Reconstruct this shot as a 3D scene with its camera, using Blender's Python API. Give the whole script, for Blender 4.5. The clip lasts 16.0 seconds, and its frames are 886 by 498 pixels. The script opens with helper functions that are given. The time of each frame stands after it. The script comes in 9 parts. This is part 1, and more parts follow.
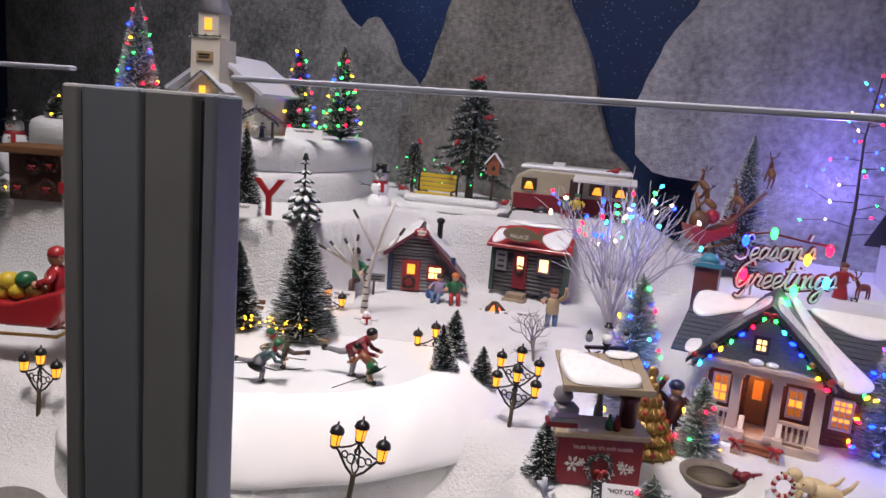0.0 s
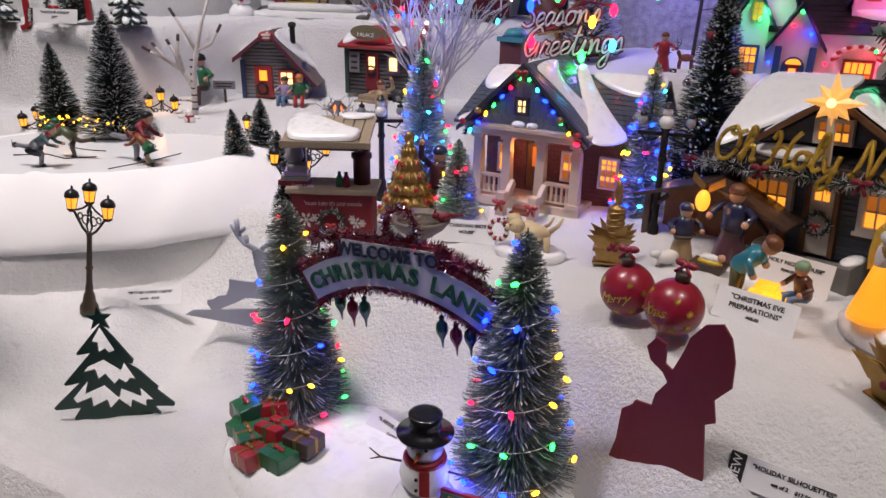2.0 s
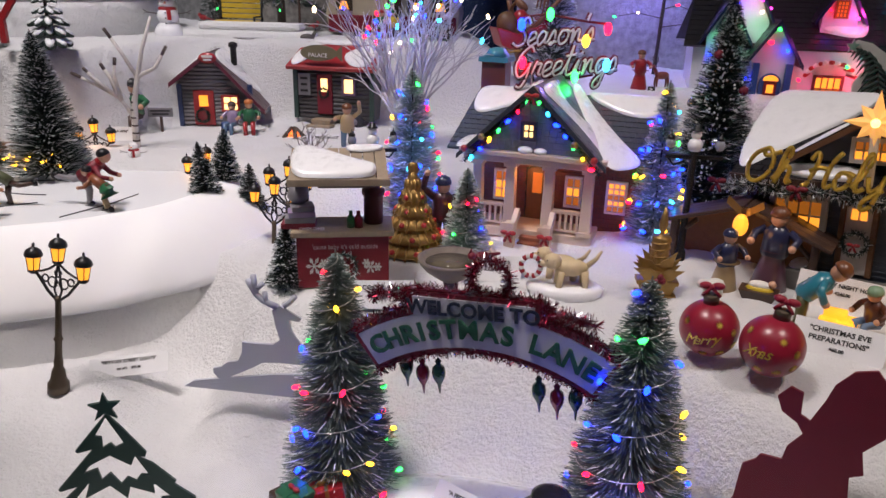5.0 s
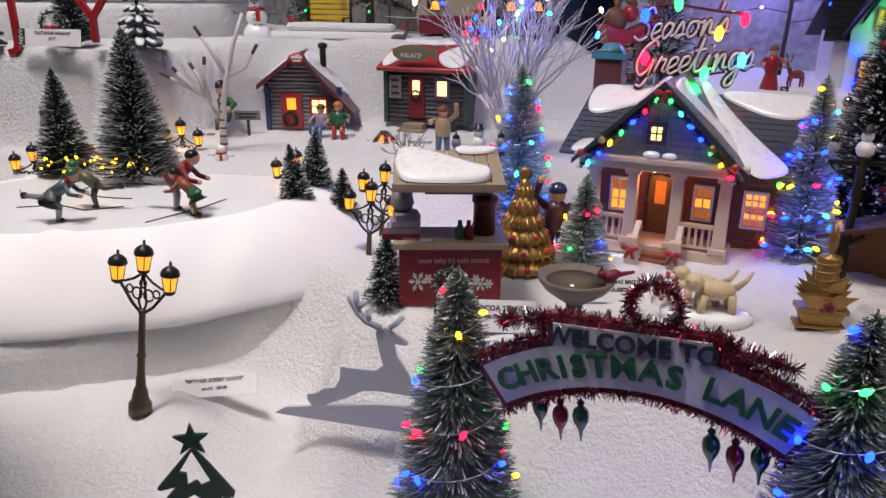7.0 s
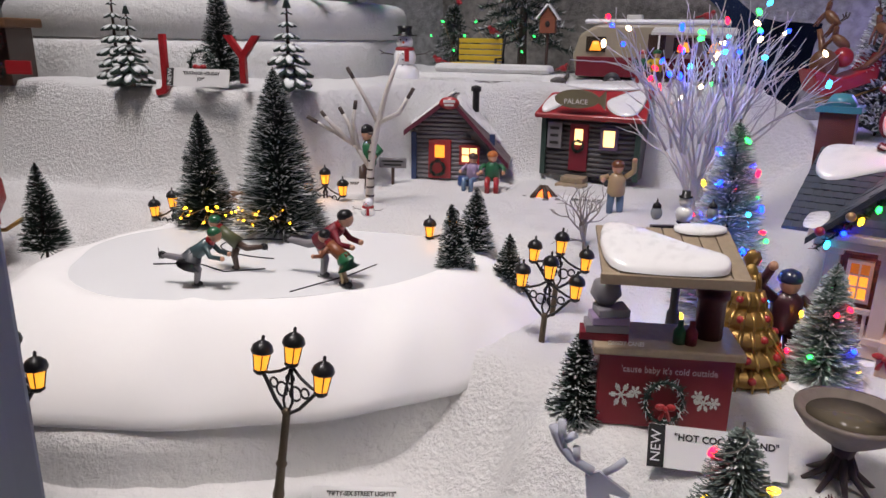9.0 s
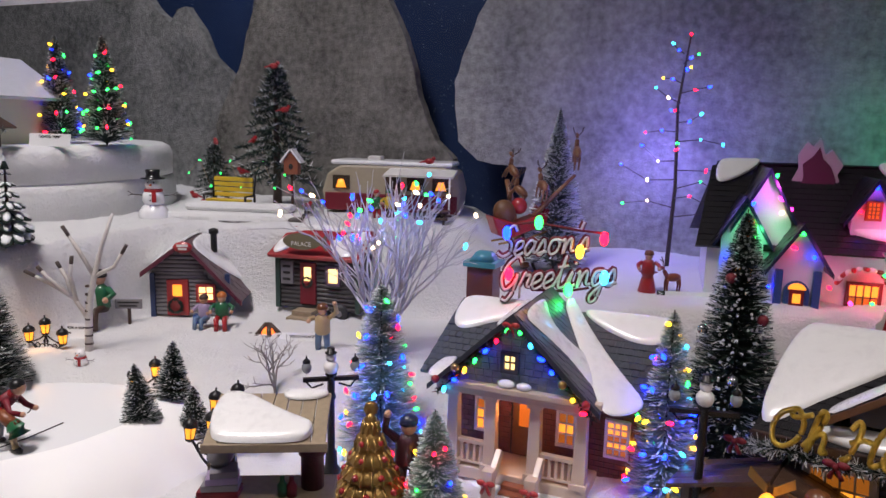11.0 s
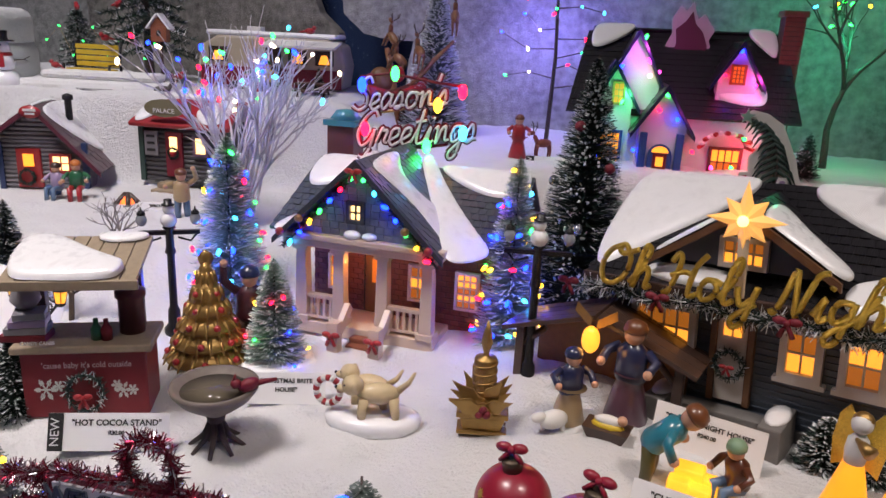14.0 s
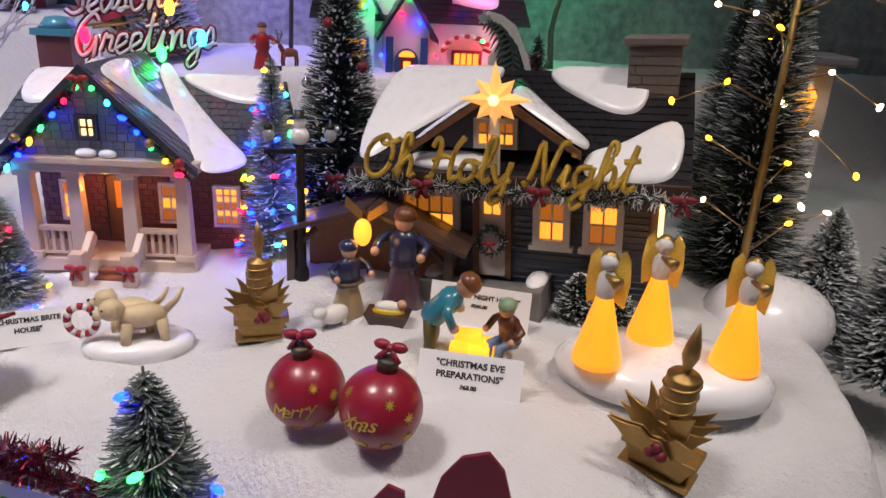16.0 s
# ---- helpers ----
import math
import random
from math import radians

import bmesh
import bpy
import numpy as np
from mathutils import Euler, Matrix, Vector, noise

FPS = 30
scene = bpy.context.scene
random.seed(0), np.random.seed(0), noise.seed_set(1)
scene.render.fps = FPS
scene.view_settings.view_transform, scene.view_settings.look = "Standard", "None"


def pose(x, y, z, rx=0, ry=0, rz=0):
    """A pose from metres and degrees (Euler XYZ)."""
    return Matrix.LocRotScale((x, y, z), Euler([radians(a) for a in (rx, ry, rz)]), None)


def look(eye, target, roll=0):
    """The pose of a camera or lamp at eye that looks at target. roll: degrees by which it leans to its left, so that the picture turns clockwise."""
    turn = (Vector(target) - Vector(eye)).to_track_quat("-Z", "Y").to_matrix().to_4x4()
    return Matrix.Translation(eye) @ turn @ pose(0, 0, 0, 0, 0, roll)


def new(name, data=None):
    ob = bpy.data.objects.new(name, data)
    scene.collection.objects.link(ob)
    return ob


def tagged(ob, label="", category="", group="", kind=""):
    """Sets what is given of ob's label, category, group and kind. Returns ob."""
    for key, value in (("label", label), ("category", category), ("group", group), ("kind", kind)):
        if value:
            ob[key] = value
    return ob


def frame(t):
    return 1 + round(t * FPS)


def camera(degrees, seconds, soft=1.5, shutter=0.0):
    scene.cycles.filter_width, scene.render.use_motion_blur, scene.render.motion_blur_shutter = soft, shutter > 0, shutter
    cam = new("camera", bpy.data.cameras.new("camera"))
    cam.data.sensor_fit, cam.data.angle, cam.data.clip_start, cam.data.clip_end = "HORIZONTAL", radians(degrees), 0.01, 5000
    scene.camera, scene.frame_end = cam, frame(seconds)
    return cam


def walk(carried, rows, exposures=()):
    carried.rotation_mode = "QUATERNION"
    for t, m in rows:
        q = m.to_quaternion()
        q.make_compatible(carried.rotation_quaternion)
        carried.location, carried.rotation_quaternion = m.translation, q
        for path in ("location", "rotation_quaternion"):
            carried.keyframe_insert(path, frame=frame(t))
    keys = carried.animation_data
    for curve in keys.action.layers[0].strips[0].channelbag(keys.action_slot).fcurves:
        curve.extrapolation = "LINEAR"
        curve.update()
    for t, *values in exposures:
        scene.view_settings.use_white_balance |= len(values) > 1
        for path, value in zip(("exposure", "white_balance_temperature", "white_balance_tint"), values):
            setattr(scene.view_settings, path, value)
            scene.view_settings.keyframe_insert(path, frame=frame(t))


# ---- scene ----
cam = camera(63.1, 16.0)
PATH = [
    (0, (-0.1652, -0.0461, 0.3762), (-0.4062, 1.9079, 0.0244), 4.71),
    (0.5, (-0.1132, -0.0401, 0.3644), (-0.404, 1.8725, -0.143), 4.33),
    (1, (-0.0359, -0.0393, 0.3428), (-0.3788, 1.824, -0.2978), 2.87),
    (1.5, (0.0347, -0.0338, 0.3233), (-0.3217, 1.8014, -0.3874), 1.40),
    (2, (0.1062, -0.0406, 0.3113), (-0.2155, 1.7957, -0.413), 1.17),
    (2.5, (0.1292, -0.0544, 0.3038), (-0.1388, 1.795, -0.4088), 1.60),
    (3, (0.0799, -0.0289, 0.3134), (-0.1567, 1.8318, -0.3808), 1.81),
    (3.5, (0.0251, 0.0021, 0.3217), (-0.1712, 1.8747, -0.3527), 1.88),
    (4, (0.0075, 0.0042, 0.3213), (-0.1317, 1.8838, -0.3478), 1.75),
    (4.2, (0.0036, 0.0021, 0.3205), (-0.107, 1.8839, -0.3476), 1.66),
    (6.3, (-0.027, 0.0196, 0.2859), (0.0374, 1.8853, -0.4317), 1.25),
    (6.5, (-0.0282, 0.0247, 0.2833), (-0.0098, 1.8973, -0.4188), 1.12),
    (7, (-0.0488, 0.0646, 0.2904), (-0.2435, 1.9436, -0.3664), 0.63),
    (7.5, (-0.0863, 0.1022, 0.2868), (-0.4404, 1.9691, -0.337), 0.92),
    (8, (-0.1167, 0.1382, 0.2858), (-0.5895, 1.9868, -0.3137), 0.58),
    (8.2, (-0.1305, 0.1566, 0.287), (-0.6225, 2.0027, -0.3045), 0.72),
    (10.3, (-0.0397, 0.1486, 0.3196), (-0.4198, 2.0608, -0.1265), 1.85),
    (10.5, (-0.0202, 0.1371, 0.3391), (-0.3289, 2.0714, -0.0648), 1.83),
    (11, (0.0363, 0.1159, 0.3682), (-0.0776, 2.084, 0.0308), 1.41),
    (11.5, (0.0763, 0.1162, 0.3649), (0.0826, 2.0896, 0.04), 1.33),
    (12, (0.0991, 0.1107, 0.3568), (0.14, 2.081, 0.0159), 1.76),
    (12.5, (0.1049, 0.1117, 0.3534), (0.1206, 2.0746, -0.0295), 2.24),
    (13, (0.1082, 0.1074, 0.341), (0.0912, 2.0597, -0.0925), 2.62),
    (13.5, (0.1194, 0.1043, 0.3243), (0.1162, 2.0421, -0.1709), 2.76),
    (14, (0.1012, 0.1262, 0.3185), (0.1876, 2.0435, -0.2441), 2.83),
    (14.5, (0.0878, 0.1338, 0.3085), (0.3426, 2.022, -0.2996), 3.31),
    (15, (0.0978, 0.1328, 0.3017), (0.5439, 1.9705, -0.3492), 3.36),
    (15.5, (0.0935, 0.1335, 0.2963), (0.7112, 1.9102, -0.3833), 3.37),
    (16, (0.0948, 0.1262, 0.2907), (0.8285, 1.8548, -0.3976), 3.12),
]
walk(cam, [(t, look(eye, target, roll)) for t, eye, target, roll in PATH], [(0, 0.05, 6400, 22), (1.5, -0.1, 6400, 22), (4.0, -0.2, 6400, 22), (8.2, -0.12, 6400, 20), (10.3, -0.35, 6400, 20), (11.0, -0.22, 6400, 20), (11.6, 0.0, 6400, 20), (12.5, 0.05, 6400, 22), (14.5, -0.04, 6400, 22), (16, 0.05, 6400, 22)])

# ---- light ----
world = bpy.data.worlds.new("world")
scene.world = world
world.use_nodes = True
world.node_tree.nodes["Background"].inputs[0].default_value = (0.8, 0.88, 1.0, 1)
world.node_tree.nodes["Background"].inputs[1].default_value = 0.06


def area_lamp(name, eye, target, watts, sx, sy, colour):
    data = bpy.data.lights.new(name, "AREA")
    data.shape, data.size, data.size_y, data.energy, data.color = "RECTANGLE", sx, sy, watts, colour
    ob = new(name, data)
    ob.matrix_world = look(eye, target)
    return ob


def glow_lamp(name, x, y, z, watts, colour, radius=0.006):
    data = bpy.data.lights.new(name, "POINT")
    data.energy, data.color, data.shadow_soft_size = watts, colour, radius
    ob = new(name, data)
    ob.location = (x, y, z)
    return ob


area_lamp("display_spot", (-0.46, 0.27, 1.50), (-0.30, 0.43, 0.08), 4.3, 0.26, 0.26, (1.0, 0.93, 0.84)).data.spread = math.radians(80)
# Unseen fill, added to brighten the backdrop and back terraces.
area_lamp("backdrop_fill", (-0.55, 0.52, 1.75), (-0.52, 1.26, 0.56), 3.8, 0.30, 0.30, (0.98, 0.97, 0.97)).data.spread = math.radians(84)
# Warm lamp with no known fitting, added to lift the right front snow.
area_lamp("right_front_fill", (0.62, -0.12, 1.55), (0.33, 0.30, 0.1), 0.95, 0.20, 0.20, (1.0, 0.92, 0.80)).data.spread = math.radians(50)
# Broad soft fill from the shop side, added in place of room ambient.
area_lamp("shop_side_fill", (-0.2, -1.0, 2.25), (-0.2, 0.3, 0.2), 2.2, 1.4, 0.5, (1.0, 0.97, 0.93))

# ---- materials ----
MATS = {}


def mat(name, col, rough=0.5, metal=0.0, var=0.12, scale=120.0, bump=0.15, bscale=500.0, emit=0.0, coat=0.0, dist=0.0004):
    """A paint, ceramic, fabric or metal with grain at two scales."""
    if name in MATS:
        return MATS[name]
    m = bpy.data.materials.new(name)
    m.use_nodes = True
    nt = m.node_tree
    b = nt.nodes["Principled BSDF"]
    b.inputs["Roughness"].default_value, b.inputs["Metallic"].default_value = rough, metal
    b.inputs["Coat Weight"].default_value = coat
    b.inputs["Coat Roughness"].default_value = 0.12
    tc = nt.nodes.new("ShaderNodeTexCoord")
    big, fine = nt.nodes.new("ShaderNodeTexNoise"), nt.nodes.new("ShaderNodeTexNoise")
    big.inputs["Scale"].default_value, fine.inputs["Scale"].default_value = scale, bscale
    big.inputs["Detail"].default_value, fine.inputs["Detail"].default_value = 4, 5
    fine.inputs["Roughness"].default_value = 0.68
    for n in (big, fine):
        nt.links.new(tc.outputs["Object"], n.inputs["Vector"])
    ramp = nt.nodes.new("ShaderNodeMix")
    ramp.data_type = "RGBA"
    lo = [max(0.0, c * (1 - var)) for c in col]
    hi = [min(1.0, c * (1 + var)) for c in col]
    ramp.inputs[6].default_value, ramp.inputs[7].default_value = (*lo, 1), (*hi, 1)
    nt.links.new(big.outputs["Fac"], ramp.inputs[0])
    nt.links.new(ramp.outputs[2], b.inputs["Base Color"])
    rr = nt.nodes.new("ShaderNodeMapRange")
    rr.inputs["To Min"].default_value, rr.inputs["To Max"].default_value = max(0.03, rough * 0.8), min(1, rough * 1.2)
    nt.links.new(fine.outputs["Fac"], rr.inputs["Value"])
    nt.links.new(rr.outputs[0], b.inputs["Roughness"])
    if bump:
        bn = nt.nodes.new("ShaderNodeBump")
        bn.inputs["Strength"].default_value, bn.inputs["Distance"].default_value = bump, dist
        nt.links.new(fine.outputs["Fac"], bn.inputs["Height"])
        nt.links.new(bn.outputs["Normal"], b.inputs["Normal"])
    if emit:
        b.inputs["Emission Color"].default_value = (*col, 1)
        b.inputs["Emission Strength"].default_value = emit
    MATS[name] = m
    return m


SNOW = mat("snow_grain", (0.82, 0.82, 0.82), 0.75, var=0.1, scale=45, bump=1.0, bscale=270, dist=0.0042)
FOAM = mat("snow_foam", (0.80, 0.80, 0.79), 0.8, var=0.1, scale=60, bump=1.0, bscale=150, dist=0.0040)
FABRIC = mat("snow_fabric", (0.86, 0.86, 0.86), 0.85, var=0.03, scale=20, bump=0.25, bscale=300, dist=0.0006)
GLAZE = mat("snow_glaze", (0.86, 0.86, 0.87), 0.28, var=0.04, bump=0.12, bscale=160, coat=0.5, dist=0.0008)
ICE = mat("pond_ice", (0.80, 0.82, 0.84), 0.22, var=0.05, scale=25, bump=0.1, bscale=120)
BLACK = mat("black_metal", (0.02, 0.02, 0.022), 0.35, metal=0.4, var=0.3)
BRONZE = mat("bronze_metal", (0.10, 0.075, 0.05), 0.4, metal=0.6, var=0.3)
GOLD = mat("old_gold", (0.36, 0.22, 0.07), 0.38, metal=0.75, var=0.35, scale=150, bump=0.5)
GLITTER = mat("gold_glitter", (0.75, 0.48, 0.08), 0.3, metal=0.9, var=0.5, scale=1600, bump=1.0, bscale=1500, dist=0.001)
RED = mat("red_paint", (0.36, 0.02, 0.025), 0.35, var=0.2, coat=0.3)
DARKRED = mat("matte_dark_red", (0.17, 0.008, 0.02), 0.55, var=0.2)
ORNRED = mat("satin_wine_red", (0.27, 0.012, 0.03), 0.32, var=0.12, coat=0.2)
GREEN = mat("green_paint", (0.015, 0.12, 0.05), 0.4, var=0.25, coat=0.3)
DARKGREEN = mat("dark_green_enamel", (0.008, 0.045, 0.035), 0.45, var=0.2)
NEEDLE = mat("dark_needle", (0.018, 0.04, 0.032), 0.65, var=0.4, bump=0)
NEEDLE_GREY = mat("frosted_needle", (0.14, 0.18, 0.165), 0.6, var=0.35, bump=0)
NEEDLE_PALE = mat("pale_green_needle", (0.32, 0.42, 0.36), 0.6, var=0.3, bump=0)
FROST = mat("needle_frost", (0.72, 0.75, 0.76), 0.6, var=0.1, bump=0)
WIRE = mat("silver_wire", (0.6, 0.58, 0.55), 0.3, metal=0.9, bump=0)
COPPER = mat("copper_wire", (0.45, 0.3, 0.15), 0.35, metal=0.9, bump=0)
BRICK = mat("brick_red_ceramic", (0.17, 0.055, 0.045), 0.45, var=0.3, coat=0.2)
MORTAR = mat("dark_mortar", (0.07, 0.04, 0.035), 0.7)
CREAM = mat("cream_ceramic", (0.60, 0.47, 0.38), 0.38, var=0.1, coat=0.3)
SLATE = mat("slate_shingle", (0.065, 0.075, 0.095), 0.38, var=0.35, scale=200, coat=0.25)
DARKROOF = mat("dark_shingle", (0.013, 0.012, 0.015), 0.36, var=0.4, scale=200, coat=0.12)
BLUESIDE = mat("blue_grey_siding", (0.070, 0.088, 0.120), 0.42, var=0.2, coat=0.2)
GREYSIDE = mat("grey_siding", (0.22, 0.21, 0.23), 0.5, var=0.2)
WOODBROWN = mat("brown_wood", (0.15, 0.07, 0.03), 0.5, var=0.35, scale=300)
WOODDARK = mat("dark_wood", (0.06, 0.032, 0.022), 0.45, var=0.3, coat=0.2)
WOODPALE = mat("pale_wood", (0.32, 0.25, 0.17), 0.55, var=0.25, scale=250)
OFFWHITE = mat("off_white_paint", (0.72, 0.70, 0.66), 0.45, var=0.08)
CARD = mat("white_card", (0.80, 0.80, 0.80), 0.6, var=0.03, bump=0)
INK = mat("black_ink", (0.015, 0.015, 0.015), 0.6, bump=0)
SKIN = mat("figure_skin", (0.55, 0.30, 0.19), 0.4, bump=0, coat=0.3)
NAVY = mat("navy_glaze", (0.02, 0.025, 0.07), 0.3, coat=0.4)
PURPLE = mat("plum_glaze", (0.10, 0.045, 0.07), 0.3, coat=0.4)
TEAL = mat("teal_glaze", (0.02, 0.19, 0.26), 0.3, coat=0.4)
TAN = mat("tan_glaze", (0.42, 0.30, 0.16), 0.4, coat=0.3)
DENIM = mat("denim_glaze", (0.10, 0.17, 0.28), 0.4, coat=0.3)
LILAC = mat("lilac_glaze", (0.33, 0.25, 0.40), 0.4, coat=0.3)
HAIR = mat("brown_hair_glaze", (0.16, 0.055, 0.02), 0.35, coat=0.3)
YELLOW = mat("yellow_paint", (0.62, 0.44, 0.03), 0.45)
STONE = mat("grey_stone", (0.17, 0.16, 0.15), 0.7, var=0.4, scale=90, bump=0.7, bscale=260, dist=0.001)
FUR = mat("blonde_fur_glaze", (0.60, 0.47, 0.27), 0.45, var=0.25, scale=250, bump=0.6, bscale=600, coat=0.2)
BIRCHM = mat("birch_bark", (0.62, 0.58, 0.55), 0.6, var=0.3, scale=160)
TWIGW = mat("white_twig", (0.55, 0.53, 0.57), 0.55, var=0.1, bump=0)
TWIGB = mat("brown_twig", (0.07, 0.05, 0.045), 0.7, bump=0)
GREYMETAL = mat("grey_painted_metal", (0.27, 0.30, 0.34), 0.4, metal=0.1, var=0.12, scale=18, bump=0.2, bscale=200)
GREYMETAL2 = mat("grey_brushed_metal", (0.32, 0.325, 0.325), 0.4, metal=0.15, var=0.15, scale=22, bump=0.2, bscale=200)
MATTEBLACK = mat("matte_black", (0.03, 0.03, 0.035), 0.5)
LAMPGLASS = mat("lantern_glow", (1.0, 0.42, 0.03), 0.3, emit=1.5, bump=0, var=0.0)
WARMGLOW = mat("window_glow", (1.0, 0.36, 0.03), 0.3, emit=1.5, bump=0, var=0.3, scale=60)
DIMGLOW = mat("dim_window_glow", (0.55, 0.17, 0.015), 0.3, emit=0.55, bump=0, var=0.3, scale=60)
WARMPALE = mat("warm_white_glow", (1.0, 0.66, 0.25), 0.3, emit=2.5, bump=0, var=0.0)
ANGELGLOW = mat("angel_glow", (1.0, 0.37, 0.015), 0.35, emit=0.9, bump=0, var=0.1, scale=40)
FIREGLOW = mat("fire_glow", (1.0, 0.16, 0.02), 0.5, emit=3.0, bump=0)
GLOBE = mat("clear_globe", (0.28, 0.30, 0.34), 0.06, var=0.02, bump=0, coat=1.0)
TINSELR = mat("red_tinsel", (0.30, 0.02, 0.05), 0.25, metal=0.8, bump=0, var=0.4, scale=900)
TINSELS = mat("silver_tinsel", (0.6, 0.6, 0.64), 0.2, metal=0.9, bump=0, var=0.3, scale=900)
BULB = {k: mat(k + "_bulb", c, 0.2, emit=e, bump=0, var=0.0) for k, c, e in (
    ("blue", (0.003, 0.016, 1.0), 30), ("green", (0.003, 1.0, 0.10), 7), ("red", (1.0, 0.006, 0.022), 12),
    ("yellow", (1.0, 0.50, 0.015), 9), ("white", (1.0, 0.72, 0.40), 10), ("cyan", (0.015, 0.50, 1.0), 11), ("pink", (1.0, 0.03, 0.45), 10))}
COLOURS = ("blue", "green", "red", "yellow")


# ---- mesh building ----
class Mesh:
    """Vertices, faces and materials of one part."""

    def __init__(self):
        self.v, self.f, self.mi, self.mats, self.sm = [], [], [], [], []

    def slot(self, m):
        if m not in self.mats:
            self.mats.append(m)
        return self.mats.index(m)

    def add(self, verts, faces, m, smooth=True, tr=None):
        o, k = len(self.v), self.slot(m)
        self.v += [tuple(tr @ Vector(p)) for p in verts] if tr is not None else [tuple(p) for p in verts]
        self.f += [tuple(i + o for i in f) for f in faces]
        self.mi += [k] * len(faces)
        self.sm += [smooth] * len(faces)
        return self

    def box(self, c, s, m, tr=None, taper=1.0):
        x, y, z = c
        a, b, h = s[0] / 2, s[1] / 2, s[2] / 2
        t = taper
        p = [(x - a, y - b, z - h), (x + a, y - b, z - h), (x + a, y + b, z - h), (x - a, y + b, z - h),
             (x - a * t, y - b * t, z + h), (x + a * t, y - b * t, z + h), (x + a * t, y + b * t, z + h), (x - a * t, y + b * t, z + h)]
        return self.add(p, [(3, 2, 1, 0), (4, 5, 6, 7), (0, 1, 5, 4), (1, 2, 6, 5), (2, 3, 7, 6), (3, 0, 4, 7)], m, False, tr)

    def lathe(self, prof, m, seg=16, tr=None, sx=1.0, sy=1.0):
        p, f = [], []
        for r, z in prof:
            p += [(r * sx * math.cos(2 * math.pi * i / seg), r * sy * math.sin(2 * math.pi * i / seg), z) for i in range(seg)]
        for j in range(len(prof) - 1):
            for i in range(seg):
                k = (i + 1) % seg
                f.append((j * seg + i, j * seg + k, (j + 1) * seg + k, (j + 1) * seg + i))
        f += [tuple(reversed(range(seg))), tuple((len(prof) - 1) * seg + i for i in range(seg))]
        return self.add(p, f, m, True, tr)

    def ball(self, c, r, m, s=(1, 1, 1), seg=12, rings=8, tr=None):
        prof = [(max(1e-5, r * math.sin(math.pi * j / rings)), -r * math.cos(math.pi * j / rings) * s[2]) for j in range(rings + 1)]
        t = Matrix.Translation(c) if tr is None else tr @ Matrix.Translation(c)
        return self.lathe(prof, m, seg, t, s[0], s[1])

    def tube(self, pts, r, m, seg=6, r1=None, tr=None):
        pts = [Vector(q) for q in pts]
        p, f = [], []
        n = len(pts)
        for j, q in enumerate(pts):
            d = (pts[min(j + 1, n - 1)] - pts[max(j - 1, 0)]).normalized()
            a = d.cross(Vector((0.3, 0.2, 1.0)) if abs(d.z) < 0.9 else Vector((1, 0.1, 0))).normalized()
            b = d.cross(a)
            rr = r if r1 is None else r + (r1 - r) * j / (n - 1)
            p += [q + rr * (math.cos(2 * math.pi * i / seg) * a + math.sin(2 * math.pi * i / seg) * b) for i in range(seg)]
        for j in range(n - 1):
            for i in range(seg):
                k = (i + 1) % seg
                f.append((j * seg + i, j * seg + k, (j + 1) * seg + k, (j + 1) * seg + i))
        f += [tuple(reversed(range(seg))), tuple((n - 1) * seg + i for i in range(seg))]
        return self.add(p, f, m, True, tr)

    def prism(self, poly, y0, y1, m, tr=None):
        """A polygon of x, z drawn out along y."""
        n = len(poly)
        p = [(x, y0, z) for x, z in poly] + [(x, y1, z) for x, z in poly]
        f = [tuple(range(n)), tuple(reversed(range(n, 2 * n)))]
        f += [(i, (i + 1) % n, n + (i + 1) % n, n + i) for i in range(n)]
        f = [tuple(reversed(q)) if i > 1 else q for i, q in enumerate(f)]
        return self.add(p, f, m, False, tr)

    def slab(self, corners, thick, m, tr=None):
        """A plate through four corners, with thickness along its normal."""
        a, b, c, d = (Vector(q) for q in corners)
        n = (b - a).cross(d - a).normalized() * thick
        p = [a, b, c, d, a + n, b + n, c + n, d + n]
        return self.add(p, [(3, 2, 1, 0), (4, 5, 6, 7), (0, 1, 5, 4), (1, 2, 6, 5), (2, 3, 7, 6), (3, 0, 4, 7)], m, False, tr)


def finish(name, me, bevel=0.0):
    data = bpy.data.meshes.new(name)
    data.from_pydata(me.v, [], me.f)
    for m in me.mats:
        data.materials.append(m)
    data.polygons.foreach_set("material_index", me.mi)
    data.polygons.foreach_set("use_smooth", me.sm)
    data.update()
    return data


def part(name, me, parent, label="", bevel=0.0):
    """One mesh object under a thing or a part."""
    data = me if isinstance(me, bpy.types.Mesh) else finish(name, me)
    ob = new(name, data)
    ob.parent = parent
    if bevel:
        b = ob.modifiers.new("edge", "BEVEL")
        b.width, b.segments, b.limit_method = bevel, 2, "ANGLE"
    if label:
        tagged(ob, label)
    return ob


def thing(name, m, label, category, group="", kind="", me=None, bevel=0.0):
    """A top-level thing at the pose m: an Empty for parts, or a mesh."""
    ob = new(name, None if me is None else finish(name, me))
    ob.matrix_world = m
    if bevel:
        b = ob.modifiers.new("edge", "BEVEL")
        b.width, b.segments, b.limit_method = bevel, 2, "ANGLE"
    return tagged(ob, label, category, group, kind)


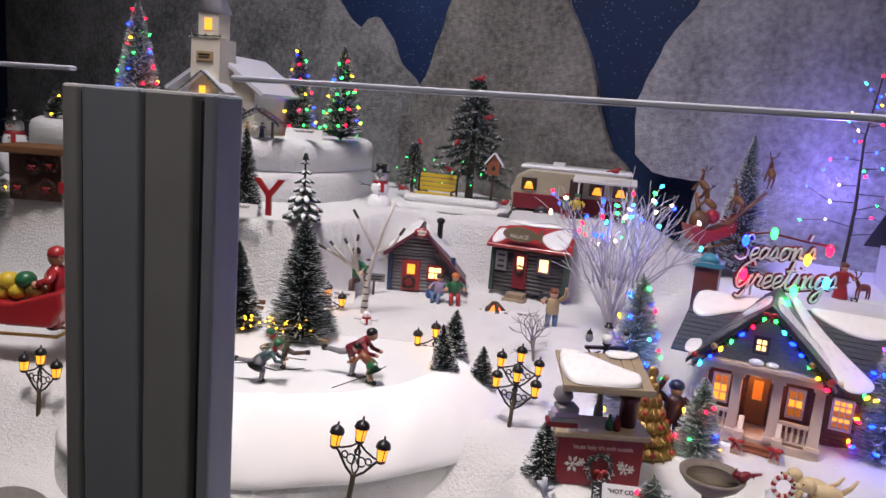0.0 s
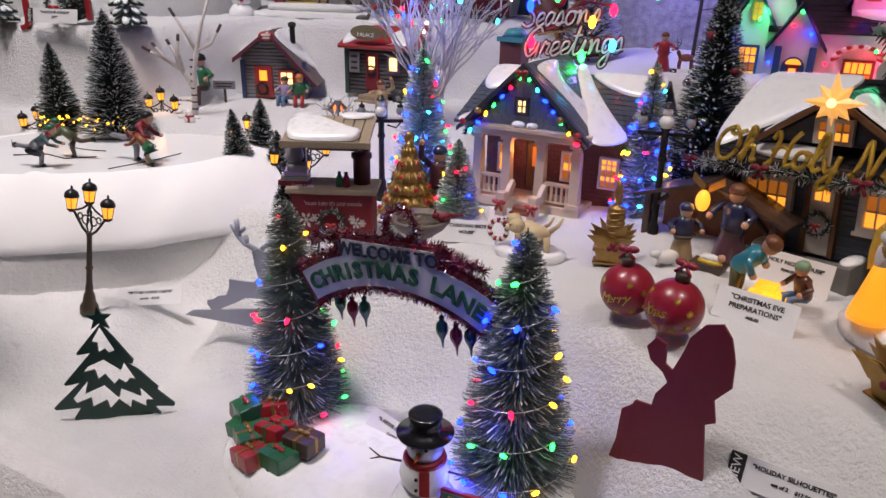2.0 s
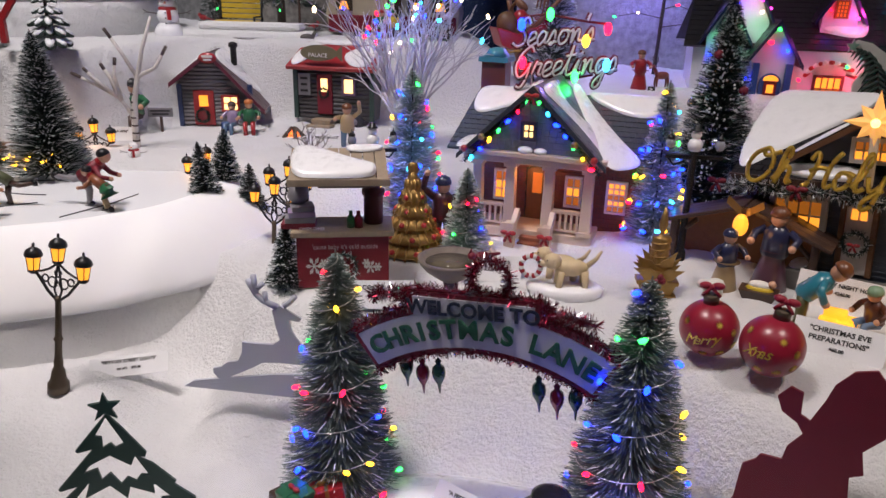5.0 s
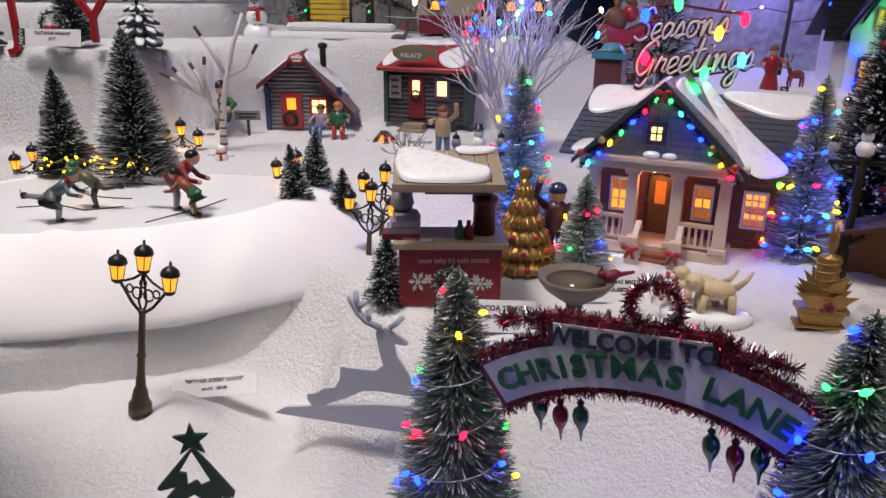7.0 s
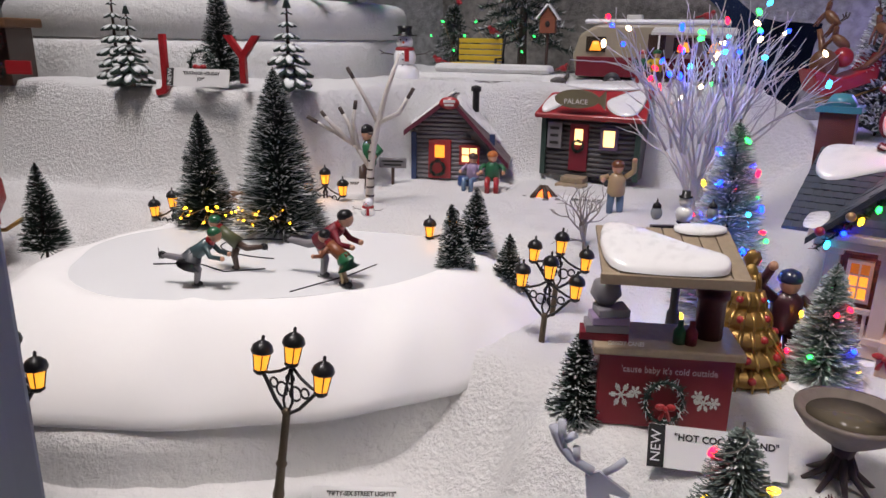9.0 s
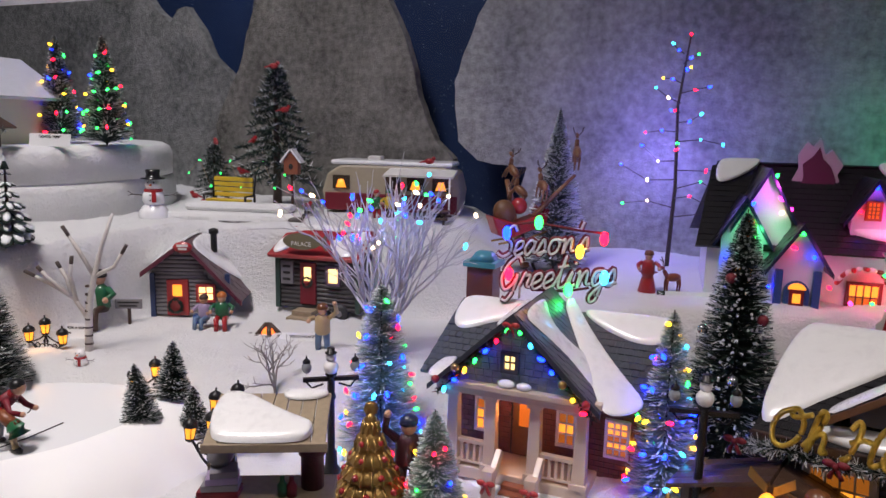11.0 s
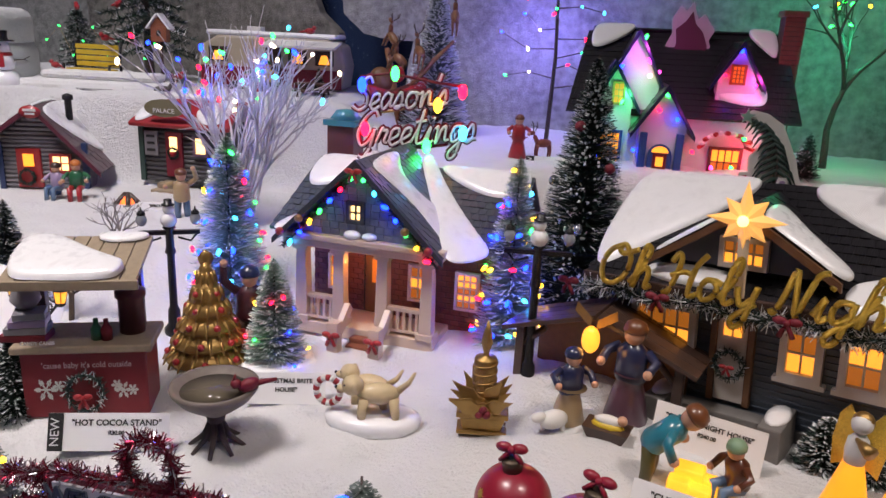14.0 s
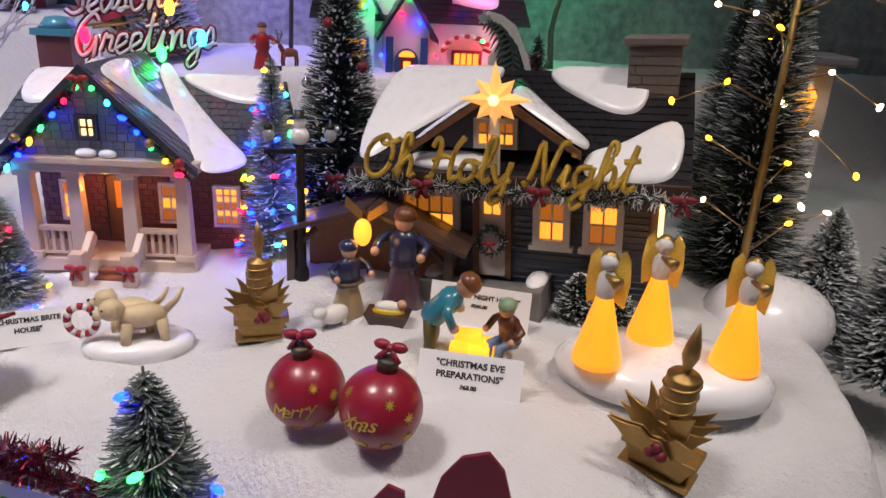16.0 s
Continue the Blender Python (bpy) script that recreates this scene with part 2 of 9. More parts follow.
def lettering(body, size, m, depth=0.0004, shear=0.0, space=1.0, bold=0.0):
    """Mesh data of a line of text, centred, standing in the x z plane and facing -y."""
    c = bpy.data.curves.new("lettering", "FONT")
    c.body, c.size, c.extrude, c.shear, c.space_character, c.offset = body, size, depth, shear, space, bold
    c.align_x, c.align_y, c.resolution_u = "CENTER", "CENTER", 3
    ob = bpy.data.objects.new("lettering", c)
    scene.collection.objects.link(ob)
    bpy.context.view_layer.update()
    data = bpy.data.meshes.new_from_object(ob.evaluated_get(bpy.context.evaluated_depsgraph_get()))
    bpy.data.objects.remove(ob)
    data.transform(Matrix.Rotation(math.pi / 2, 4, "X"))
    data.materials.clear()
    data.materials.append(m)
    return data


def text_part(body, size, m, parent, x, y, z, depth=0.0003, shear=0.0, name="lettering", ry=0.0, bold=0.0):
    ob = part(name, lettering(body, size, m, depth, shear, 1.0, bold), parent)
    ob.matrix_local = Matrix.Translation((x, y, z)) @ Matrix.Rotation(ry, 4, "Y")
    return ob


GLYPHS = {}


def glyph(ch, width, *strokes):
    """A cursive letter: its advance and the strokes of its pen, in parts of the letter's height."""
    GLYPHS[ch] = (width, strokes)


glyph("O", 0.86, [(0.45, 0.97), (0.15, 0.8), (0.03, 0.45), (0.15, 0.08), (0.42, 0.0), (0.68, 0.25), (0.72, 0.65), (0.5, 0.97), (0.38, 0.86), (0.5, 0.76), (0.86, 0.9)])
glyph("h", 0.55, [(0.0, 0.1), (0.2, 0.5), (0.3, 0.9), (0.2, 1.02), (0.13, 0.8), (0.1, 0.0), (0.18, 0.35), (0.33, 0.5), (0.42, 0.35), (0.42, 0.05), (0.55, 0.1)])
glyph("H", 0.82, [(0.02, 0.75), (0.12, 0.95), (0.22, 0.8), (0.2, 0.4), (0.1, 0.0), (0.0, 0.06)], [(0.78, 1.0), (0.62, 0.72), (0.58, 0.3), (0.64, 0.02), (0.82, 0.1)], [(0.08, 0.43), (0.35, 0.55), (0.62, 0.5)])
glyph("o", 0.5, [(0.35, 0.45), (0.12, 0.45), (0.03, 0.22), (0.15, 0.0), (0.35, 0.08), (0.4, 0.32), (0.28, 0.47), (0.5, 0.4)])
glyph("l", 0.34, [(0.0, 0.1), (0.2, 0.5), (0.27, 0.9), (0.18, 1.02), (0.1, 0.75), (0.1, 0.15), (0.2, 0.0), (0.34, 0.1)])
glyph("y", 0.5, [(0.0, 0.42), (0.08, 0.2), (0.2, 0.02), (0.38, 0.2), (0.43, 0.48), (0.4, 0.1), (0.35, -0.35), (0.18, -0.48), (0.1, -0.3), (0.3, -0.05), (0.5, 0.1)])
glyph("N", 0.84, [(-0.02, 0.08), (0.08, 0.0), (0.17, 0.4), (0.22, 0.97), (0.35, 0.6), (0.52, 0.0), (0.6, 0.5), (0.68, 0.92), (0.86, 1.0)])
glyph("i", 0.3, [(0.0, 0.1), (0.13, 0.48), (0.1, 0.15), (0.17, 0.0), (0.3, 0.1)], [(0.17, 0.68), (0.19, 0.74)])
glyph("g", 0.5, [(0.38, 0.45), (0.12, 0.45), (0.04, 0.22), (0.15, 0.02), (0.34, 0.15), (0.41, 0.47), (0.38, 0.0), (0.32, -0.38), (0.16, -0.46), (0.1, -0.28), (0.3, -0.05), (0.5, 0.1)])
glyph("t", 0.42, [(0.0, 0.1), (0.15, 0.5), (0.2, 0.97), (0.14, 0.4), (0.17, 0.05), (0.3, 0.02), (0.42, 0.1)], [(0.0, 0.62), (0.36, 0.66)])
glyph("S", 0.64, [(0.62, 0.8), (0.45, 1.0), (0.25, 0.85), (0.27, 0.62), (0.5, 0.4), (0.52, 0.12), (0.28, 0.0), (0.02, 0.14)])
glyph("e", 0.4, [(0.0, 0.12), (0.3, 0.28), (0.28, 0.46), (0.1, 0.42), (0.05, 0.15), (0.18, 0.0), (0.4, 0.1)])
glyph("a", 0.5, [(0.36, 0.4), (0.18, 0.48), (0.04, 0.25), (0.14, 0.0), (0.32, 0.2), (0.37, 0.46), (0.36, 0.1), (0.5, 0.1)])
glyph("s", 0.4, [(0.0, 0.1), (0.17, 0.5), (0.28, 0.2), (0.18, 0.0), (0.05, 0.05), (0.4, 0.1)])
glyph("n", 0.52, [(0.0, 0.4), (0.08, 0.46), (0.1, 0.0), (0.2, 0.38), (0.33, 0.46), (0.38, 0.1), (0.52, 0.1)])
glyph("'", 0.16, [(0.1, 1.0), (0.05, 0.76)])
glyph("G", 0.72, [(0.62, 0.82), (0.45, 1.0), (0.15, 0.75), (0.05, 0.35), (0.25, 0.02), (0.5, 0.2), (0.58, 0.48), (0.55, 0.0), (0.4, -0.3), (0.2, -0.25)])
glyph("r", 0.38, [(0.0, 0.1), (0.12, 0.5), (0.16, 0.42), (0.3, 0.42), (0.26, 0.12), (0.38, 0.08)])
glyph(" ", 0.34)


def script(body, size, r, m, slant=0.3, stretch=1.0):
    """A line of cursive letters bent from round wire, centred, in the x z plane."""
    me, pen = Mesh(), -sum(GLYPHS[c][0] for c in body) / 2
    for ch in body:
        width, strokes = GLYPHS[ch]
        for st in strokes:
            q, run = [Vector(p) for p in st], []
            for i in range(len(q) - 1):
                a, b, c, d = q[max(i - 1, 0)], q[i], q[i + 1], q[min(i + 2, len(q) - 1)]
                for k in range(5):
                    t = k / 5
                    run.append(0.5 * (2 * b + (c - a) * t + (2 * a - 5 * b + 4 * c - d) * t * t + (3 * b - a - 3 * c + d) * t ** 3))
            run.append(q[-1])
            me.tube([((pen + p.x + slant * (p.y - 0.4)) * size * stretch, 0.0, (p.y - 0.4) * size) for p in run], r, m, 7)
        pen += width
    return me


rnd = random.Random(11)


def smooth(t):
    t = min(1.0, max(0.0, t))
    return t * t * (3 - 2 * t)


# ---- ground ----
def ground_height(x, y):
    edge = 0.435 + 0.034 * math.exp(-((x + 0.14) / 0.06) ** 2) - 0.155 * smooth((x - 0.05) / 0.16)
    z = 0.087 * smooth((y - edge + 0.06) / 0.12) + 0.014 * smooth((x - 0.08) / 0.12) * smooth((y - 0.3) / 0.1)
    z *= 1 - smooth((-0.15 - x) / 0.05) * (1 - smooth((y - 0.52) / 0.08))
    z += 0.028 * smooth((-0.2 - x) / 0.08) * smooth((y - 0.37) / 0.08) * (1 - smooth((y - 0.52) / 0.08))
    left = 1 - smooth((x + 0.0) / 0.1)
    z += left * 0.045 * smooth((y - 0.67) / 0.1)
    z += (1 - left) * 0.105 * smooth((y - 0.72) / 0.06)
    back = 0.782 + 0.20 * smooth((x + 0.47) / 0.14)
    z += left * 0.105 * smooth((y - back) / 0.03)
    z -= 0.09 * smooth((x - 0.40 - 0.5 * (y - 0.3)) / 0.05) * (1 - smooth((y - 0.52) / 0.1))
    return z + 0.005 * noise.noise(Vector((x * 9, y * 9, 0))) + 0.0026 * noise.noise(Vector((x * 40, y * 40, 3))) + 0.0014 * noise.noise(Vector((x * 95, y * 95, 9))) + 0.0008 * noise.noise(Vector((x * 190, y * 190, 4)))


def build_ground():
    x0, x1, y0, y1, step = -1.2, 1.2, 0.0, 1.75, 0.0065
    nx, ny = int((x1 - x0) / step), int((y1 - y0) / step)
    me = Mesh()
    verts = []
    for j in range(ny + 1):
        for i in range(nx + 1):
            x = x0 + i * step
            front = GLASS_Y + GLASS_SLOPE * (x - GLASS_X) - 0.02
            y = front + (y1 - front) * (max(0, j - 1) / (ny - 1)) ** 1.2
            verts.append((x, y, ground_height(x, y) if j else -0.25))
    faces = [(j * (nx + 1) + i, j * (nx + 1) + i + 1, (j + 1) * (nx + 1) + i + 1, (j + 1) * (nx + 1) + i) for j in range(ny) for i in range(nx)]
    me.add(verts, faces, SNOW)
    thing("ground", Matrix(), "white artificial snow spread over a stepped display table", "snow ground", kind="structure", me=me)


GLASS_X, GLASS_Y, GLASS_SLOPE = -0.345, 0.352, -0.36
build_ground()

# ---- room and backdrop ----
def snow_drum():
    me = Mesh()
    for r, z0, z1 in ((0.284, 0.20, 0.285), (0.280, 0.283, 0.330)):
        prof = [(r, z0), (r, z1 - 0.014), (r - 0.004, z1 - 0.005), (r - 0.013, z1), (0.001, z1 + 0.001)]
        me.lathe(prof, FOAM, 72)
    thing("snow_terrace", pose(-0.735, 1.165, 0), "round two-layer terrace of white foam snow under the church", "terrace", kind="structure", me=me)


def pond_platform():
    """The raised skating pond with its soft snow cover."""
    me = Mesh()
    cx, cy, seg = -0.398, 0.664, 144
    def reach(a):
        c, s = math.cos(a - 0.384), math.sin(a - 0.384)
        r = (abs(c / 0.228) ** 2.4 + abs(s / (0.183 if s < 0 else 0.13)) ** 2.4) ** (-1 / 2.4)
        return r * (1 + 0.025 * math.sin(3 * a + 0.5))
    rings = [(0.97, 0.066), (1.0, 0.066), (1.004, 0.0685), (0.992, 0.075), (0.965, 0.084), (0.925, 0.094), (0.87, 0.104), (0.81, 0.1125), (0.75, 0.119), (0.70, 0.1225), (0.66, 0.1235), (0.63, 0.1215)]
    p = []
    for k, z in rings:
        for i in range(seg):
            a = 2 * math.pi * i / seg
            w = 1 + 0.012 * math.sin(5 * a) + 0.006 * math.sin(13 * a + 1)
            x, y = cx + reach(a) * k * w * math.cos(a), cy + reach(a) * k * w * math.sin(a)
            fold = 0.0075 * noise.noise(Vector((x * 16, y * 16, 5))) + 0.004 * noise.noise(Vector((x * 38 + 9, y * 30, 2)))
            p.append((x, y, z + fold * (0.66 < k < 0.98)))
    f = [(j * seg + i, j * seg + (i + 1) % seg, (j + 1) * seg + (i + 1) % seg, (j + 1) * seg + i) for j in range(len(rings) - 1) for i in range(seg)]
    f += [tuple(reversed(range(seg)))]
    me.add(p, f, FABRIC)
    pond = thing("skating_pond", Matrix(), "skating pond with smooth white snow rim and flat ice top", "skating pond")
    part("snow_cover", me, pond)
    ice = Mesh()
    ring = [(cx + reach(2 * math.pi * i / seg) * 0.645 * math.cos(2 * math.pi * i / seg), cy + reach(2 * math.pi * i / seg) * 0.645 * math.sin(2 * math.pi * i / seg)) for i in range(seg)]
    ice.add([(x, y, 0.1205) for x, y in ring] + [(x, y, 0.1225) for x, y in ring],
            [tuple(range(seg, 2 * seg)), tuple(reversed(range(seg)))] + [(i, (i + 1) % seg, seg + (i + 1) % seg, seg + i) for i in range(seg)], ICE, False)
    part("ice_sheet", ice, pond, "flat pale ice sheet with slots")
    for pts in ([(-0.39 + 0.05 * math.cos(a / 10), 0.665 + 0.026 * math.sin(a / 10), 0.1229) for a in range(0, 50)],
                [(-0.46, 0.60, 0.1229), (-0.43, 0.612, 0.1229), (-0.40, 0.60, 0.1229), (-0.375, 0.615, 0.1229)],
                [(-0.335, 0.575, 0.1229), (-0.31, 0.62, 0.1229), (-0.30, 0.65, 0.1229)]):
        part("slot", Mesh().tube(pts, 0.0006, MATTEBLACK, 4), pond, "dark track slot")
    # foam block that carries the pond
    me = Mesh()
    p = []
    lv = [(1.0, -0.02), (0.995, 0.02), (0.99, 0.050), (0.985, 0.060), (0.95, 0.068)]
    for k, z in lv:
        p += [(cx + reach(2 * math.pi * i / seg) * k * math.cos(2 * math.pi * i / seg) - 0.004, cy + reach(2 * math.pi * i / seg) * k * math.sin(2 * math.pi * i / seg) - 0.004, z) for i in range(seg)]
    f = [(j * seg + i, j * seg + (i + 1) % seg, (j + 1) * seg + (i + 1) % seg, (j + 1) * seg + i) for j in range(len(lv) - 1) for i in range(seg)]
    f += [tuple(4 * seg + i for i in range(seg))]
    me.add(p, f, FOAM)
    thing("foam_block", Matrix(), "rough white foam block under the skating pond", "foam block", kind="structure", me=me)


BD = pose(0, 1.225, 0, 0, 0, -23.3)


def mountain_material(name, a, b):
    m = mat(name, a, 0.85, var=0.0, bump=0.9, bscale=160, dist=0.004)
    nt = m.node_tree
    tc = nt.nodes["Texture Coordinate"]
    n1, n2 = nt.nodes.new("ShaderNodeTexNoise"), nt.nodes.new("ShaderNodeTexNoise")
    n1.inputs["Scale"].default_value, n1.inputs["Detail"].default_value = 9.0, 8
    n2.inputs["Scale"].default_value, n2.inputs["Detail"].default_value = 90.0, 5
    for n in (n1, n2):
        nt.links.new(tc.outputs["Object"], n.inputs["Vector"])
    mul = nt.nodes.new("ShaderNodeMath")
    mul.operation = "MULTIPLY_ADD"
    mul.inputs[1].default_value, mul.inputs[2].default_value = 0.6, -0.05
    nt.links.new(n1.outputs["Fac"], mul.inputs[0])
    add = nt.nodes.new("ShaderNodeMath")
    add.operation = "MULTIPLY_ADD"
    add.inputs[1].default_value = 0.55
    nt.links.new(n2.outputs["Fac"], add.inputs[0])
    nt.links.new(mul.outputs[0], add.inputs[2])
    ramp = nt.nodes.new("ShaderNodeValToRGB")
    ramp.color_ramp.elements[0].position, ramp.color_ramp.elements[0].color = 0.36, (*a, 1)
    ramp.color_ramp.elements[1].position, ramp.color_ramp.elements[1].color = 0.66, (*b, 1)
    nt.links.new(add.outputs[0], ramp.inputs[0])
    nt.links.new(ramp.outputs[0], nt.nodes["Principled BSDF"].inputs["Base Color"])
    return m


def mountain(name, outline, y, m, label):
    poly = []
    n = len(outline)
    for i, (x, z) in enumerate(outline):
        x1, z1 = outline[(i + 1) % n]
        k = max(1, int(math.hypot(x1 - x, z1 - z) / 0.012)) if z > 0.1 and z1 > 0.1 else 1
        for j in range(k):
            a, c = x + (x1 - x) * j / k, z + (z1 - z) * j / k
            w = 0.004 if j else 0.0
            poly.append((a + w * noise.noise(Vector((a * 30, c * 30, 1))), c + w * noise.noise(Vector((a * 30, c * 30, 7)))))
    me = Mesh().prism(poly, y, y + 0.018, m)
    thing(name, BD, label, "backdrop", kind="structure", me=me)


def backdrop():
    sky = mat("night_sky_board", (0.004, 0.022, 0.085), 0.7, var=0.5, scale=6, bump=0.1)
    nt = sky.node_tree
    tc = nt.nodes["Texture Coordinate"]
    vo = nt.nodes.new("ShaderNodeTexVoronoi")
    vo.inputs["Scale"].default_value = 130
    nt.links.new(tc.outputs["Object"], vo.inputs["Vector"])
    cut = nt.nodes.new("ShaderNodeMath")
    cut.operation, cut.inputs[1].default_value = "LESS_THAN", 0.12
    nt.links.new(vo.outputs["Distance"], cut.inputs[0])
    mix = nt.nodes.new("ShaderNodeMix")
    mix.data_type = "RGBA"
    mix.inputs[7].default_value = (0.25, 0.32, 0.45, 1)
    src = nt.nodes["Principled BSDF"].inputs["Base Color"].links[0].from_socket
    nt.links.new(src, mix.inputs[6])
    nt.links.new(cut.outputs[0], mix.inputs[0])
    nt.links.new(mix.outputs[2], nt.nodes["Principled BSDF"].inputs["Base Color"])
    me = Mesh().box((0, 0.10, 0.8), (4.4, 0.02, 2.4), sky)
    thing("backdrop_sky", BD, "dark navy painted night sky board with tiny pale stars", "backdrop", kind="structure", me=me)
    dark = mountain_material("mountain_dark", (0.085, 0.09, 0.09), (0.29, 0.29, 0.285))
    mid = mountain_material("mountain_mid", (0.075, 0.07, 0.062), (0.28, 0.265, 0.24))
    pale = mountain_material("mountain_pale", (0.17, 0.17, 0.172), (0.43, 0.43, 0.435))
    mountain("mountain_left", [(-2.0, 0.0), (-0.40, 0.0), (-0.44, 0.36), (-0.464, 0.424), (-0.495, 0.455), (-0.531, 0.482), (-0.56, 0.535), (-0.596, 0.576), (-0.616, 0.572), (-0.638, 0.548), (-0.66, 0.565), (-0.70, 0.605), (-0.80, 0.70), (-1.0, 0.95), (-2.0, 1.05)], 0.03, dark, "dark grey painted foam mountain cut-out")
    mountain("mountain_middle", [(-0.47, 0.0), (-0.02, 0.0), (-0.018, 0.318), (-0.05, 0.345), (-0.08, 0.41), (-0.088, 0.45), (-0.107, 0.504), (-0.135, 0.555), (-0.16, 0.60), (-0.21, 0.70), (-0.27, 0.76), (-0.33, 0.72), (-0.396, 0.602), (-0.418, 0.53), (-0.438, 0.47), (-0.466, 0.424), (-0.50, 0.36)], 0.0, mid, "grey-brown speckled painted foam mountain cut-out")
    mountain("mountain_right", [(0.06, 0.0), (2.1, 0.0), (2.1, 1.3), (0.5, 1.2), (0.2, 0.82), (0.07, 0.596), (0.045, 0.56), (0.022, 0.526), (-0.002, 0.465), (-0.013, 0.433), (-0.010, 0.39), (-0.004, 0.345), (0.029, 0.318), (0.106, 0.312), (0.098, 0.26), (0.085, 0.2)], -0.012, pale, "pale grey textured foam mountain cut-out")
    wall = mat("shop_wall", (0.30, 0.29, 0.28), 0.8, scale=4, bump=0.1)
    box = Mesh().box((-2.2, 0, 0.9), (0.05, 5.4, 3.0), wall).box((2.5, 0, 0.9), (0.05, 5.4, 3.0), wall).box((0.15, -2.6, 0.9), (4.7, 0.05, 3.0), wall).box((0.15, 2.6, 0.9), (4.7, 0.05, 3.0), wall)
    thing("shop_walls", Matrix(), "plain grey shop walls around the display", "wall", kind="structure", me=box)
    thing("ceiling", Matrix(), "plain white shop ceiling", "ceiling", kind="structure", me=Mesh().box((0.15, 0, 2.42), (4.8, 5.4, 0.04), OFFWHITE))
    thing("floor", Matrix(), "dark shop floor", "floor", kind="structure", me=Mesh().box((0.15, 0, -0.62), (4.8, 5.4, 0.04), STONE))
    front = Mesh().box((0, 0.012, -0.32), (3.0, 0.02, 0.56), mat("pale_blue_panel", (0.20, 0.34, 0.40), 0.4, scale=12))
    thing("display_front", pose(GLASS_X, GLASS_Y, 0, 0, 0, -19.8), "pale blue front panel of the display table", "panel", kind="structure", me=front)


def barrier():
    """Glass front with its polished top edge, and the grey metal post."""
    m = pose(GLASS_X, GLASS_Y, 0, 0, 0, -19.8)
    g = bpy.data.materials.new("clear_glass")
    g.use_nodes = True
    nt = g.node_tree
    nt.nodes.remove(nt.nodes["Principled BSDF"])
    tr, gl, mx = nt.nodes.new("ShaderNodeBsdfTransparent"), nt.nodes.new("ShaderNodeBsdfGlossy"), nt.nodes.new("ShaderNodeMixShader")
    tr.inputs[0].default_value = (0.97, 0.985, 0.98, 1)
    gl.inputs["Roughness"].default_value = 0.02
    mx.inputs[0].default_value = 0.035
    nt.links.new(tr.outputs[0], mx.inputs[1])
    nt.links.new(gl.outputs[0], mx.inputs[2])
    nt.links.new(mx.outputs[0], nt.nodes["Material Output"].inputs[0])
    edge = mat("glass_edge", (0.62, 0.66, 0.78), 0.25, coat=0.6, bump=0)
    glass = thing("glass_barrier", m, "clear glass front panel with a bright polished top edge", "glass panel", kind="structure")
    pane = part("pane", Mesh().add([(0.004, 0, -0.03), (1.4, 0, -0.03), (1.4, 0, 0.388), (0.004, 0, 0.388)], [(0, 1, 2, 3)], g, False), glass)
    pane.visible_shadow = False
    part("top_edge", Mesh().box((0.70, 0, 0.3895), (1.39, 0.006, 0.003), edge), glass, "bright polished glass edge", 0.0008)
    left = part("pane", Mesh().add([(-1.0, 0, -0.03), (-0.132, 0, -0.03), (-0.132, 0, 0.388), (-1.0, 0, 0.388)], [(0, 1, 2, 3)], g, False), glass)
    left.visible_shadow = False
    part("top_edge", Mesh().box((-0.583, 0, 0.3895), (0.9, 0.006, 0.003), edge), glass, "bright polished glass edge", 0.0008)
    post = thing("metal_post", m, "grey painted metal corner post of the glass front", "post", kind="structure")
    for x0, x1, d, col in ((-0.131, -0.117, 0.020, GREYMETAL2), (-0.105, -0.054, 0.030, GREYMETAL), (-0.0515, -0.013, 0.026, GREYMETAL2), (-0.0065, 0.003, 0.022, GREYMETAL)):
        part("profile", Mesh().box(((x0 + x1) / 2, 0, 0.055), (x1 - x0, d, 0.65), col), post, "", 0.002)
    # One black strip backs all the gaps between the profiles.
    part("gap_strip", Mesh().box((-0.064, 0, 0.053), (0.128, 0.012, 0.645), MATTEBLACK), post, "black strip behind the gaps between the profiles")


snow_drum()
pond_platform()
backdrop()
barrier()


# ---- trees ----
def brush_mesh(h, r, n, needle, tip, share, seed, droop=0.25, width=0.00035, power=0.9, z0=0.04):
    """The crown of a bottle-brush tree: wire bristles round a twisted stem."""
    q = random.Random(seed)
    me = Mesh()
    k0, k1 = me.slot(needle), me.slot(tip)
    turns = h / 0.006
    for i in range(n):
        u = q.random() ** 1.25
        z = h * (z0 + (0.985 - z0) * u)
        a = 2 * math.pi * turns * u + q.choice((0, math.pi)) + q.gauss(0, 0.55)
        L = (r * (1 - u) ** power + 0.035 * r) * q.uniform(0.82, 1.08)
        up = q.gauss(droop, 0.16)
        d = Vector((math.cos(a), math.sin(a), up)).normalized()
        side = Vector((-math.sin(a), math.cos(a), q.uniform(-0.8, 0.8))).normalized() * width
        p0 = Vector((0, 0, z - 0.25 * L * max(0, up)))
        cut = 0.62 + 0.2 * q.random() if q.random() < share else 0.999
        p1, p2 = p0 + d * L * cut, p0 + d * L
        o = len(me.v)
        me.v += [tuple(p0 - side), tuple(p0 + side), tuple(p1 + side), tuple(p1 - side)]
        me.f.append((o, o + 1, o + 2, o + 3))
        me.mi.append(k0)
        me.sm.append(False)
        if cut < 0.99:
            wide = side * 1.7
            me.v += [tuple(p1 - wide), tuple(p1 + wide), tuple(p2 + wide * 0.7), tuple(p2 - wide * 0.7)]
            me.f.append((o + 4, o + 5, o + 6, o + 7))
            me.mi.append(k1)
            me.sm.append(False)
    return me


CROWNS = {}
BULB_MESH = {}


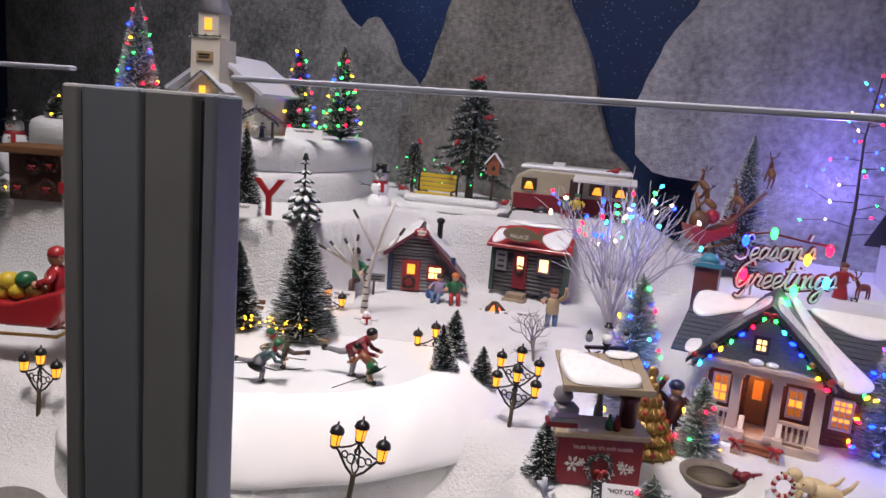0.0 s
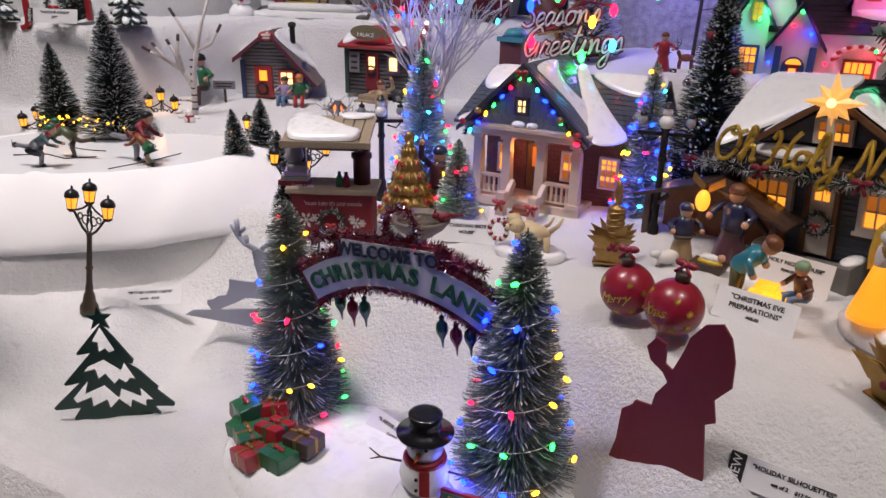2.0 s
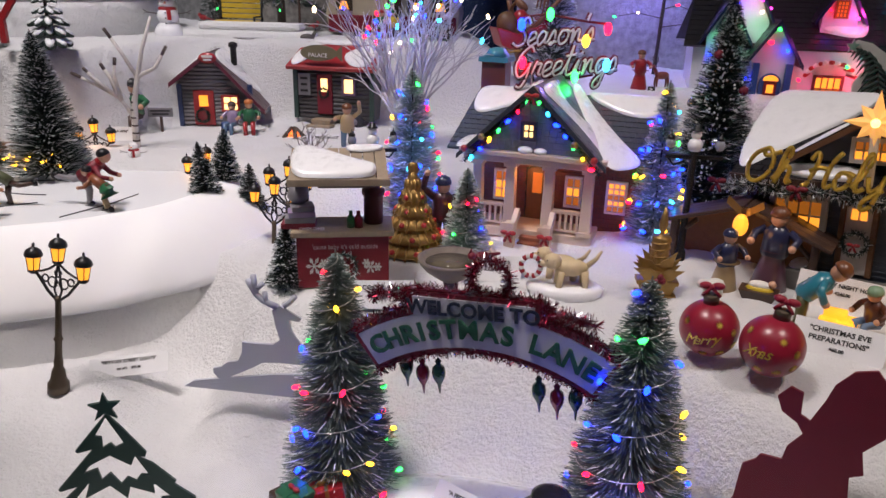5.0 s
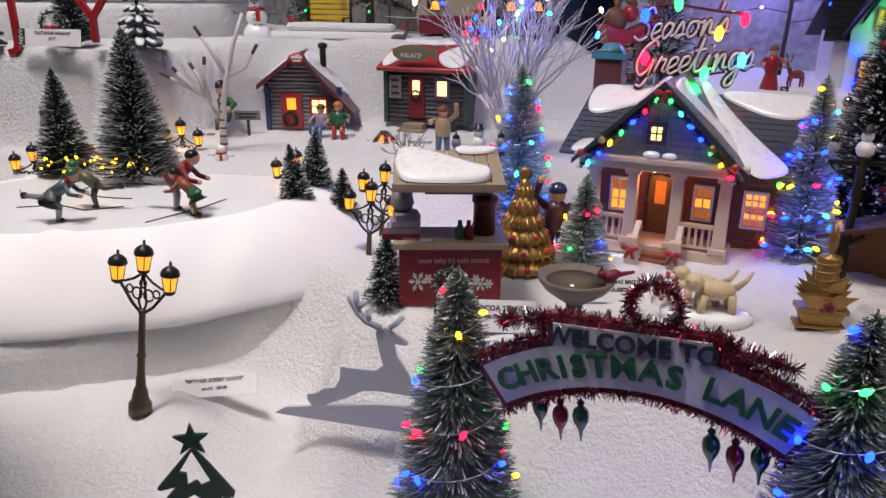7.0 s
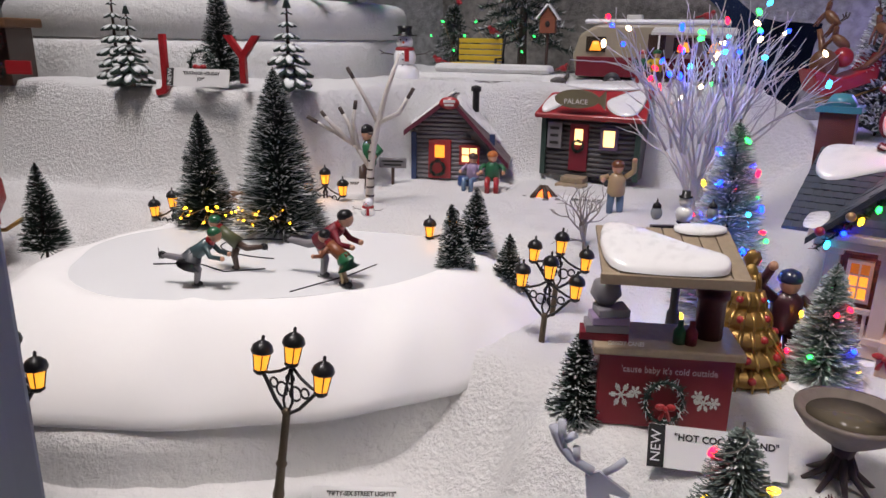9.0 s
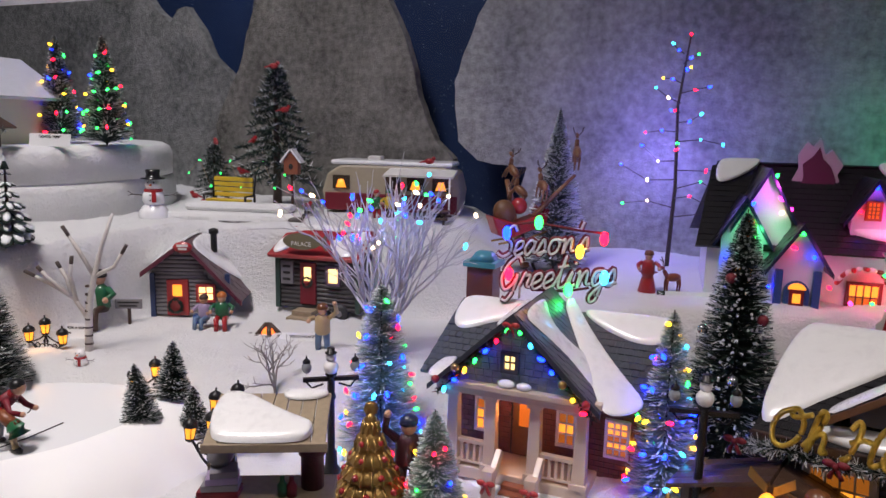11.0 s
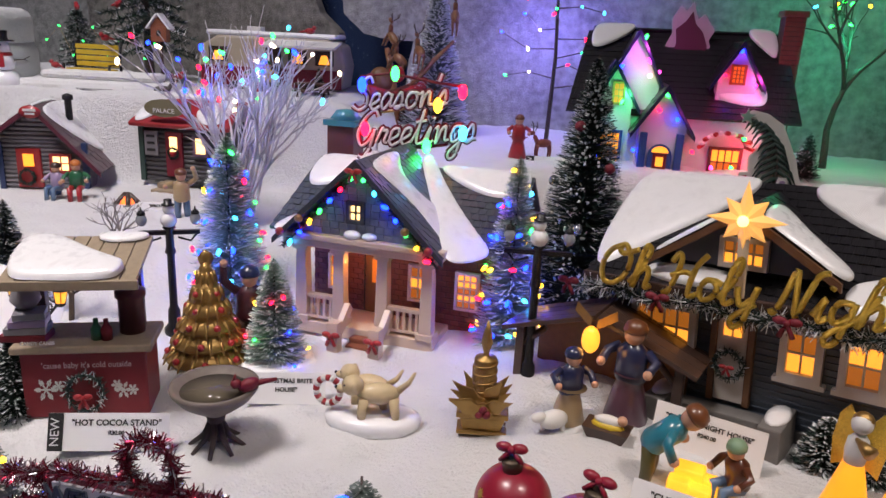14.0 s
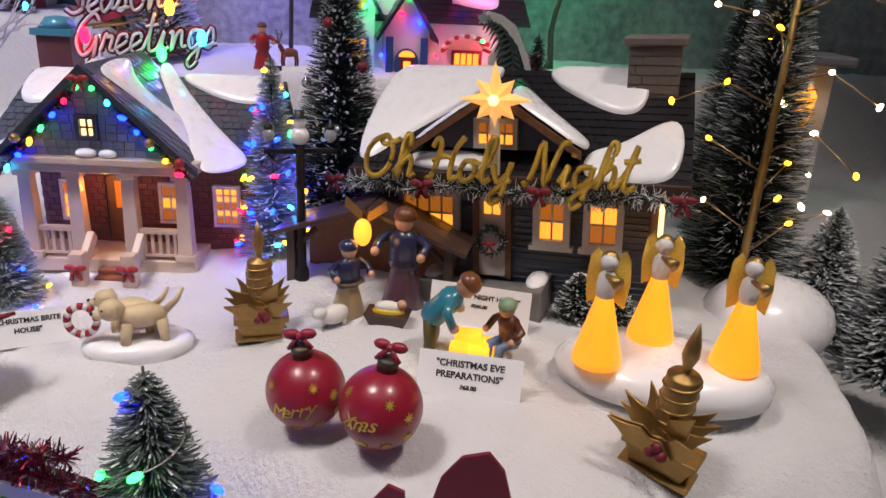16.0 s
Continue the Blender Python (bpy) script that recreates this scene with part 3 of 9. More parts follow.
def bulb_mesh(col, r):
    if (col, r) not in BULB_MESH:
        BULB_MESH[col, r] = finish("bulb", Mesh().ball((0, 0, 0), r * 0.85, BULB[col], (1, 1, 1.7), 8, 6))
    return BULB_MESH[col, r]


def add_bulb(parent, p, col, r=0.0016, q=rnd):
    ob = part("bulb", bulb_mesh(col, r), parent)
    ob.matrix_local = Matrix.Translation(p) @ Euler((q.uniform(-1.5, 1.5), q.uniform(-1.5, 1.5), 0)).to_matrix().to_4x4()
    return ob


def brush_tree(x, y, z, h, r, label, style="dark", n=2600, bulbs=0, seed=1, lean=(0, 0), colours=COLOURS, wire=None, group="bottle-brush trees", base=None, bulb_r=0.0016, width=0.00035, droop=0.25, power=0.9):
    needle, tip, share = {"dark": (NEEDLE, FROST, 0.22), "frost": (NEEDLE, FROST, 0.42), "grey": (NEEDLE_GREY, FROST, 0.12), "pale": (NEEDLE_PALE, FROST, 0.55), "flocked": (NEEDLE_GREY, FROST, 0.5), "white": (NEEDLE_GREY, FROST, 0.85)}[style]
    tree = thing("bottle_brush_tree", pose(x, y, z, lean[0], lean[1], seed * 47), label, "tree", group)
    key = (h, r, style, n, width)
    if key not in CROWNS:
        CROWNS[key] = finish("crown", brush_mesh(h, r, n, needle, tip, share, seed, droop, width, power))
    part("trunk", Mesh().tube([(0, 0, -0.004), (0, 0, h * 0.5), (0, 0, h)], 0.0014, TWIGB, 6, 0.0005), tree, "twisted wire stem")
    part("crown", CROWNS[key], tree)
    if base:
        part("base", Mesh().lathe([(base, -0.003), (base * 1.02, 0.002), (base * 0.8, 0.005), (0.001, 0.006)], GLAZE, 20), tree, "glossy white snow base")
    if bulbs:
        q = random.Random(seed + 90)
        turns, path, spots = max(3, h / 0.026), [], []
        for i in range(141):
            u = i / 140
            a = 2 * math.pi * turns * u + seed
            rr = (r * (1 - u) ** power + 0.035 * r) * 0.93
            path.append((rr * math.cos(a), rr * math.sin(a), h * (0.05 + 0.93 * u)))
        part("light_wire", Mesh().tube(path, 0.00032, wire or WIRE, 4), tree, "thin wire of a string of lights")
        for i in range(bulbs):
            u = (i + q.uniform(0.1, 0.9)) / bulbs
            u = 1 - (1 - u) ** 0.62
            a = 2 * math.pi * turns * u + seed
            rr = (r * (1 - u) ** power + 0.04 * r) * 1.0
            add_bulb(tree, (rr * math.cos(a), rr * math.sin(a), h * (0.05 + 0.93 * u)), colours[(i * 7 + i // 3) % len(colours)], bulb_r, q)
    return tree


def branching(me, p, d, L, r, depth, m, q, spread=0.5, tips=None, kids=(2, 3), curl=0.1):
    """Limbs that fork into twigs."""
    p, d = Vector(p), Vector(d).normalized()
    pts = [p]
    for i in range(4):
        d = (d + Vector((q.uniform(-curl, curl), q.uniform(-curl, curl), q.uniform(-curl, curl)))).normalized()
        pts.append(pts[-1] + d * L / 4)
    me.tube(pts, r, m, 5, r * 0.62)
    if depth == 0:
        if tips is not None:
            tips.append(pts[-1])
        return
    for k in range(q.randint(*kids)):
        nd = (d + Vector((q.uniform(-spread, spread), q.uniform(-spread, spread), q.uniform(-spread * 0.5, spread)))).normalized()
        branching(me, pts[q.choice((2, 3, 4))] if k else pts[-1], nd, L * q.uniform(0.6, 0.85), r * 0.6, depth - 1, m, q, spread, tips, kids, curl)


def snow_pine(x, y, z, h, r, label, seed=3, style=0):
    """A moulded fir with snow on its boughs."""
    q = random.Random(seed)
    tree = thing("fir_tree", pose(x, y, z, 0, 0, seed * 31), label, "tree", "moulded fir trees")
    part("trunk", Mesh().tube([(0, 0, -0.002), (0, 0, h * 0.3), (0, 0, h * 0.96)], r * 0.13, WOODDARK, 7, r * 0.03), tree)
    me, sn = Mesh(), Mesh()
    tiers = 7
    for t in range(tiers):
        u = t / tiers
        zt, rt = h * (0.14 + 0.8 * u), r * (1 - u) ** 0.85 + 0.0015
        nb = max(5, int(11 - t))
        for i in range(nb):
            a = 2 * math.pi * (i + 0.5 * (t % 2)) / nb + q.uniform(-0.15, 0.15)
            L = rt * q.uniform(0.85, 1.1)
            tr = Matrix.Translation((0, 0, zt)) @ Matrix.Rotation(a, 4, "Z") @ Matrix.Rotation(0.42, 4, "Y")
            me.ball((L * 0.5, 0, 0), L * 0.5, NEEDLE, (1, 0.48, 0.3), 8, 5, tr)
            sn.ball((L * 0.55, 0, L * 0.09), L * 0.42, FROST, (1, 0.4, 0.2), 8, 5, tr)
    me.lathe([(r * 0.16, h * 0.86), (0.0004, h)], NEEDLE, 8)
    sn.lathe([(r * 0.10, h * 0.91), (0.0004, h * 1.01)], FROST, 8)
    part("boughs", me, tree)
    part("snow", sn, tree, "white snow lying on the boughs")
    return tree


def leafy_pine(x, y, z, h, r, label, seed=5):
    """A tall flocked pine with a bare trunk and drooping limbs."""
    q = random.Random(seed)
    tree = thing("pine_tree", pose(x, y, z), label, "tree", "flocked pines")
    part("trunk", Mesh().tube([(0, 0, -0.003), (0, 0, h * 0.4), (0, 0, h)], r * 0.11, WOODDARK, 8, r * 0.03), tree)
    me = Mesh()
    k0, k1 = me.slot(NEEDLE), me.slot(FROST)
    for i in range(74):
        u = i / 74
        a, zz = i * 2.4, h * (0.28 + 0.68 * u)
        L = (r * (1 - u) ** 0.8 + 0.004) * q.uniform(0.75, 1.1)
        d = Vector((math.cos(a), math.sin(a), -0.25))
        for j in range(100):
            f = q.uniform(0.15, 1.0)
            c = Vector((0, 0, zz)) + d * L * f
            nd = (d * 0.7 + Vector((q.uniform(-1, 1), q.uniform(-1, 1), q.uniform(-0.5, 0.8)))).normalized() * h * 0.05
            s = nd.cross(Vector((q.uniform(-1, 1), q.uniform(-1, 1), 1))).normalized() * h * 0.004
            o = len(me.v)
            me.v += [tuple(c - s), tuple(c + s), tuple(c + nd)]
            me.f.append((o, o + 1, o + 2))
            me.mi.append(k1 if nd.z > 0.2 * h * 0.05 and q.random() < 0.38 else k0)
            me.sm.append(False)
    part("crown", me, tree)
    return tree


# ---- houses ----
def pane_window(house, x, y, z, w, h, cols=2, rows=2, frame_m=OFFWHITE, glow=WARMGLOW, fw=0.0022, depth=0.002):
    """A lit window in a wall that faces -y."""
    win = part("window", Mesh().box((x, y + 0.0008, z), (w, 0.0006, h), WOODDARK), house, "lit window with amber panes")
    for i in range(cols):
        for j in range(rows):
            lit = (i * 5 + j * 3 + int(abs(x) * 1000)) % 5 < 3 or glow is not WARMGLOW
            part("pane", Mesh().box((x - w / 2 + w * (i + 0.5) / cols, y + 0.0002, z - h / 2 + h * (j + 0.5) / rows), (w / cols * 0.98, 0.0008, h / rows * 0.98), glow if lit else DIMGLOW), win)
    fr = Mesh()
    for sx in (-1, 1):
        fr.box((x + sx * (w / 2 + fw / 2), y - depth / 2, z), (fw, depth + 0.002, h + 2 * fw), frame_m)
        fr.box((x, y - depth / 2, z + sx * (h / 2 + fw / 2)), (w, depth + 0.002, fw), frame_m)
    part("window_frame", fr, win)
    bars = Mesh()
    for i in range(1, cols):
        bars.box((x - w / 2 + w * i / cols, y - 0.0007, z), (0.0011, 0.0018, h), frame_m)
    for j in range(1, rows):
        bars.box((x, y - 0.0009, z - h / 2 + h * j / rows), (w, 0.0018, 0.0011), frame_m)
    part("glazing_bar", bars, win)
    return win


def shingle_mesh(corners, rows, per, m, parent, lift=0.0010, name="shingles", seed=1):
    """Courses of overlapping shingles on a roof plane: eave left, eave right, ridge right, ridge left."""
    a, b, c, d = (Vector(q) for q in corners)
    n = (b - a).cross(d - a).normalized()
    q = random.Random(seed)
    me = Mesh()
    me.slab(corners, -0.002, m)
    for j in range(rows):
        v0, v1 = j / rows, min(1.0, (j + 1.25) / rows)
        for i in range(per):
            o = 0.5 * (j % 2)
            u0, u1 = (i + 0.06 - o) / per, (i + 0.94 - o) / per
            u0, u1 = max(0, u0), min(1, u1)
            if u1 - u0 < 0.2 / per:
                continue
            at = lambda u, v: (a + (b - a) * u) * (1 - v) + (d + (c - d) * u) * v
            k = lift * q.uniform(0.8, 1.5)
            p = [at(u0, v0) + n * k, at(u1, v0) + n * k, at(u1, v1) + n * 0.0003, at(u0, v1) + n * 0.0003, at(u0, v0), at(u1, v0)]
            me.add(p, [(0, 1, 2, 3), (4, 5, 1, 0), (4, 0, 3), (5, 2, 1)], m, False)
    return part(name, me, parent, "overlapping roof shingles")


def bricks(me, x0, x1, z0, z1, y, m, rows, bl=0.008):
    """Courses of bricks on a wall that faces -y."""
    rh = (z1 - z0) / rows
    for j in range(rows):
        x = x0 - (bl / 2 if j % 2 else 0)
        while x < x1:
            a, b = max(x0, x + 0.0004), min(x1, x + bl - 0.0004)
            if b - a > 0.001:
                me.box(((a + b) / 2, y - 0.0004, z0 + (j + 0.5) * rh), (b - a, 0.0012, rh * 0.86), m)
            x += bl


def snow_patch(parent, pts, thick, label="", name="snow_patch"):
    """A soft slab of glazed snow through a line of (left, right) point pairs."""
    me = Mesh()
    n = len(pts)
    L = [Vector(a) for a, b in pts]
    R = [Vector(b) for a, b in pts]
    nor = (R[0] - L[0]).cross(L[-1] - L[0]).normalized()
    if nor.z < 0:
        nor = -nor
    rows = []
    for i in range(n):
        d = R[i] - L[i]
        rows.append([L[i] + nor * 0.0004, L[i] + d * 0.06 + nor * thick * 0.75, L[i] + d * 0.3 + nor * thick * 1.05, L[i] + d * 0.7 + nor * thick, L[i] + d * 0.94 + nor * thick * 0.75, R[i] + nor * 0.0004])
    v = [p for r in rows for p in r]
    f = [(i * 6 + k, i * 6 + k + 1, (i + 1) * 6 + k + 1, (i + 1) * 6 + k) for i in range(n - 1) for k in range(5)]
    f += [(0, 6 * 0 + 5, 4, 3, 2, 1), tuple((n - 1) * 6 + k for k in range(6))]
    if (rows[0][1] - rows[0][0]).cross(rows[1][0] - rows[0][0]).z < 0:
        f = [tuple(reversed(q)) for q in f]
    me.add(v, f, GLAZE)
    ob = part(name, me, parent, label or "glossy white roof snow")
    b = ob.modifiers.new("soft", "SUBSURF")
    b.levels = b.render_levels = 2
    return ob


def bow(parent, x, y, z, s, m=RED, name="bow"):
    me = Mesh()
    for k in (-1, 1):
        me.ball((x + k * s * 0.5, y, z + s * 0.15), s * 0.5, m, (1, 0.5, 0.62), 10, 6)
        me.tube([(x, y, z), (x + k * s * 0.25, y - s * 0.1, z - s * 0.5), (x + k * s * 0.45, y, z - s)], s * 0.16, m, 5, s * 0.2)
    me.ball((x, y - s * 0.15, z + s * 0.05), s * 0.24, m)
    return part(name, me, parent, "red ribbon bow")


def garland(parent, pts, r, n, seed, m=NEEDLE, tip=FROST, name="garland", share=0.35, label="dark green garland dusted with frost", width=0.0004):
    """Bristles all along a line."""
    q = random.Random(seed)
    pts = [Vector(p) for p in pts]
    me = Mesh()
    me.tube(pts, r * 0.2, m, 5)
    k0, k1 = me.slot(m), me.slot(tip)
    for i in range(n):
        s = q.uniform(0, len(pts) - 1.001)
        j = int(s)
        c = pts[j].lerp(pts[j + 1], s - j)
        d = Vector((q.gauss(0, 1), q.gauss(0, 1), q.gauss(0, 1))).normalized()
        w = d.cross(Vector((q.gauss(0, 1), q.gauss(0, 1), q.gauss(0, 1)))).normalized() * width
        L = r * q.uniform(0.6, 1.1)
        o = len(me.v)
        me.v += [tuple(c - w), tuple(c + w), tuple(c + d * L + w * 0.6), tuple(c + d * L - w * 0.6)]
        me.f.append((o, o + 1, o + 2, o + 3))
        me.mi.append(k1 if q.random() < share else k0)
        me.sm.append(False)
    return part(name, me, parent, label)


def wreath(parent, x, y, z, r, seed=1, tip=FROST, with_bow=True, m=NEEDLE):
    pts = [(x + r * math.cos(a * math.pi / 10), y, z + r * math.sin(a * math.pi / 10)) for a in range(21)]
    w = garland(parent, pts, r * 0.42, 420, seed, m, tip, "wreath", 0.3, "round green wreath")
    if with_bow:
        bow(w, x, y - r * 0.4, z - r * 0.1, r * 0.55)
    return w


def brite_house():
    """Brick cottage with a cream porch, slate roof and coloured lights."""
    h = thing("porch_cottage", pose(0.0650, 0.6500, 0.083, 0, 0, -20.0), "brick cottage with cream porch, slate roof and coloured lights in snow", "house")
    wx0, wx1, wy0, wy1, wt = -0.060, 0.094, 0.036, 0.15, 0.083
    body = Mesh().box(((wx0 + wx1) / 2, (wy0 + wy1) / 2, wt / 2), (wx1 - wx0, wy1 - wy0, wt), MORTAR)
    wall = part("wall", body, h)
    bk = Mesh()
    bricks(bk, wx0, wx1, 0.006, wt, wy0, BRICK, 17)
    part("brickwork", bk, wall, "courses of dark red bricks")
    part("foundation", Mesh().box((0.02, 0.085, 0.002), (0.17, 0.14, 0.012), mat("brown_base", (0.10, 0.045, 0.03), 0.5)), h, "", 0.001)
    part("snow_base", Mesh().lathe([(0.125, -0.01), (0.127, -0.002), (0.115, 0.004), (0.001, 0.005)], GLAZE, 36, Matrix.Translation((0.03, 0.09, 0)), 1.0, 0.95), h, "glossy white snow base")
    # porch
    part("porch_floor", Mesh().box((0.0, 0.018, 0.010), (0.118, 0.042, 0.010), CREAM), h, "", 0.001)
    for x in (-0.052, -0.020, 0.016, 0.052):
        col = Mesh().box((x, 0.002, 0.046), (0.0105, 0.0105, 0.062), CREAM, None, 0.78).box((x, 0.002, 0.0175), (0.014, 0.014, 0.005), CREAM).box((x, 0.002, 0.0755), (0.0125, 0.0125, 0.004), CREAM)
        part("column", col, h, "tapered cream porch column", 0.0006)
    for x0, x1 in ((-0.047, -0.025), (0.021, 0.047)):
        r = Mesh().box(((x0 + x1) / 2, 0.001, 0.036), (x1 - x0, 0.005, 0.003), CREAM).box(((x0 + x1) / 2, 0.001, 0.0185), (x1 - x0, 0.004, 0.002), CREAM)
        rail = part("railing", r, h, "cream porch railing")
        k = int((x1 - x0) / 0.005)
        for i in range(k):
            part("baluster", Mesh().box((x0 + (i + 0.5) * (x1 - x0) / k, 0.001, 0.027), (0.0022, 0.0022, 0.016), CREAM), rail)
    for i in range(3):
        part("step", Mesh().box((0.006, -0.008 - 0.007 * i, 0.009 - 0.0035 * i), (0.024, 0.008, 0.0035), mat("terracotta", (0.22, 0.075, 0.04), 0.45)), h, "brick-red porch step", 0.0005)
    for x in (-0.011, 0.0225):
        stair = part("stair_rail", Mesh().slab([(x - 0.0025, -0.026, 0.019), (x + 0.0025, -0.026, 0.019), (x + 0.0025, -0.004, 0.036), (x - 0.0025, -0.004, 0.036)], -0.008, CREAM).box((x, -0.027, 0.012), (0.009, 0.009, 0.034), CREAM), h, "cream stair rail with newel post", 0.0006)
        bow(stair, x, -0.0325, 0.019, 0.0075)
    # front wall behind the porch
    part("door", Mesh().box((-0.002, 0.0345, 0.042), (0.021, 0.003, 0.052), WOODBROWN), h, "brown wooden front door", 0.0006)
    part("door_glow", Mesh().box((-0.002, 0.0326, 0.052), (0.009, 0.0008, 0.020), DIMGLOW), h, "lit amber door pane")
    garland(h, [(-0.0125, 0.031, 0.018), (-0.0125, 0.031, 0.066), (-0.002, 0.031, 0.069), (0.0085, 0.031, 0.066), (0.0085, 0.031, 0.018)], 0.0022, 260, 5, NEEDLE, COPPER, "door_garland", 0.2)
    pane_window(h, -0.037, 0.0335, 0.047, 0.012, 0.026, 2, 3)
    pane_window(h, 0.033, 0.0335, 0.047, 0.012, 0.026, 2, 3)
    pane_window(h, 0.0735, 0.0335, 0.046, 0.015, 0.027, 3, 5)
    part("entablature", Mesh().box((0.0, 0.016, 0.081), (0.128, 0.050, 0.006), CREAM).box((0.0, 0.016, 0.0865), (0.136, 0.056, 0.005), CREAM), h, "cream porch cornice", 0.001)
    part("eave_board", Mesh().box((0.081, 0.030, 0.0825), (0.044, 0.022, 0.005), CREAM), h, "", 0.0008)
    # gable over the porch
    part("gable_wall", Mesh().prism([(-0.058, 0.088), (0.058, 0.088), (0.0, 0.141)], -0.004, 0.086, mat("grey_shake", (0.20, 0.21, 0.24), 0.5, var=0.3, scale=260, bump=0.5)), h)
    lap = Mesh()
    for j in range(9):
        z = 0.0895 + j * 0.0055
        w = 0.055 * (1 - (z - 0.088) / 0.053)
        if w > 0.004:
            k = max(2, int(w / 0.0035))
            for i in range(k):
                a = -w + 2 * w * i / k
                lap.box((a + w / k, -0.0045, z + 0.002), (2 * w / k * 0.93, 0.0016, 0.0046 + 0.0005 * (i % 2)), mat("grey_shake", (0.2, 0.21, 0.24)))
    part("gable_shakes", lap, h, "grey wooden shakes")
    pane_window(h, -0.004, -0.0055, 0.1085, 0.0085, 0.011, 2, 2, mat("dark_trim", (0.05, 0.05, 0.07), 0.45), WARMPALE, 0.003)
    pk, ex, ez = 0.149, 0.067, 0.084
    for k in (-1, 1):
        c = [(k * ex, -0.014, ez), (k * ex, 0.092, ez), (0, 0.092, pk), (0, -0.014, pk)]
        if k > 0:
            shingle_mesh(c, 11, 14, SLATE, h, seed=3)
        else:
            shingle_mesh([c[1], c[0], c[3], c[2]], 11, 14, SLATE, h, seed=4)
        part("verge_board", Mesh().slab([(k * (ex + 0.001), -0.0155, ez - 0.004), (k * (ex + 0.001), -0.0155, ez + 0.0005), (0, -0.0155, pk + 0.001), (0, -0.0155, pk - 0.0045)], 0.003 * k, mat("dark_verge", (0.035, 0.04, 0.055), 0.4)), h)
        for i in range(7):
            s = (i + 0.6) / 7.2
            p = (k * ex * (1 - s) * 0.90, -0.0135, ez + (pk - ez) * s - 0.0085)
            add_bulb(h, p, ("cyan", "blue", "yellow", "green", "blue", "red", "green")[i] if k < 0 else ("red", "yellow", "green", "blue", "blue", "cyan", "green")[i], 0.0021)
        garland(h, [(k * ex * 0.93 * (1 - s / 8), -0.0115, ez + (pk - ez) * s / 8 - 0.0075) for s in range(9)], 0.0042, 460, 8 + k, NEEDLE, TINSELR, "garland", 0.2)
    bow(h, 0.0, -0.021, pk - 0.008, 0.007)
    for x, c in ((-0.060, RED), (0.058, RED), (-0.044, COPPER), (0.040, GOLD)):
        part("bauble", Mesh().ball((x, -0.020, 0.0905 + (0.012 if abs(x) < 0.05 else 0)), 0.0032, c), h, "small shiny bauble")
    # main roof
    rz, ry, ey, ez2 = 0.131, 0.086, 0.012, 0.083
    shingle_mesh([(-0.088, ey, ez2), (0.104, ey, ez2), (0.110, ry, rz), (-0.080, ry, rz)], 13, 30, SLATE, h, seed=5)
    shingle_mesh([(0.104, 0.165, ez2), (-0.088, 0.165, ez2), (-0.080, ry, rz), (0.110, ry, rz)], 8, 20, SLATE, h, seed=6)
    part("gable_end", Mesh().add([(0.0935, 0.036, 0.08), (0.0935, 0.15, 0.08), (0.0935, ry, rz - 0.004)], [(0, 1, 2)], BRICK, False), h)
    part("gable_end", Mesh().add([(-0.058, 0.036, 0.08), (-0.058, 0.15, 0.08), (-0.058, ry, rz - 0.004)], [(2, 1, 0)], BRICK, False), h)
    # roof snow
    def on_main(x, v):
        return (x, ey + (ry - ey) * v, ez2 + (rz - ez2) * v + 0.001)
    snow_patch(h, [(on_main(-0.079, 1.03), on_main(-0.081, 0.62)), (on_main(-0.065, 1.04), on_main(-0.068, 0.54)), (on_main(-0.048, 1.04), on_main(-0.050, 0.66)), (on_main(-0.030, 1.04), on_main(-0.033, 0.76)), (on_main(-0.008, 1.04), on_main(-0.010, 0.86))], 0.0035)
    snow_patch(h, [(on_main(0.030, 1.03), on_main(0.034, 0.92)), (on_main(0.055, 1.04), on_main(0.060, 0.74)), (on_main(0.08, 1.04), on_main(0.084, 0.66)), (on_main(0.096, 1.04), on_main(0.098, 0.70)), (on_main(0.109, 1.03), on_main(0.109, 0.80))], 0.0035)
    def on_right(x, y):
        return (x, y, ez + (pk - ez) * (1 - x / ex) + 0.0008)
    snow_patch(h, [(on_right(0.002, -0.006), on_right(0.002, 0.07)), (on_right(0.012, 0.000), on_right(0.012, 0.034)), (on_right(0.025, 0.006), on_right(0.025, 0.030)), (on_right(0.038, 0.010), on_right(0.038, 0.034)), (on_right(0.052, 0.008), on_right(0.052, 0.060)), (on_right(0.066, 0.002), on_right(0.066, 0.09))], 0.0028)
    def on_left(x, y):
        return (-x, y, ez + (pk - ez) * (1 - x / ex) + 0.0008)
    snow_patch(h, [(on_left(0.001, 0.05), on_left(0.001, -0.008)), (on_left(0.012, 0.045), on_left(0.012, 0.010)), (on_left(0.026, 0.034), on_left(0.026, 0.020))], 0.004)
    snow_patch(h, [((-0.074, -0.012, 0.0895), (-0.074, 0.04, 0.090)), ((-0.066, -0.012, 0.0895), (-0.066, 0.04, 0.092)), ((-0.058, -0.010, 0.0895), (-0.058, 0.02, 0.094))], 0.003)
    valley = []
    for i in range(7):
        s = i / 6
        x = 0.0125 + 0.0595 * s
        zg = pk - (pk - ez) * x / ex
        yv = ey + (zg - ez2) * (ry - ey) / (rz - ez2)
        wl, wr = 0.010 + 0.016 * s, 0.005 + 0.024 * s * s
        valley.append(((x, yv - wl, zg + 0.001), (x + wr, yv + 0.006, zg + 0.0036)))
    snow_patch(h, valley, 0.0026)
    for x, w in ((-0.006, 0.007), (0.008, 0.006)):
        part("snow_clump", Mesh().ball((x, -0.008, 0.0915), w, GLAZE, (1, 0.7, 0.5)), h, "small white snow clump")
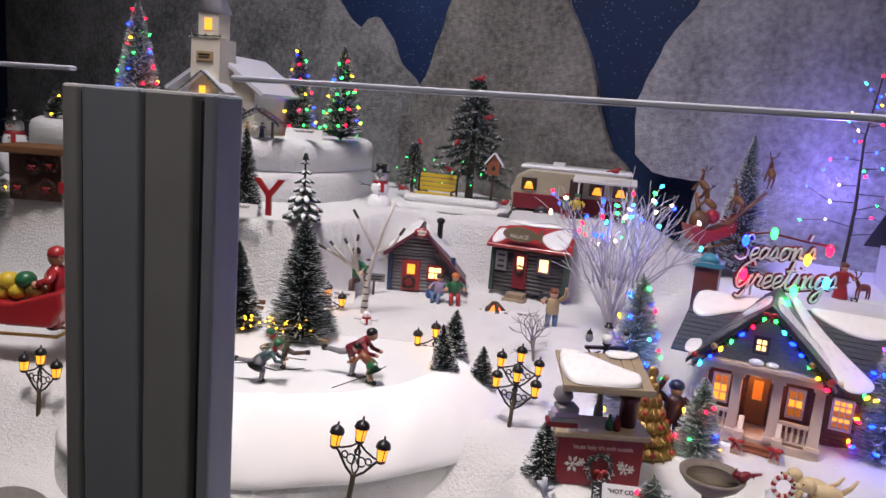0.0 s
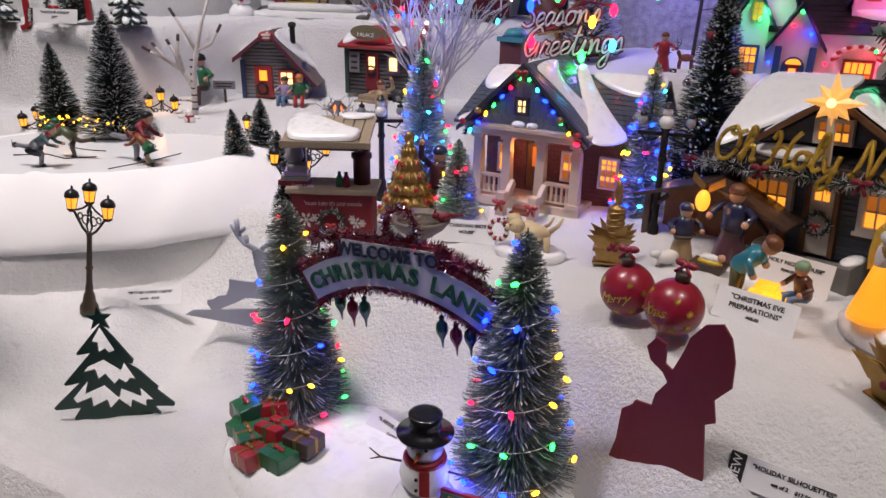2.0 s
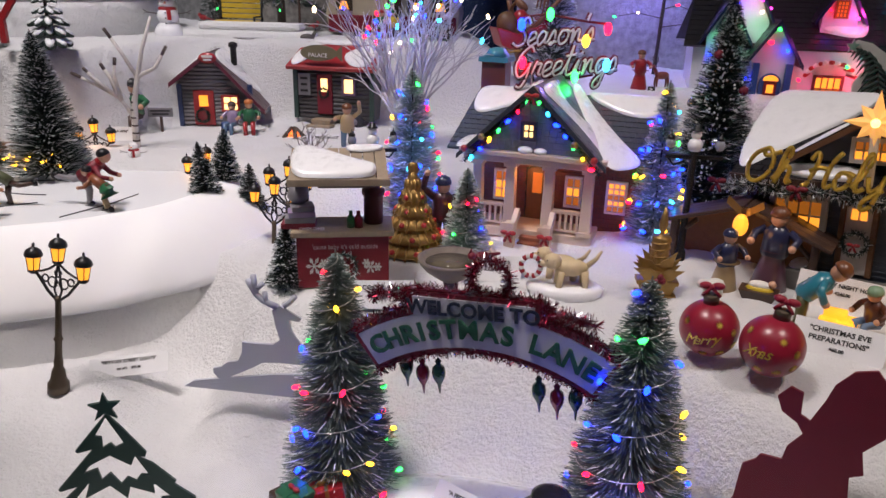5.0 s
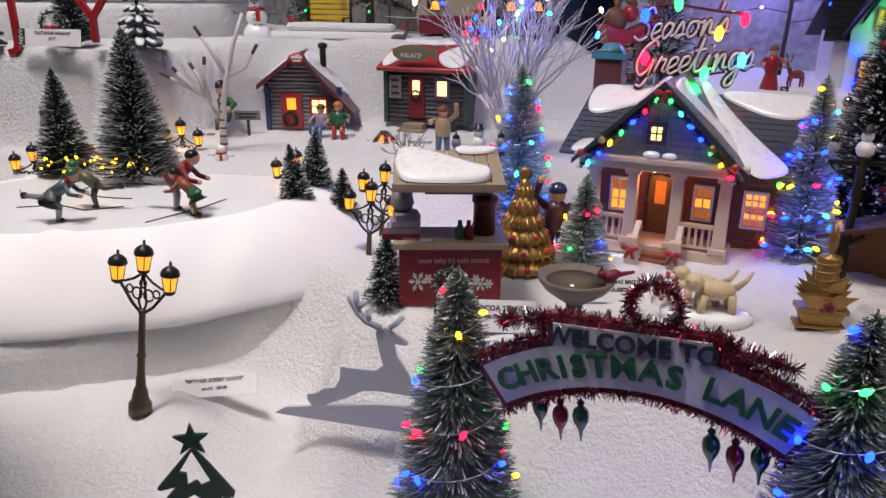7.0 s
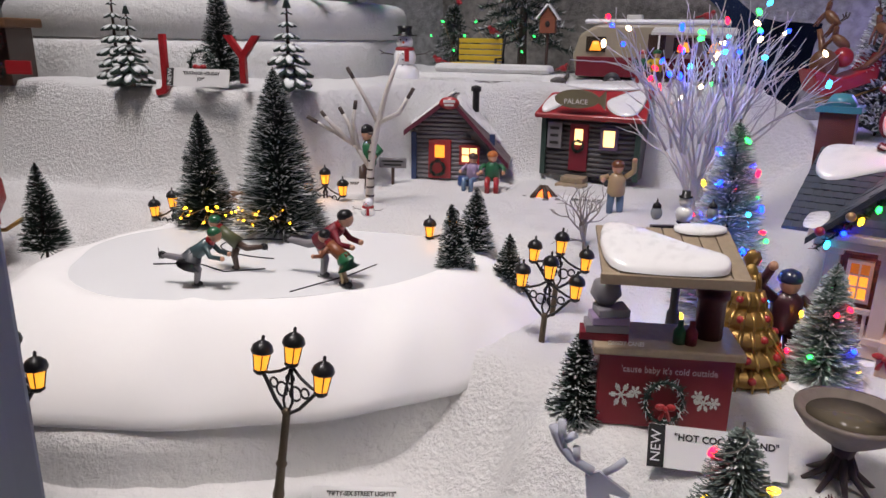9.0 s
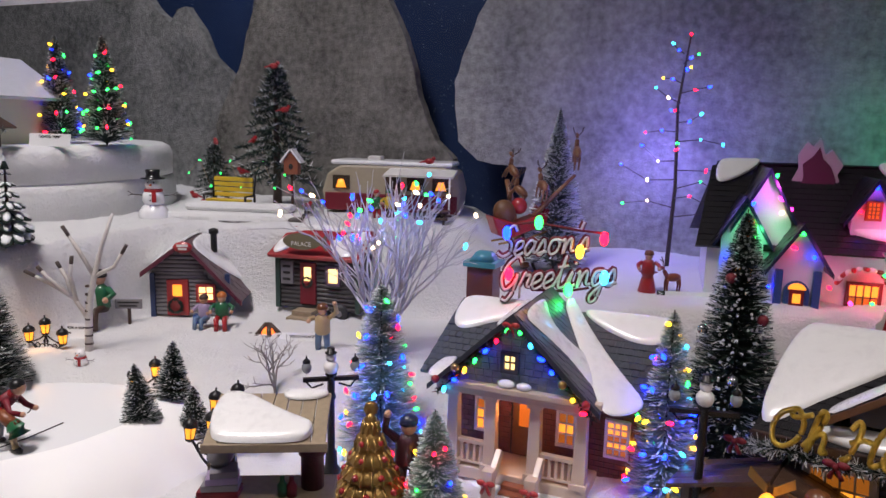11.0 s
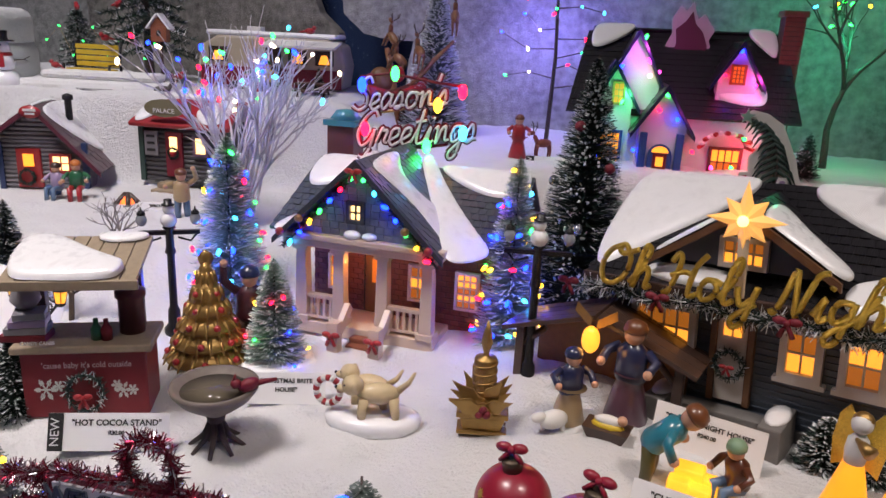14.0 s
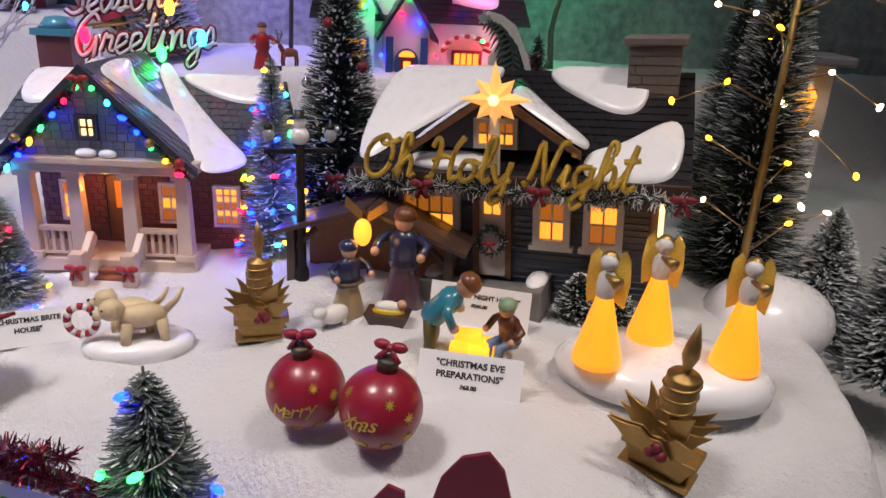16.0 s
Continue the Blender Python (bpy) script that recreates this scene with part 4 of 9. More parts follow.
    # chimney
    ch = part("chimney", Mesh().box((-0.076, 0.126, 0.120), (0.026, 0.022, 0.07), BRICK), h, "brick chimney with teal glazed cap")
    part("chimney_cap", Mesh().box((-0.076, 0.126, 0.157), (0.032, 0.028, 0.005), mat("teal_cap", (0.06, 0.26, 0.33), 0.3, coat=0.4)).lathe([(0.016, 0.1595), (0.009, 0.168), (0.001, 0.169)], mat("teal_cap", (0.06, 0.26, 0.33)), 4, Matrix.Translation((-0.076, 0.126, 0)) @ Matrix.Rotation(math.pi / 4, 4, "Z")), ch, "teal glazed cap")
    # roof sign
    sign = thing("greeting_sign", pose(0.0985, 0.7365, 0.254, 0, 0, -2), "red-edged white script sign on a roof ridge with round bulbs", "sign")
    white = mat("sign_white", (0.82, 0.78, 0.78), 0.5)
    for txt, x, z, s in (("Season's", -0.010, 0.017, 0.0265), ("Greetings", 0.004, -0.011, 0.0295)):
        tilt = Matrix.Rotation(-0.09, 4, "Y")
        part("lettering_edge", script(txt, s, 0.0028, DARKRED, 0.35, 0.86), sign, "dark red letter edge").matrix_local = Matrix.Translation((x, 0.002, z)) @ tilt
        part("lettering", script(txt, s, 0.0012, white, 0.35, 0.86), sign, "pale script letters").matrix_local = Matrix.Translation((x, -0.0018, z)) @ tilt
    for x in (-0.03, 0.035):
        part("stay", Mesh().tube([(x, 0.001, -0.034), (x, 0.001, -0.011)], 0.001, WIRE), sign)
    part("swash", Mesh().tube([(-0.045, 0.0005, 0.03), (-0.02, 0.0005, 0.034), (0.02, 0.0005, 0.028), (0.044, 0.0005, 0.026)], 0.0012, DARKRED), sign)
    part("swash", Mesh().tube([(-0.02, 0.0005, -0.026), (0.01, 0.0005, -0.026), (0.03, 0.0005, -0.022)], 0.0012, DARKRED), sign)
    for x, z, c in ((-0.043, 0.024, "blue"), (-0.016, 0.034, "green"), (-0.040, -0.012, "red"), (0.020, 0.010, "yellow"), (0.040, 0.022, "red"), (0.012, -0.024, "green"), (0.042, -0.012, "cyan")):
        part("bulb", bulb_mesh(c, 0.0044), sign).matrix_local = Matrix.Translation((x, -0.003, z))


def holy_house():
    """Blue-grey clapboard house with a dark roof, garland and gold lettering."""
    h = thing("clapboard_house", pose(0.3125, 0.518, 0.098, 0, -4.0, -40.6), "blue-grey clapboard house with dark snowy roof, frosted garland and lit windows", "house")
    x0, x1, d, wt = -0.092, 0.090, 0.13, 0.088
    part("wall", Mesh().box(((x0 + x1) / 2, d / 2, wt / 2), (x1 - x0, d, wt), BLUESIDE), h)
    lap = Mesh()
    for j in range(20):
        lap.slab([(x0, 0.0, 0.004 + j * 0.0042), (x1, 0.0, 0.004 + j * 0.0042), (x1, 0.0, 0.0082 + j * 0.0042), (x0, 0.0, 0.0082 + j * 0.0042)], 0.0003, BLUESIDE)
        lap.box(((x0 + x1) / 2, -0.0006, 0.0045 + j * 0.0042), (x1 - x0, 0.0016, 0.001), BLUESIDE)
    part("clapboards", lap, h, "thin horizontal clapboards")
    for x in (x0, x1):
        part("corner_board", Mesh().box((x, -0.0005, wt / 2), (0.008, 0.006, wt), WOODBROWN), h, "brown corner board", 0.0006)
    part("foundation", Mesh().box((-0.002, d / 2, -0.008), (x1 - x0 + 0.006, d + 0.006, 0.026), STONE), h)
    white = mat("white_casing", (0.55, 0.51, 0.47), 0.45)
    for x, w, c in ((-0.0555, 0.034, 4), (0.0265, 0.015, 2), (0.0585, 0.016, 2)):
        w1 = pane_window(h, x, -0.003, 0.054, w, 0.024, c, 2, white, WARMGLOW, 0.0042, 0.003)
        part("sill", Mesh().box((x, -0.004, 0.0365), (w + 0.013, 0.006, 0.003), white), w1)
    door = part("door", Mesh().box((-0.0125, -0.0015, 0.040), (0.018, 0.004, 0.054), white), h, "pale front door with wreath", 0.0006)
    part("door_pane", Mesh().box((-0.0155, -0.0038, 0.060), (0.0045, 0.001, 0.008), WARMGLOW).box((-0.0095, -0.0038, 0.060), (0.0045, 0.001, 0.008), WARMGLOW), door, "small lit door panes")
    part("door_frame", Mesh().box((-0.0235, -0.002, 0.042), (0.004, 0.006, 0.060), WOODBROWN).box((-0.0015, -0.002, 0.042), (0.004, 0.006, 0.060), WOODBROWN).box((-0.0125, -0.002, 0.0705), (0.026, 0.006, 0.004), WOODBROWN), door, "brown door frame", 0.0005)
    wreath(door, -0.0125, -0.007, 0.038, 0.0085, 3)
    for i in range(3):
        part("step", Mesh().box((-0.0125, -0.012 - 0.011 * i, 0.008 - 0.0065 * i), (0.052, 0.013, 0.0065), STONE), h, "grey stone step", 0.0008)
    for x in (-0.046, 0.021):
        w = part("stair_wall", Mesh().box((x, -0.020, 0.004), (0.013, 0.036, 0.030), STONE), h, "grey stone stair wall with snow cap", 0.001)
        part("snow_cap", Mesh().ball((x, -0.018, 0.019), 0.011, GLAZE, (0.62, 1.4, 0.3)), w, "white snow cap")
    # roof
    ey, ez, ry, rz, a, b = -0.013, 0.082, 0.068, 0.140, -0.108, 0.108
    shingle_mesh([(a, ey, ez), (b, ey, ez), (b - 0.004, ry, rz), (a + 0.012, ry, rz)], 15, 34, DARKROOF, h, seed=11)
    shingle_mesh([(b, 0.165, ez), (a, 0.165, ez), (a + 0.012, ry, rz), (b - 0.004, ry, rz)], 8, 20, DARKROOF, h, seed=12)
    part("gable_end", Mesh().add([(x1, 0, 0.084), (x1, d, 0.084), (x1, ry, rz - 0.004)], [(0, 1, 2)], BLUESIDE, False), h)
    part("gable_end", Mesh().add([(x0, 0, 0.084), (x0, d, 0.084), (x0, ry, rz - 0.004)], [(2, 1, 0)], BLUESIDE, False), h)
    part("fascia", Mesh().box(((a + b) / 2, ey - 0.001, ez - 0.001), (b - a, 0.004, 0.006), WOODDARK), h, "", 0.0006)
    # dormer
    part("dormer_wall", Mesh().prism([(-0.052, 0.098), (0.032, 0.098), (0.032, 0.104), (-0.010, 0.131), (-0.052, 0.104)], -0.002, 0.06, BLUESIDE), h)
    for k in (-1, 1):
        c = [(-0.010 + k * 0.054, -0.010, 0.101), (-0.010 + k * 0.054, 0.07, 0.101), (-0.010, 0.07, 0.136), (-0.010, -0.010, 0.136)]
        shingle_mesh(c if k > 0 else [c[1], c[0], c[3], c[2]], 7, 9, DARKROOF, h, seed=14 + k)
        part("verge_board", Mesh().slab([(-0.010 + k * 0.054, -0.0115, 0.096), (-0.010 + k * 0.054, -0.0115, 0.101), (-0.010, -0.0115, 0.136), (-0.010, -0.0115, 0.131)], 0.003 * k, WOODBROWN), h, "brown verge board")
    pane_window(h, -0.010, -0.0045, 0.1085, 0.022, 0.013, 4, 2, white, WARMGLOW, 0.003)
    def roof(x, v, lift=0.001):
        return (x, ey + (ry - ey) * v, ez + (rz - ez) * v + lift)
    snow_patch(h, [(roof(-0.106, 1.02), roof(-0.110, 0.10)), (roof(-0.09, 1.03), roof(-0.098, 0.06)), (roof(-0.075, 1.03), roof(-0.085, 0.22)), (roof(-0.055, 1.03), roof(-0.066, 0.42)), (roof(-0.035, 1.03), roof(-0.045, 0.62)), (roof(-0.02, 1.02), roof(-0.024, 0.85))], 0.0042)
    snow_patch(h, [(roof(0.01, 1.02), roof(0.01, 0.88)), (roof(0.035, 1.03), roof(0.035, 0.70)), (roof(0.06, 1.03), roof(0.06, 0.55)), (roof(0.078, 1.02), roof(0.078, 0.60))], 0.0042)
    snow_patch(h, [(roof(0.045, 0.26), roof(0.042, 0.02)), (roof(0.065, 0.30), roof(0.062, 0.0)), (roof(0.085, 0.52), roof(0.083, 0.0)), (roof(0.102, 0.58), roof(0.103, 0.05))], 0.0042)
    snow_patch(h, [((-0.066, -0.012, 0.0995), (-0.064, 0.02, 0.101)), ((-0.045, -0.012, 0.114), (-0.045, 0.02, 0.114)), ((-0.028, -0.012, 0.1255), (-0.028, 0.016, 0.126))], 0.003)
    snow_patch(h, [((-0.004, -0.012, 0.1335), (-0.004, 0.04, 0.134)), ((0.014, -0.012, 0.122), (0.014, 0.022, 0.122)), ((0.03, -0.012, 0.1115), (0.03, 0.014, 0.1115)), ((0.047, -0.013, 0.100), (0.047, 0.008, 0.1005))], 0.004)
    snow_patch(h, [(roof(-0.07, 0.16), roof(-0.07, 0.04)), (roof(-0.04, 0.20), roof(-0.04, 0.02)), (roof(-0.01, 0.18), roof(-0.01, 0.03))], 0.004)
    ch = part("chimney", Mesh().box((0.079, 0.062, 0.134), (0.032, 0.026, 0.052), mat("grey_brick", (0.16, 0.135, 0.12), 0.5)), h, "grey brick chimney")
    cb = Mesh()
    bricks(cb, 0.063, 0.095, 0.110, 0.158, 0.049, mat("grey_brick", (0.16, 0.135, 0.12)), 8, 0.009)
    part("brickwork", cb, ch)
    part("chimney_cap", Mesh().box((0.079, 0.062, 0.161), (0.040, 0.034, 0.006), mat("grey_brick", (0.16, 0.135, 0.12))), ch, "", 0.0015)
    # garland with bows, gold lettering and star
    pts = [(-0.114 + 0.222 * i / 24, -0.0185, 0.0755 + 0.0045 * abs(math.sin(i * math.pi / 6)) - 0.003) for i in range(25)]
    garland(h, pts, 0.0085, 2600, 21, NEEDLE, FROST, "garland", 0.5)
    for x in (-0.113, -0.052, 0.022, 0.104):
        bow(h, x, -0.027, 0.078, 0.008, DARKRED)
    part("gold_lettering", script("Oh Holy Night", 0.0270, 0.0018, GLITTER, 0.28, 0.92), h, "gold glitter script").matrix_local = Matrix.Translation((-0.006, -0.024, 0.0925))
    st = Mesh()
    for k, (r1, r2, y) in enumerate(((0.021, 0.006, -0.019),)):
        pts = []
        for i in range(16):
            a = math.pi * i / 8 + math.pi / 2
            r = (0.0225 if i % 4 == 0 else 0.0165) if i % 2 == 0 else 0.0098
            pts.append((r * math.cos(a), r * math.sin(a)))
        v = [(-0.007 + x, y, 0.131 + z) for x, z in pts] + [(-0.007, y - 0.004, 0.131), (-0.007, y + 0.004, 0.131)]
        st.add(v, [(i, 16, (i + 1) % 16) for i in range(16)] + [((i + 1) % 16, 17, i) for i in range(16)], mat("star_glow", (1.0, 0.50, 0.12), 0.3, emit=0.75, bump=0, var=0.1), False)
    star = part("star", st, h, "glowing amber eight-pointed star")
    part("star_bulb", Mesh().ball((-0.007, -0.024, 0.131), 0.0032, WARMPALE), star)
    part("star_stem", Mesh().box((-0.007, -0.0185, 0.103), (0.006, 0.003, 0.036), mat("frosted_stem", (0.75, 0.62, 0.45), 0.3, coat=0.4)), star, "frosted plastic stem", 0.001)
    part("side_lights", Mesh().box((0.0925, -0.004, 0.055), (0.003, 0.003, 0.05), WARMPALE), h, "narrow lit side window")


def gabled_shop():
    """Tall dark-roofed house with coloured gable lights."""
    h = thing("dark_roof_house", pose(0.3575, 0.829, 0.190, 0, 0, -13.0) @ Matrix.Scale(0.985, 4), "dark-roofed white house with steep gables glowing in coloured lights", "house")
    wallm = mat("white_glossy_wall", (0.70, 0.70, 0.72), 0.3, coat=0.4, var=0.05)
    blue = mat("blue_trim", (0.03, 0.07, 0.26), 0.35, coat=0.3)
    part("wall", Mesh().box((0.0, 0.055, 0.035), (0.20, 0.10, 0.075), wallm), h)
    part("snow_base", Mesh().lathe([(0.13, -0.014), (0.13, -0.004), (0.118, 0.0), (0.001, 0.001)], GLAZE, 32, Matrix.Translation((0, 0.05, 0)), 1, 0.75), h, "glossy white snow base")
    shingle_mesh([(-0.112, -0.004, 0.066), (0.112, -0.004, 0.066), (0.102, 0.075, 0.147), (-0.097, 0.075, 0.145)], 15, 26, DARKROOF, h, seed=31)
    shingle_mesh([(0.112, 0.15, 0.066), (-0.112, 0.15, 0.066), (-0.092, 0.075, 0.150), (0.100, 0.075, 0.150)], 7, 14, DARKROOF, h, seed=32)
    def front_gable(cx, w, z0, peak, y, deep, window=True):
        part("gable_wall", Mesh().prism([(cx - w, 0.0), (cx + w, 0.0), (cx + w, z0), (cx, peak), (cx - w, z0)], y, deep, wallm), h)
        for k in (-1, 1):
            c = [(cx + k * (w + 0.008), y - 0.006, z0 - 0.009), (cx + k * (w + 0.008), deep, z0 - 0.009), (cx, deep, peak + 0.003), (cx, y - 0.006, peak + 0.003)]
            shingle_mesh(c if k > 0 else [c[1], c[0], c[3], c[2]], 8, 6, DARKROOF, h, seed=33 + k)
            part("verge_board", Mesh().slab([(cx + k * (w + 0.008), y - 0.007, z0 - 0.012), (cx + k * (w + 0.008), y - 0.007, z0 - 0.007), (cx, y - 0.007, peak + 0.004), (cx, y - 0.007, peak - 0.002)], 0.003 * k, mat("navy_verge", (0.012, 0.014, 0.05), 0.3, coat=0.4)), h)
    front_gable(-0.068, 0.020, 0.078, 0.115, -0.006, 0.06)
    front_gable(-0.048, 0.024, 0.094, 0.144, 0.000, 0.07)
    front_gable(-0.018, 0.022, 0.058, 0.094, -0.026, 0.04)
    front_gable(0.050, 0.018, 0.104, 0.137, 0.012, 0.06)
    arch = [(-0.0115, 0.002), (0.0115, 0.002)] + [(0.0115 * math.cos(a * math.pi / 8), 0.030 + 0.0115 * math.sin(a * math.pi / 8)) for a in range(9)]
    dr = part("door", Mesh().prism([(x - 0.018, z) for x, z in arch], -0.030, -0.026, blue), h, "arched dark door with lit panes")
    part("door_leaf", Mesh().box((-0.018, -0.0315, 0.018), (0.013, 0.002, 0.030), DARKRED), dr, "dark red door leaf")
    part("door_pane", Mesh().box((-0.018, -0.033, 0.025), (0.007, 0.001, 0.009), WARMGLOW), dr, "small lit door panes")
    part("fan_light", Mesh().prism([(-0.018 + 0.008 * math.cos(a * math.pi / 8), 0.0335 + 0.006 * math.sin(a * math.pi / 8)) for a in range(9)], -0.0315, -0.030, WARMGLOW), dr, "lit fan light")
    for k in (-1, 1):
        part("pilaster", Mesh().box((-0.018 + k * 0.017, -0.029, 0.026), (0.007, 0.006, 0.052), blue), h, "blue pilaster", 0.0006)
    pane_window(h, -0.066, -0.0065, 0.030, 0.018, 0.034, 3, 4, blue, WARMGLOW, 0.003)
    pane_window(h, 0.048, 0.0045, 0.024, 0.026, 0.024, 4, 2, mat("dark_red_trim", (0.14, 0.02, 0.02), 0.4), WARMGLOW, 0.003)
    pane_window(h, 0.050, 0.0115, 0.109, 0.010, 0.015, 3, 4, mat("orange_trim", (0.35, 0.09, 0.02), 0.4), mat("orange_glow", (1.0, 0.2, 0.02), emit=0.7), 0.0022)
    pane_window(h, -0.062, -0.0065, 0.086, 0.008, 0.018, 2, 3, mat("gold_trim", (0.45, 0.28, 0.08), 0.35), mat("orange_glow", (1.0, 0.2, 0.02)), 0.0022)
    # striped awning
    for i in range(13):
        a = math.pi * (i + 0.5) / 13
        part("awning_stripe", Mesh().tube([(0.046 + 0.020 * math.cos(a), 0.002, 0.039 + 0.014 * math.sin(a)), (0.046 + 0.026 * math.cos(a), -0.010, 0.037 + 0.017 * math.sin(a))], 0.0024, (RED, OFFWHITE)[i % 2]), h)
    chm = part("chimney", Mesh().box((0.103, 0.060, 0.087), (0.019, 0.022, 0.160), MORTAR), h, "tall red brick chimney")
    cb = Mesh()
    bricks(cb, 0.0935, 0.1125, 0.010, 0.166, 0.049, BRICK, 34, 0.0065)
    part("brickwork", cb, chm)
    part("chimney_cap", Mesh().box((0.103, 0.060, 0.169), (0.024, 0.027, 0.006), BRICK), chm, "", 0.001)
    def roof(x, v):
        return (x, -0.004 + 0.079 * v, 0.066 + 0.084 * v + 0.001)
    snow_patch(h, [(roof(-0.092, 1.03), roof(-0.096, 0.70)), (roof(-0.075, 1.03), roof(-0.080, 0.74)), (roof(-0.058, 1.03), roof(-0.06, 0.86)), (roof(-0.048, 1.02), roof(-0.049, 0.95))], 0.004)
    snow_patch(h, [(roof(0.065, 1.03), roof(0.065, 0.92)), (roof(0.08, 1.03), roof(0.08, 0.78)), (roof(0.094, 1.03), roof(0.094, 0.62))], 0.004)
    snow_patch(h, [(roof(0.030, 0.38), roof(0.030, 0.22)), (roof(0.05, 0.42), roof(0.05, 0.16)), (roof(0.072, 0.40), roof(0.074, 0.14)), (roof(0.08, 0.34), roof(0.082, 0.2))], 0.005)
    sg = part("ridge_sign", Mesh().prism([(-0.016, 0.116), (0.026, 0.116), (0.030, 0.126), (0.025, 0.140), (0.030, 0.150), (0.018, 0.166), (0.012, 0.160), (0.006, 0.178), (0.000, 0.168), (-0.006, 0.174), (-0.014, 0.160), (-0.012, 0.146), (-0.018, 0.132)], 0.060, 0.063, mat("sign_grey", (0.45, 0.43, 0.44), 0.5)), h, "grey cut-out sign with a dark picture")
    part("sign_picture", Mesh().prism([(-0.011, 0.122), (0.020, 0.121), (0.024, 0.134), (0.018, 0.148), (0.010, 0.156), (0.006, 0.168), (0.0, 0.158), (-0.009, 0.150), (-0.007, 0.136)], 0.0585, 0.060, mat("plum_print", (0.10, 0.03, 0.05), 0.5, var=0.6, scale=500)), sg, "dark plum printed picture")
    for x, y, z, c in ((-0.062, -0.010, 0.112, "blue"), (-0.058, -0.010, 0.078, "green"), (-0.042, -0.006, 0.140, "green"), (-0.036, -0.006, 0.118, "pink"), (-0.026, -0.006, 0.108, "pink"), (-0.034, -0.006, 0.104, "white"),
                       (-0.018, -0.032, 0.088, "green"), (-0.024, -0.032, 0.074, "red"), (-0.006, -0.032, 0.066, "blue"), (-0.082, -0.010, 0.056, "blue"), (-0.078, -0.012, 0.024, "blue"), (-0.043, -0.028, 0.034, "blue"),
                       (0.050, 0.007, 0.131, "blue"), (0.038, 0.006, 0.108, "red"), (0.066, 0.004, 0.100, "pink"), (0.060, -0.014, 0.050, "green"), (0.034, -0.012, 0.020, "pink"), (0.052, -0.014, 0.022, "green"), (0.014, -0.012, 0.034, "red"), (0.066, -0.014, 0.016, "pink")):
        add_bulb(h, (x, y, z), c, 0.0022)
    # drooping snowy cut-out tree beside the awning
    dt = thing("drooping_fir", pose(0.428, 0.772, 0.190, 0, 0, -10), "printed cut-out of a bent dark starred fir", "cut-out")
    card = [(-0.034, 0.073), (-0.024, 0.079), (-0.010, 0.076), (0.004, 0.067), (0.012, 0.052), (0.020, 0.036), (0.025, 0.020), (0.034, 0.006), (0.034, -0.002), (-0.022, -0.002), (-0.026, 0.010), (-0.020, 0.022), (-0.022, 0.036), (-0.012, 0.050), (-0.016, 0.060), (-0.026, 0.066)]
    part("card", Mesh().prism(card, 0.0, 0.002, OFFWHITE), dt, "white cut-out card")
    q = random.Random(4)
    spine = [Vector(p) for p in ((0.004, -0.001, 0.004), (0.004, -0.001, 0.030), (-0.001, -0.001, 0.050), (-0.012, -0.001, 0.066), (-0.026, -0.001, 0.071))]
    part("trunk", Mesh().tube(spine, 0.0022, TWIGB, 6, 0.0008), dt)
    for s in range(1, 14):
        u = s / 14 * 4
        j = int(u)
        c = spine[j].lerp(spine[min(4, j + 1)], u - j)
        L = 0.026 * (1 - u / 4.5) + 0.003
        for k in (-1, 1):
            d = q.uniform(0.8, 1.15) * L
            part("bough", Mesh().tube([c, c + Vector((k * d * 0.55, -0.0005, -d * 0.35)), c + Vector((k * d * 0.85, -0.0005, -d * 0.95))], 0.0024, NEEDLE, 5, 0.0004), dt)
    part("star", Mesh().prism([((0.0072 if i % 2 == 0 else 0.003) * math.sin(i * math.pi / 5) - 0.029, (0.0072 if i % 2 == 0 else 0.003) * math.cos(i * math.pi / 5) + 0.073) for i in range(10)], -0.003, -0.001, mat("pale_star", (0.25, 0.42, 0.34), 0.5)), dt, "pale green star")
    for x, s, c in ((0.400, 0.024, RED), (0.436, 0.020, LILAC)):
        thing("elf_cutout", pose(x, 0.762, 0.190, 0, 0, -10), "small white-edged printed cut-out figure before the shop window", "cut-out", "printed cut-outs",
              me=Mesh().prism([(-0.4 * s, 0), (0.45 * s, 0), (0.3 * s, 0.35 * s), (0.55 * s, 0.7 * s), (0.2 * s, 0.75 * s), (0.1 * s, 1.05 * s), (-0.25 * s, 1.0 * s), (-0.3 * s, 0.7 * s), (-0.5 * s, 0.5 * s)], 0, 0.0015, OFFWHITE)
              .prism([(-0.28 * s, 0.06 * s), (0.3 * s, 0.06 * s), (0.18 * s, 0.4 * s), (0.35 * s, 0.62 * s), (0.1 * s, 0.65 * s), (0.02 * s, 0.92 * s), (-0.18 * s, 0.88 * s), (-0.2 * s, 0.6 * s)], -0.0012, 0, c))
    return h


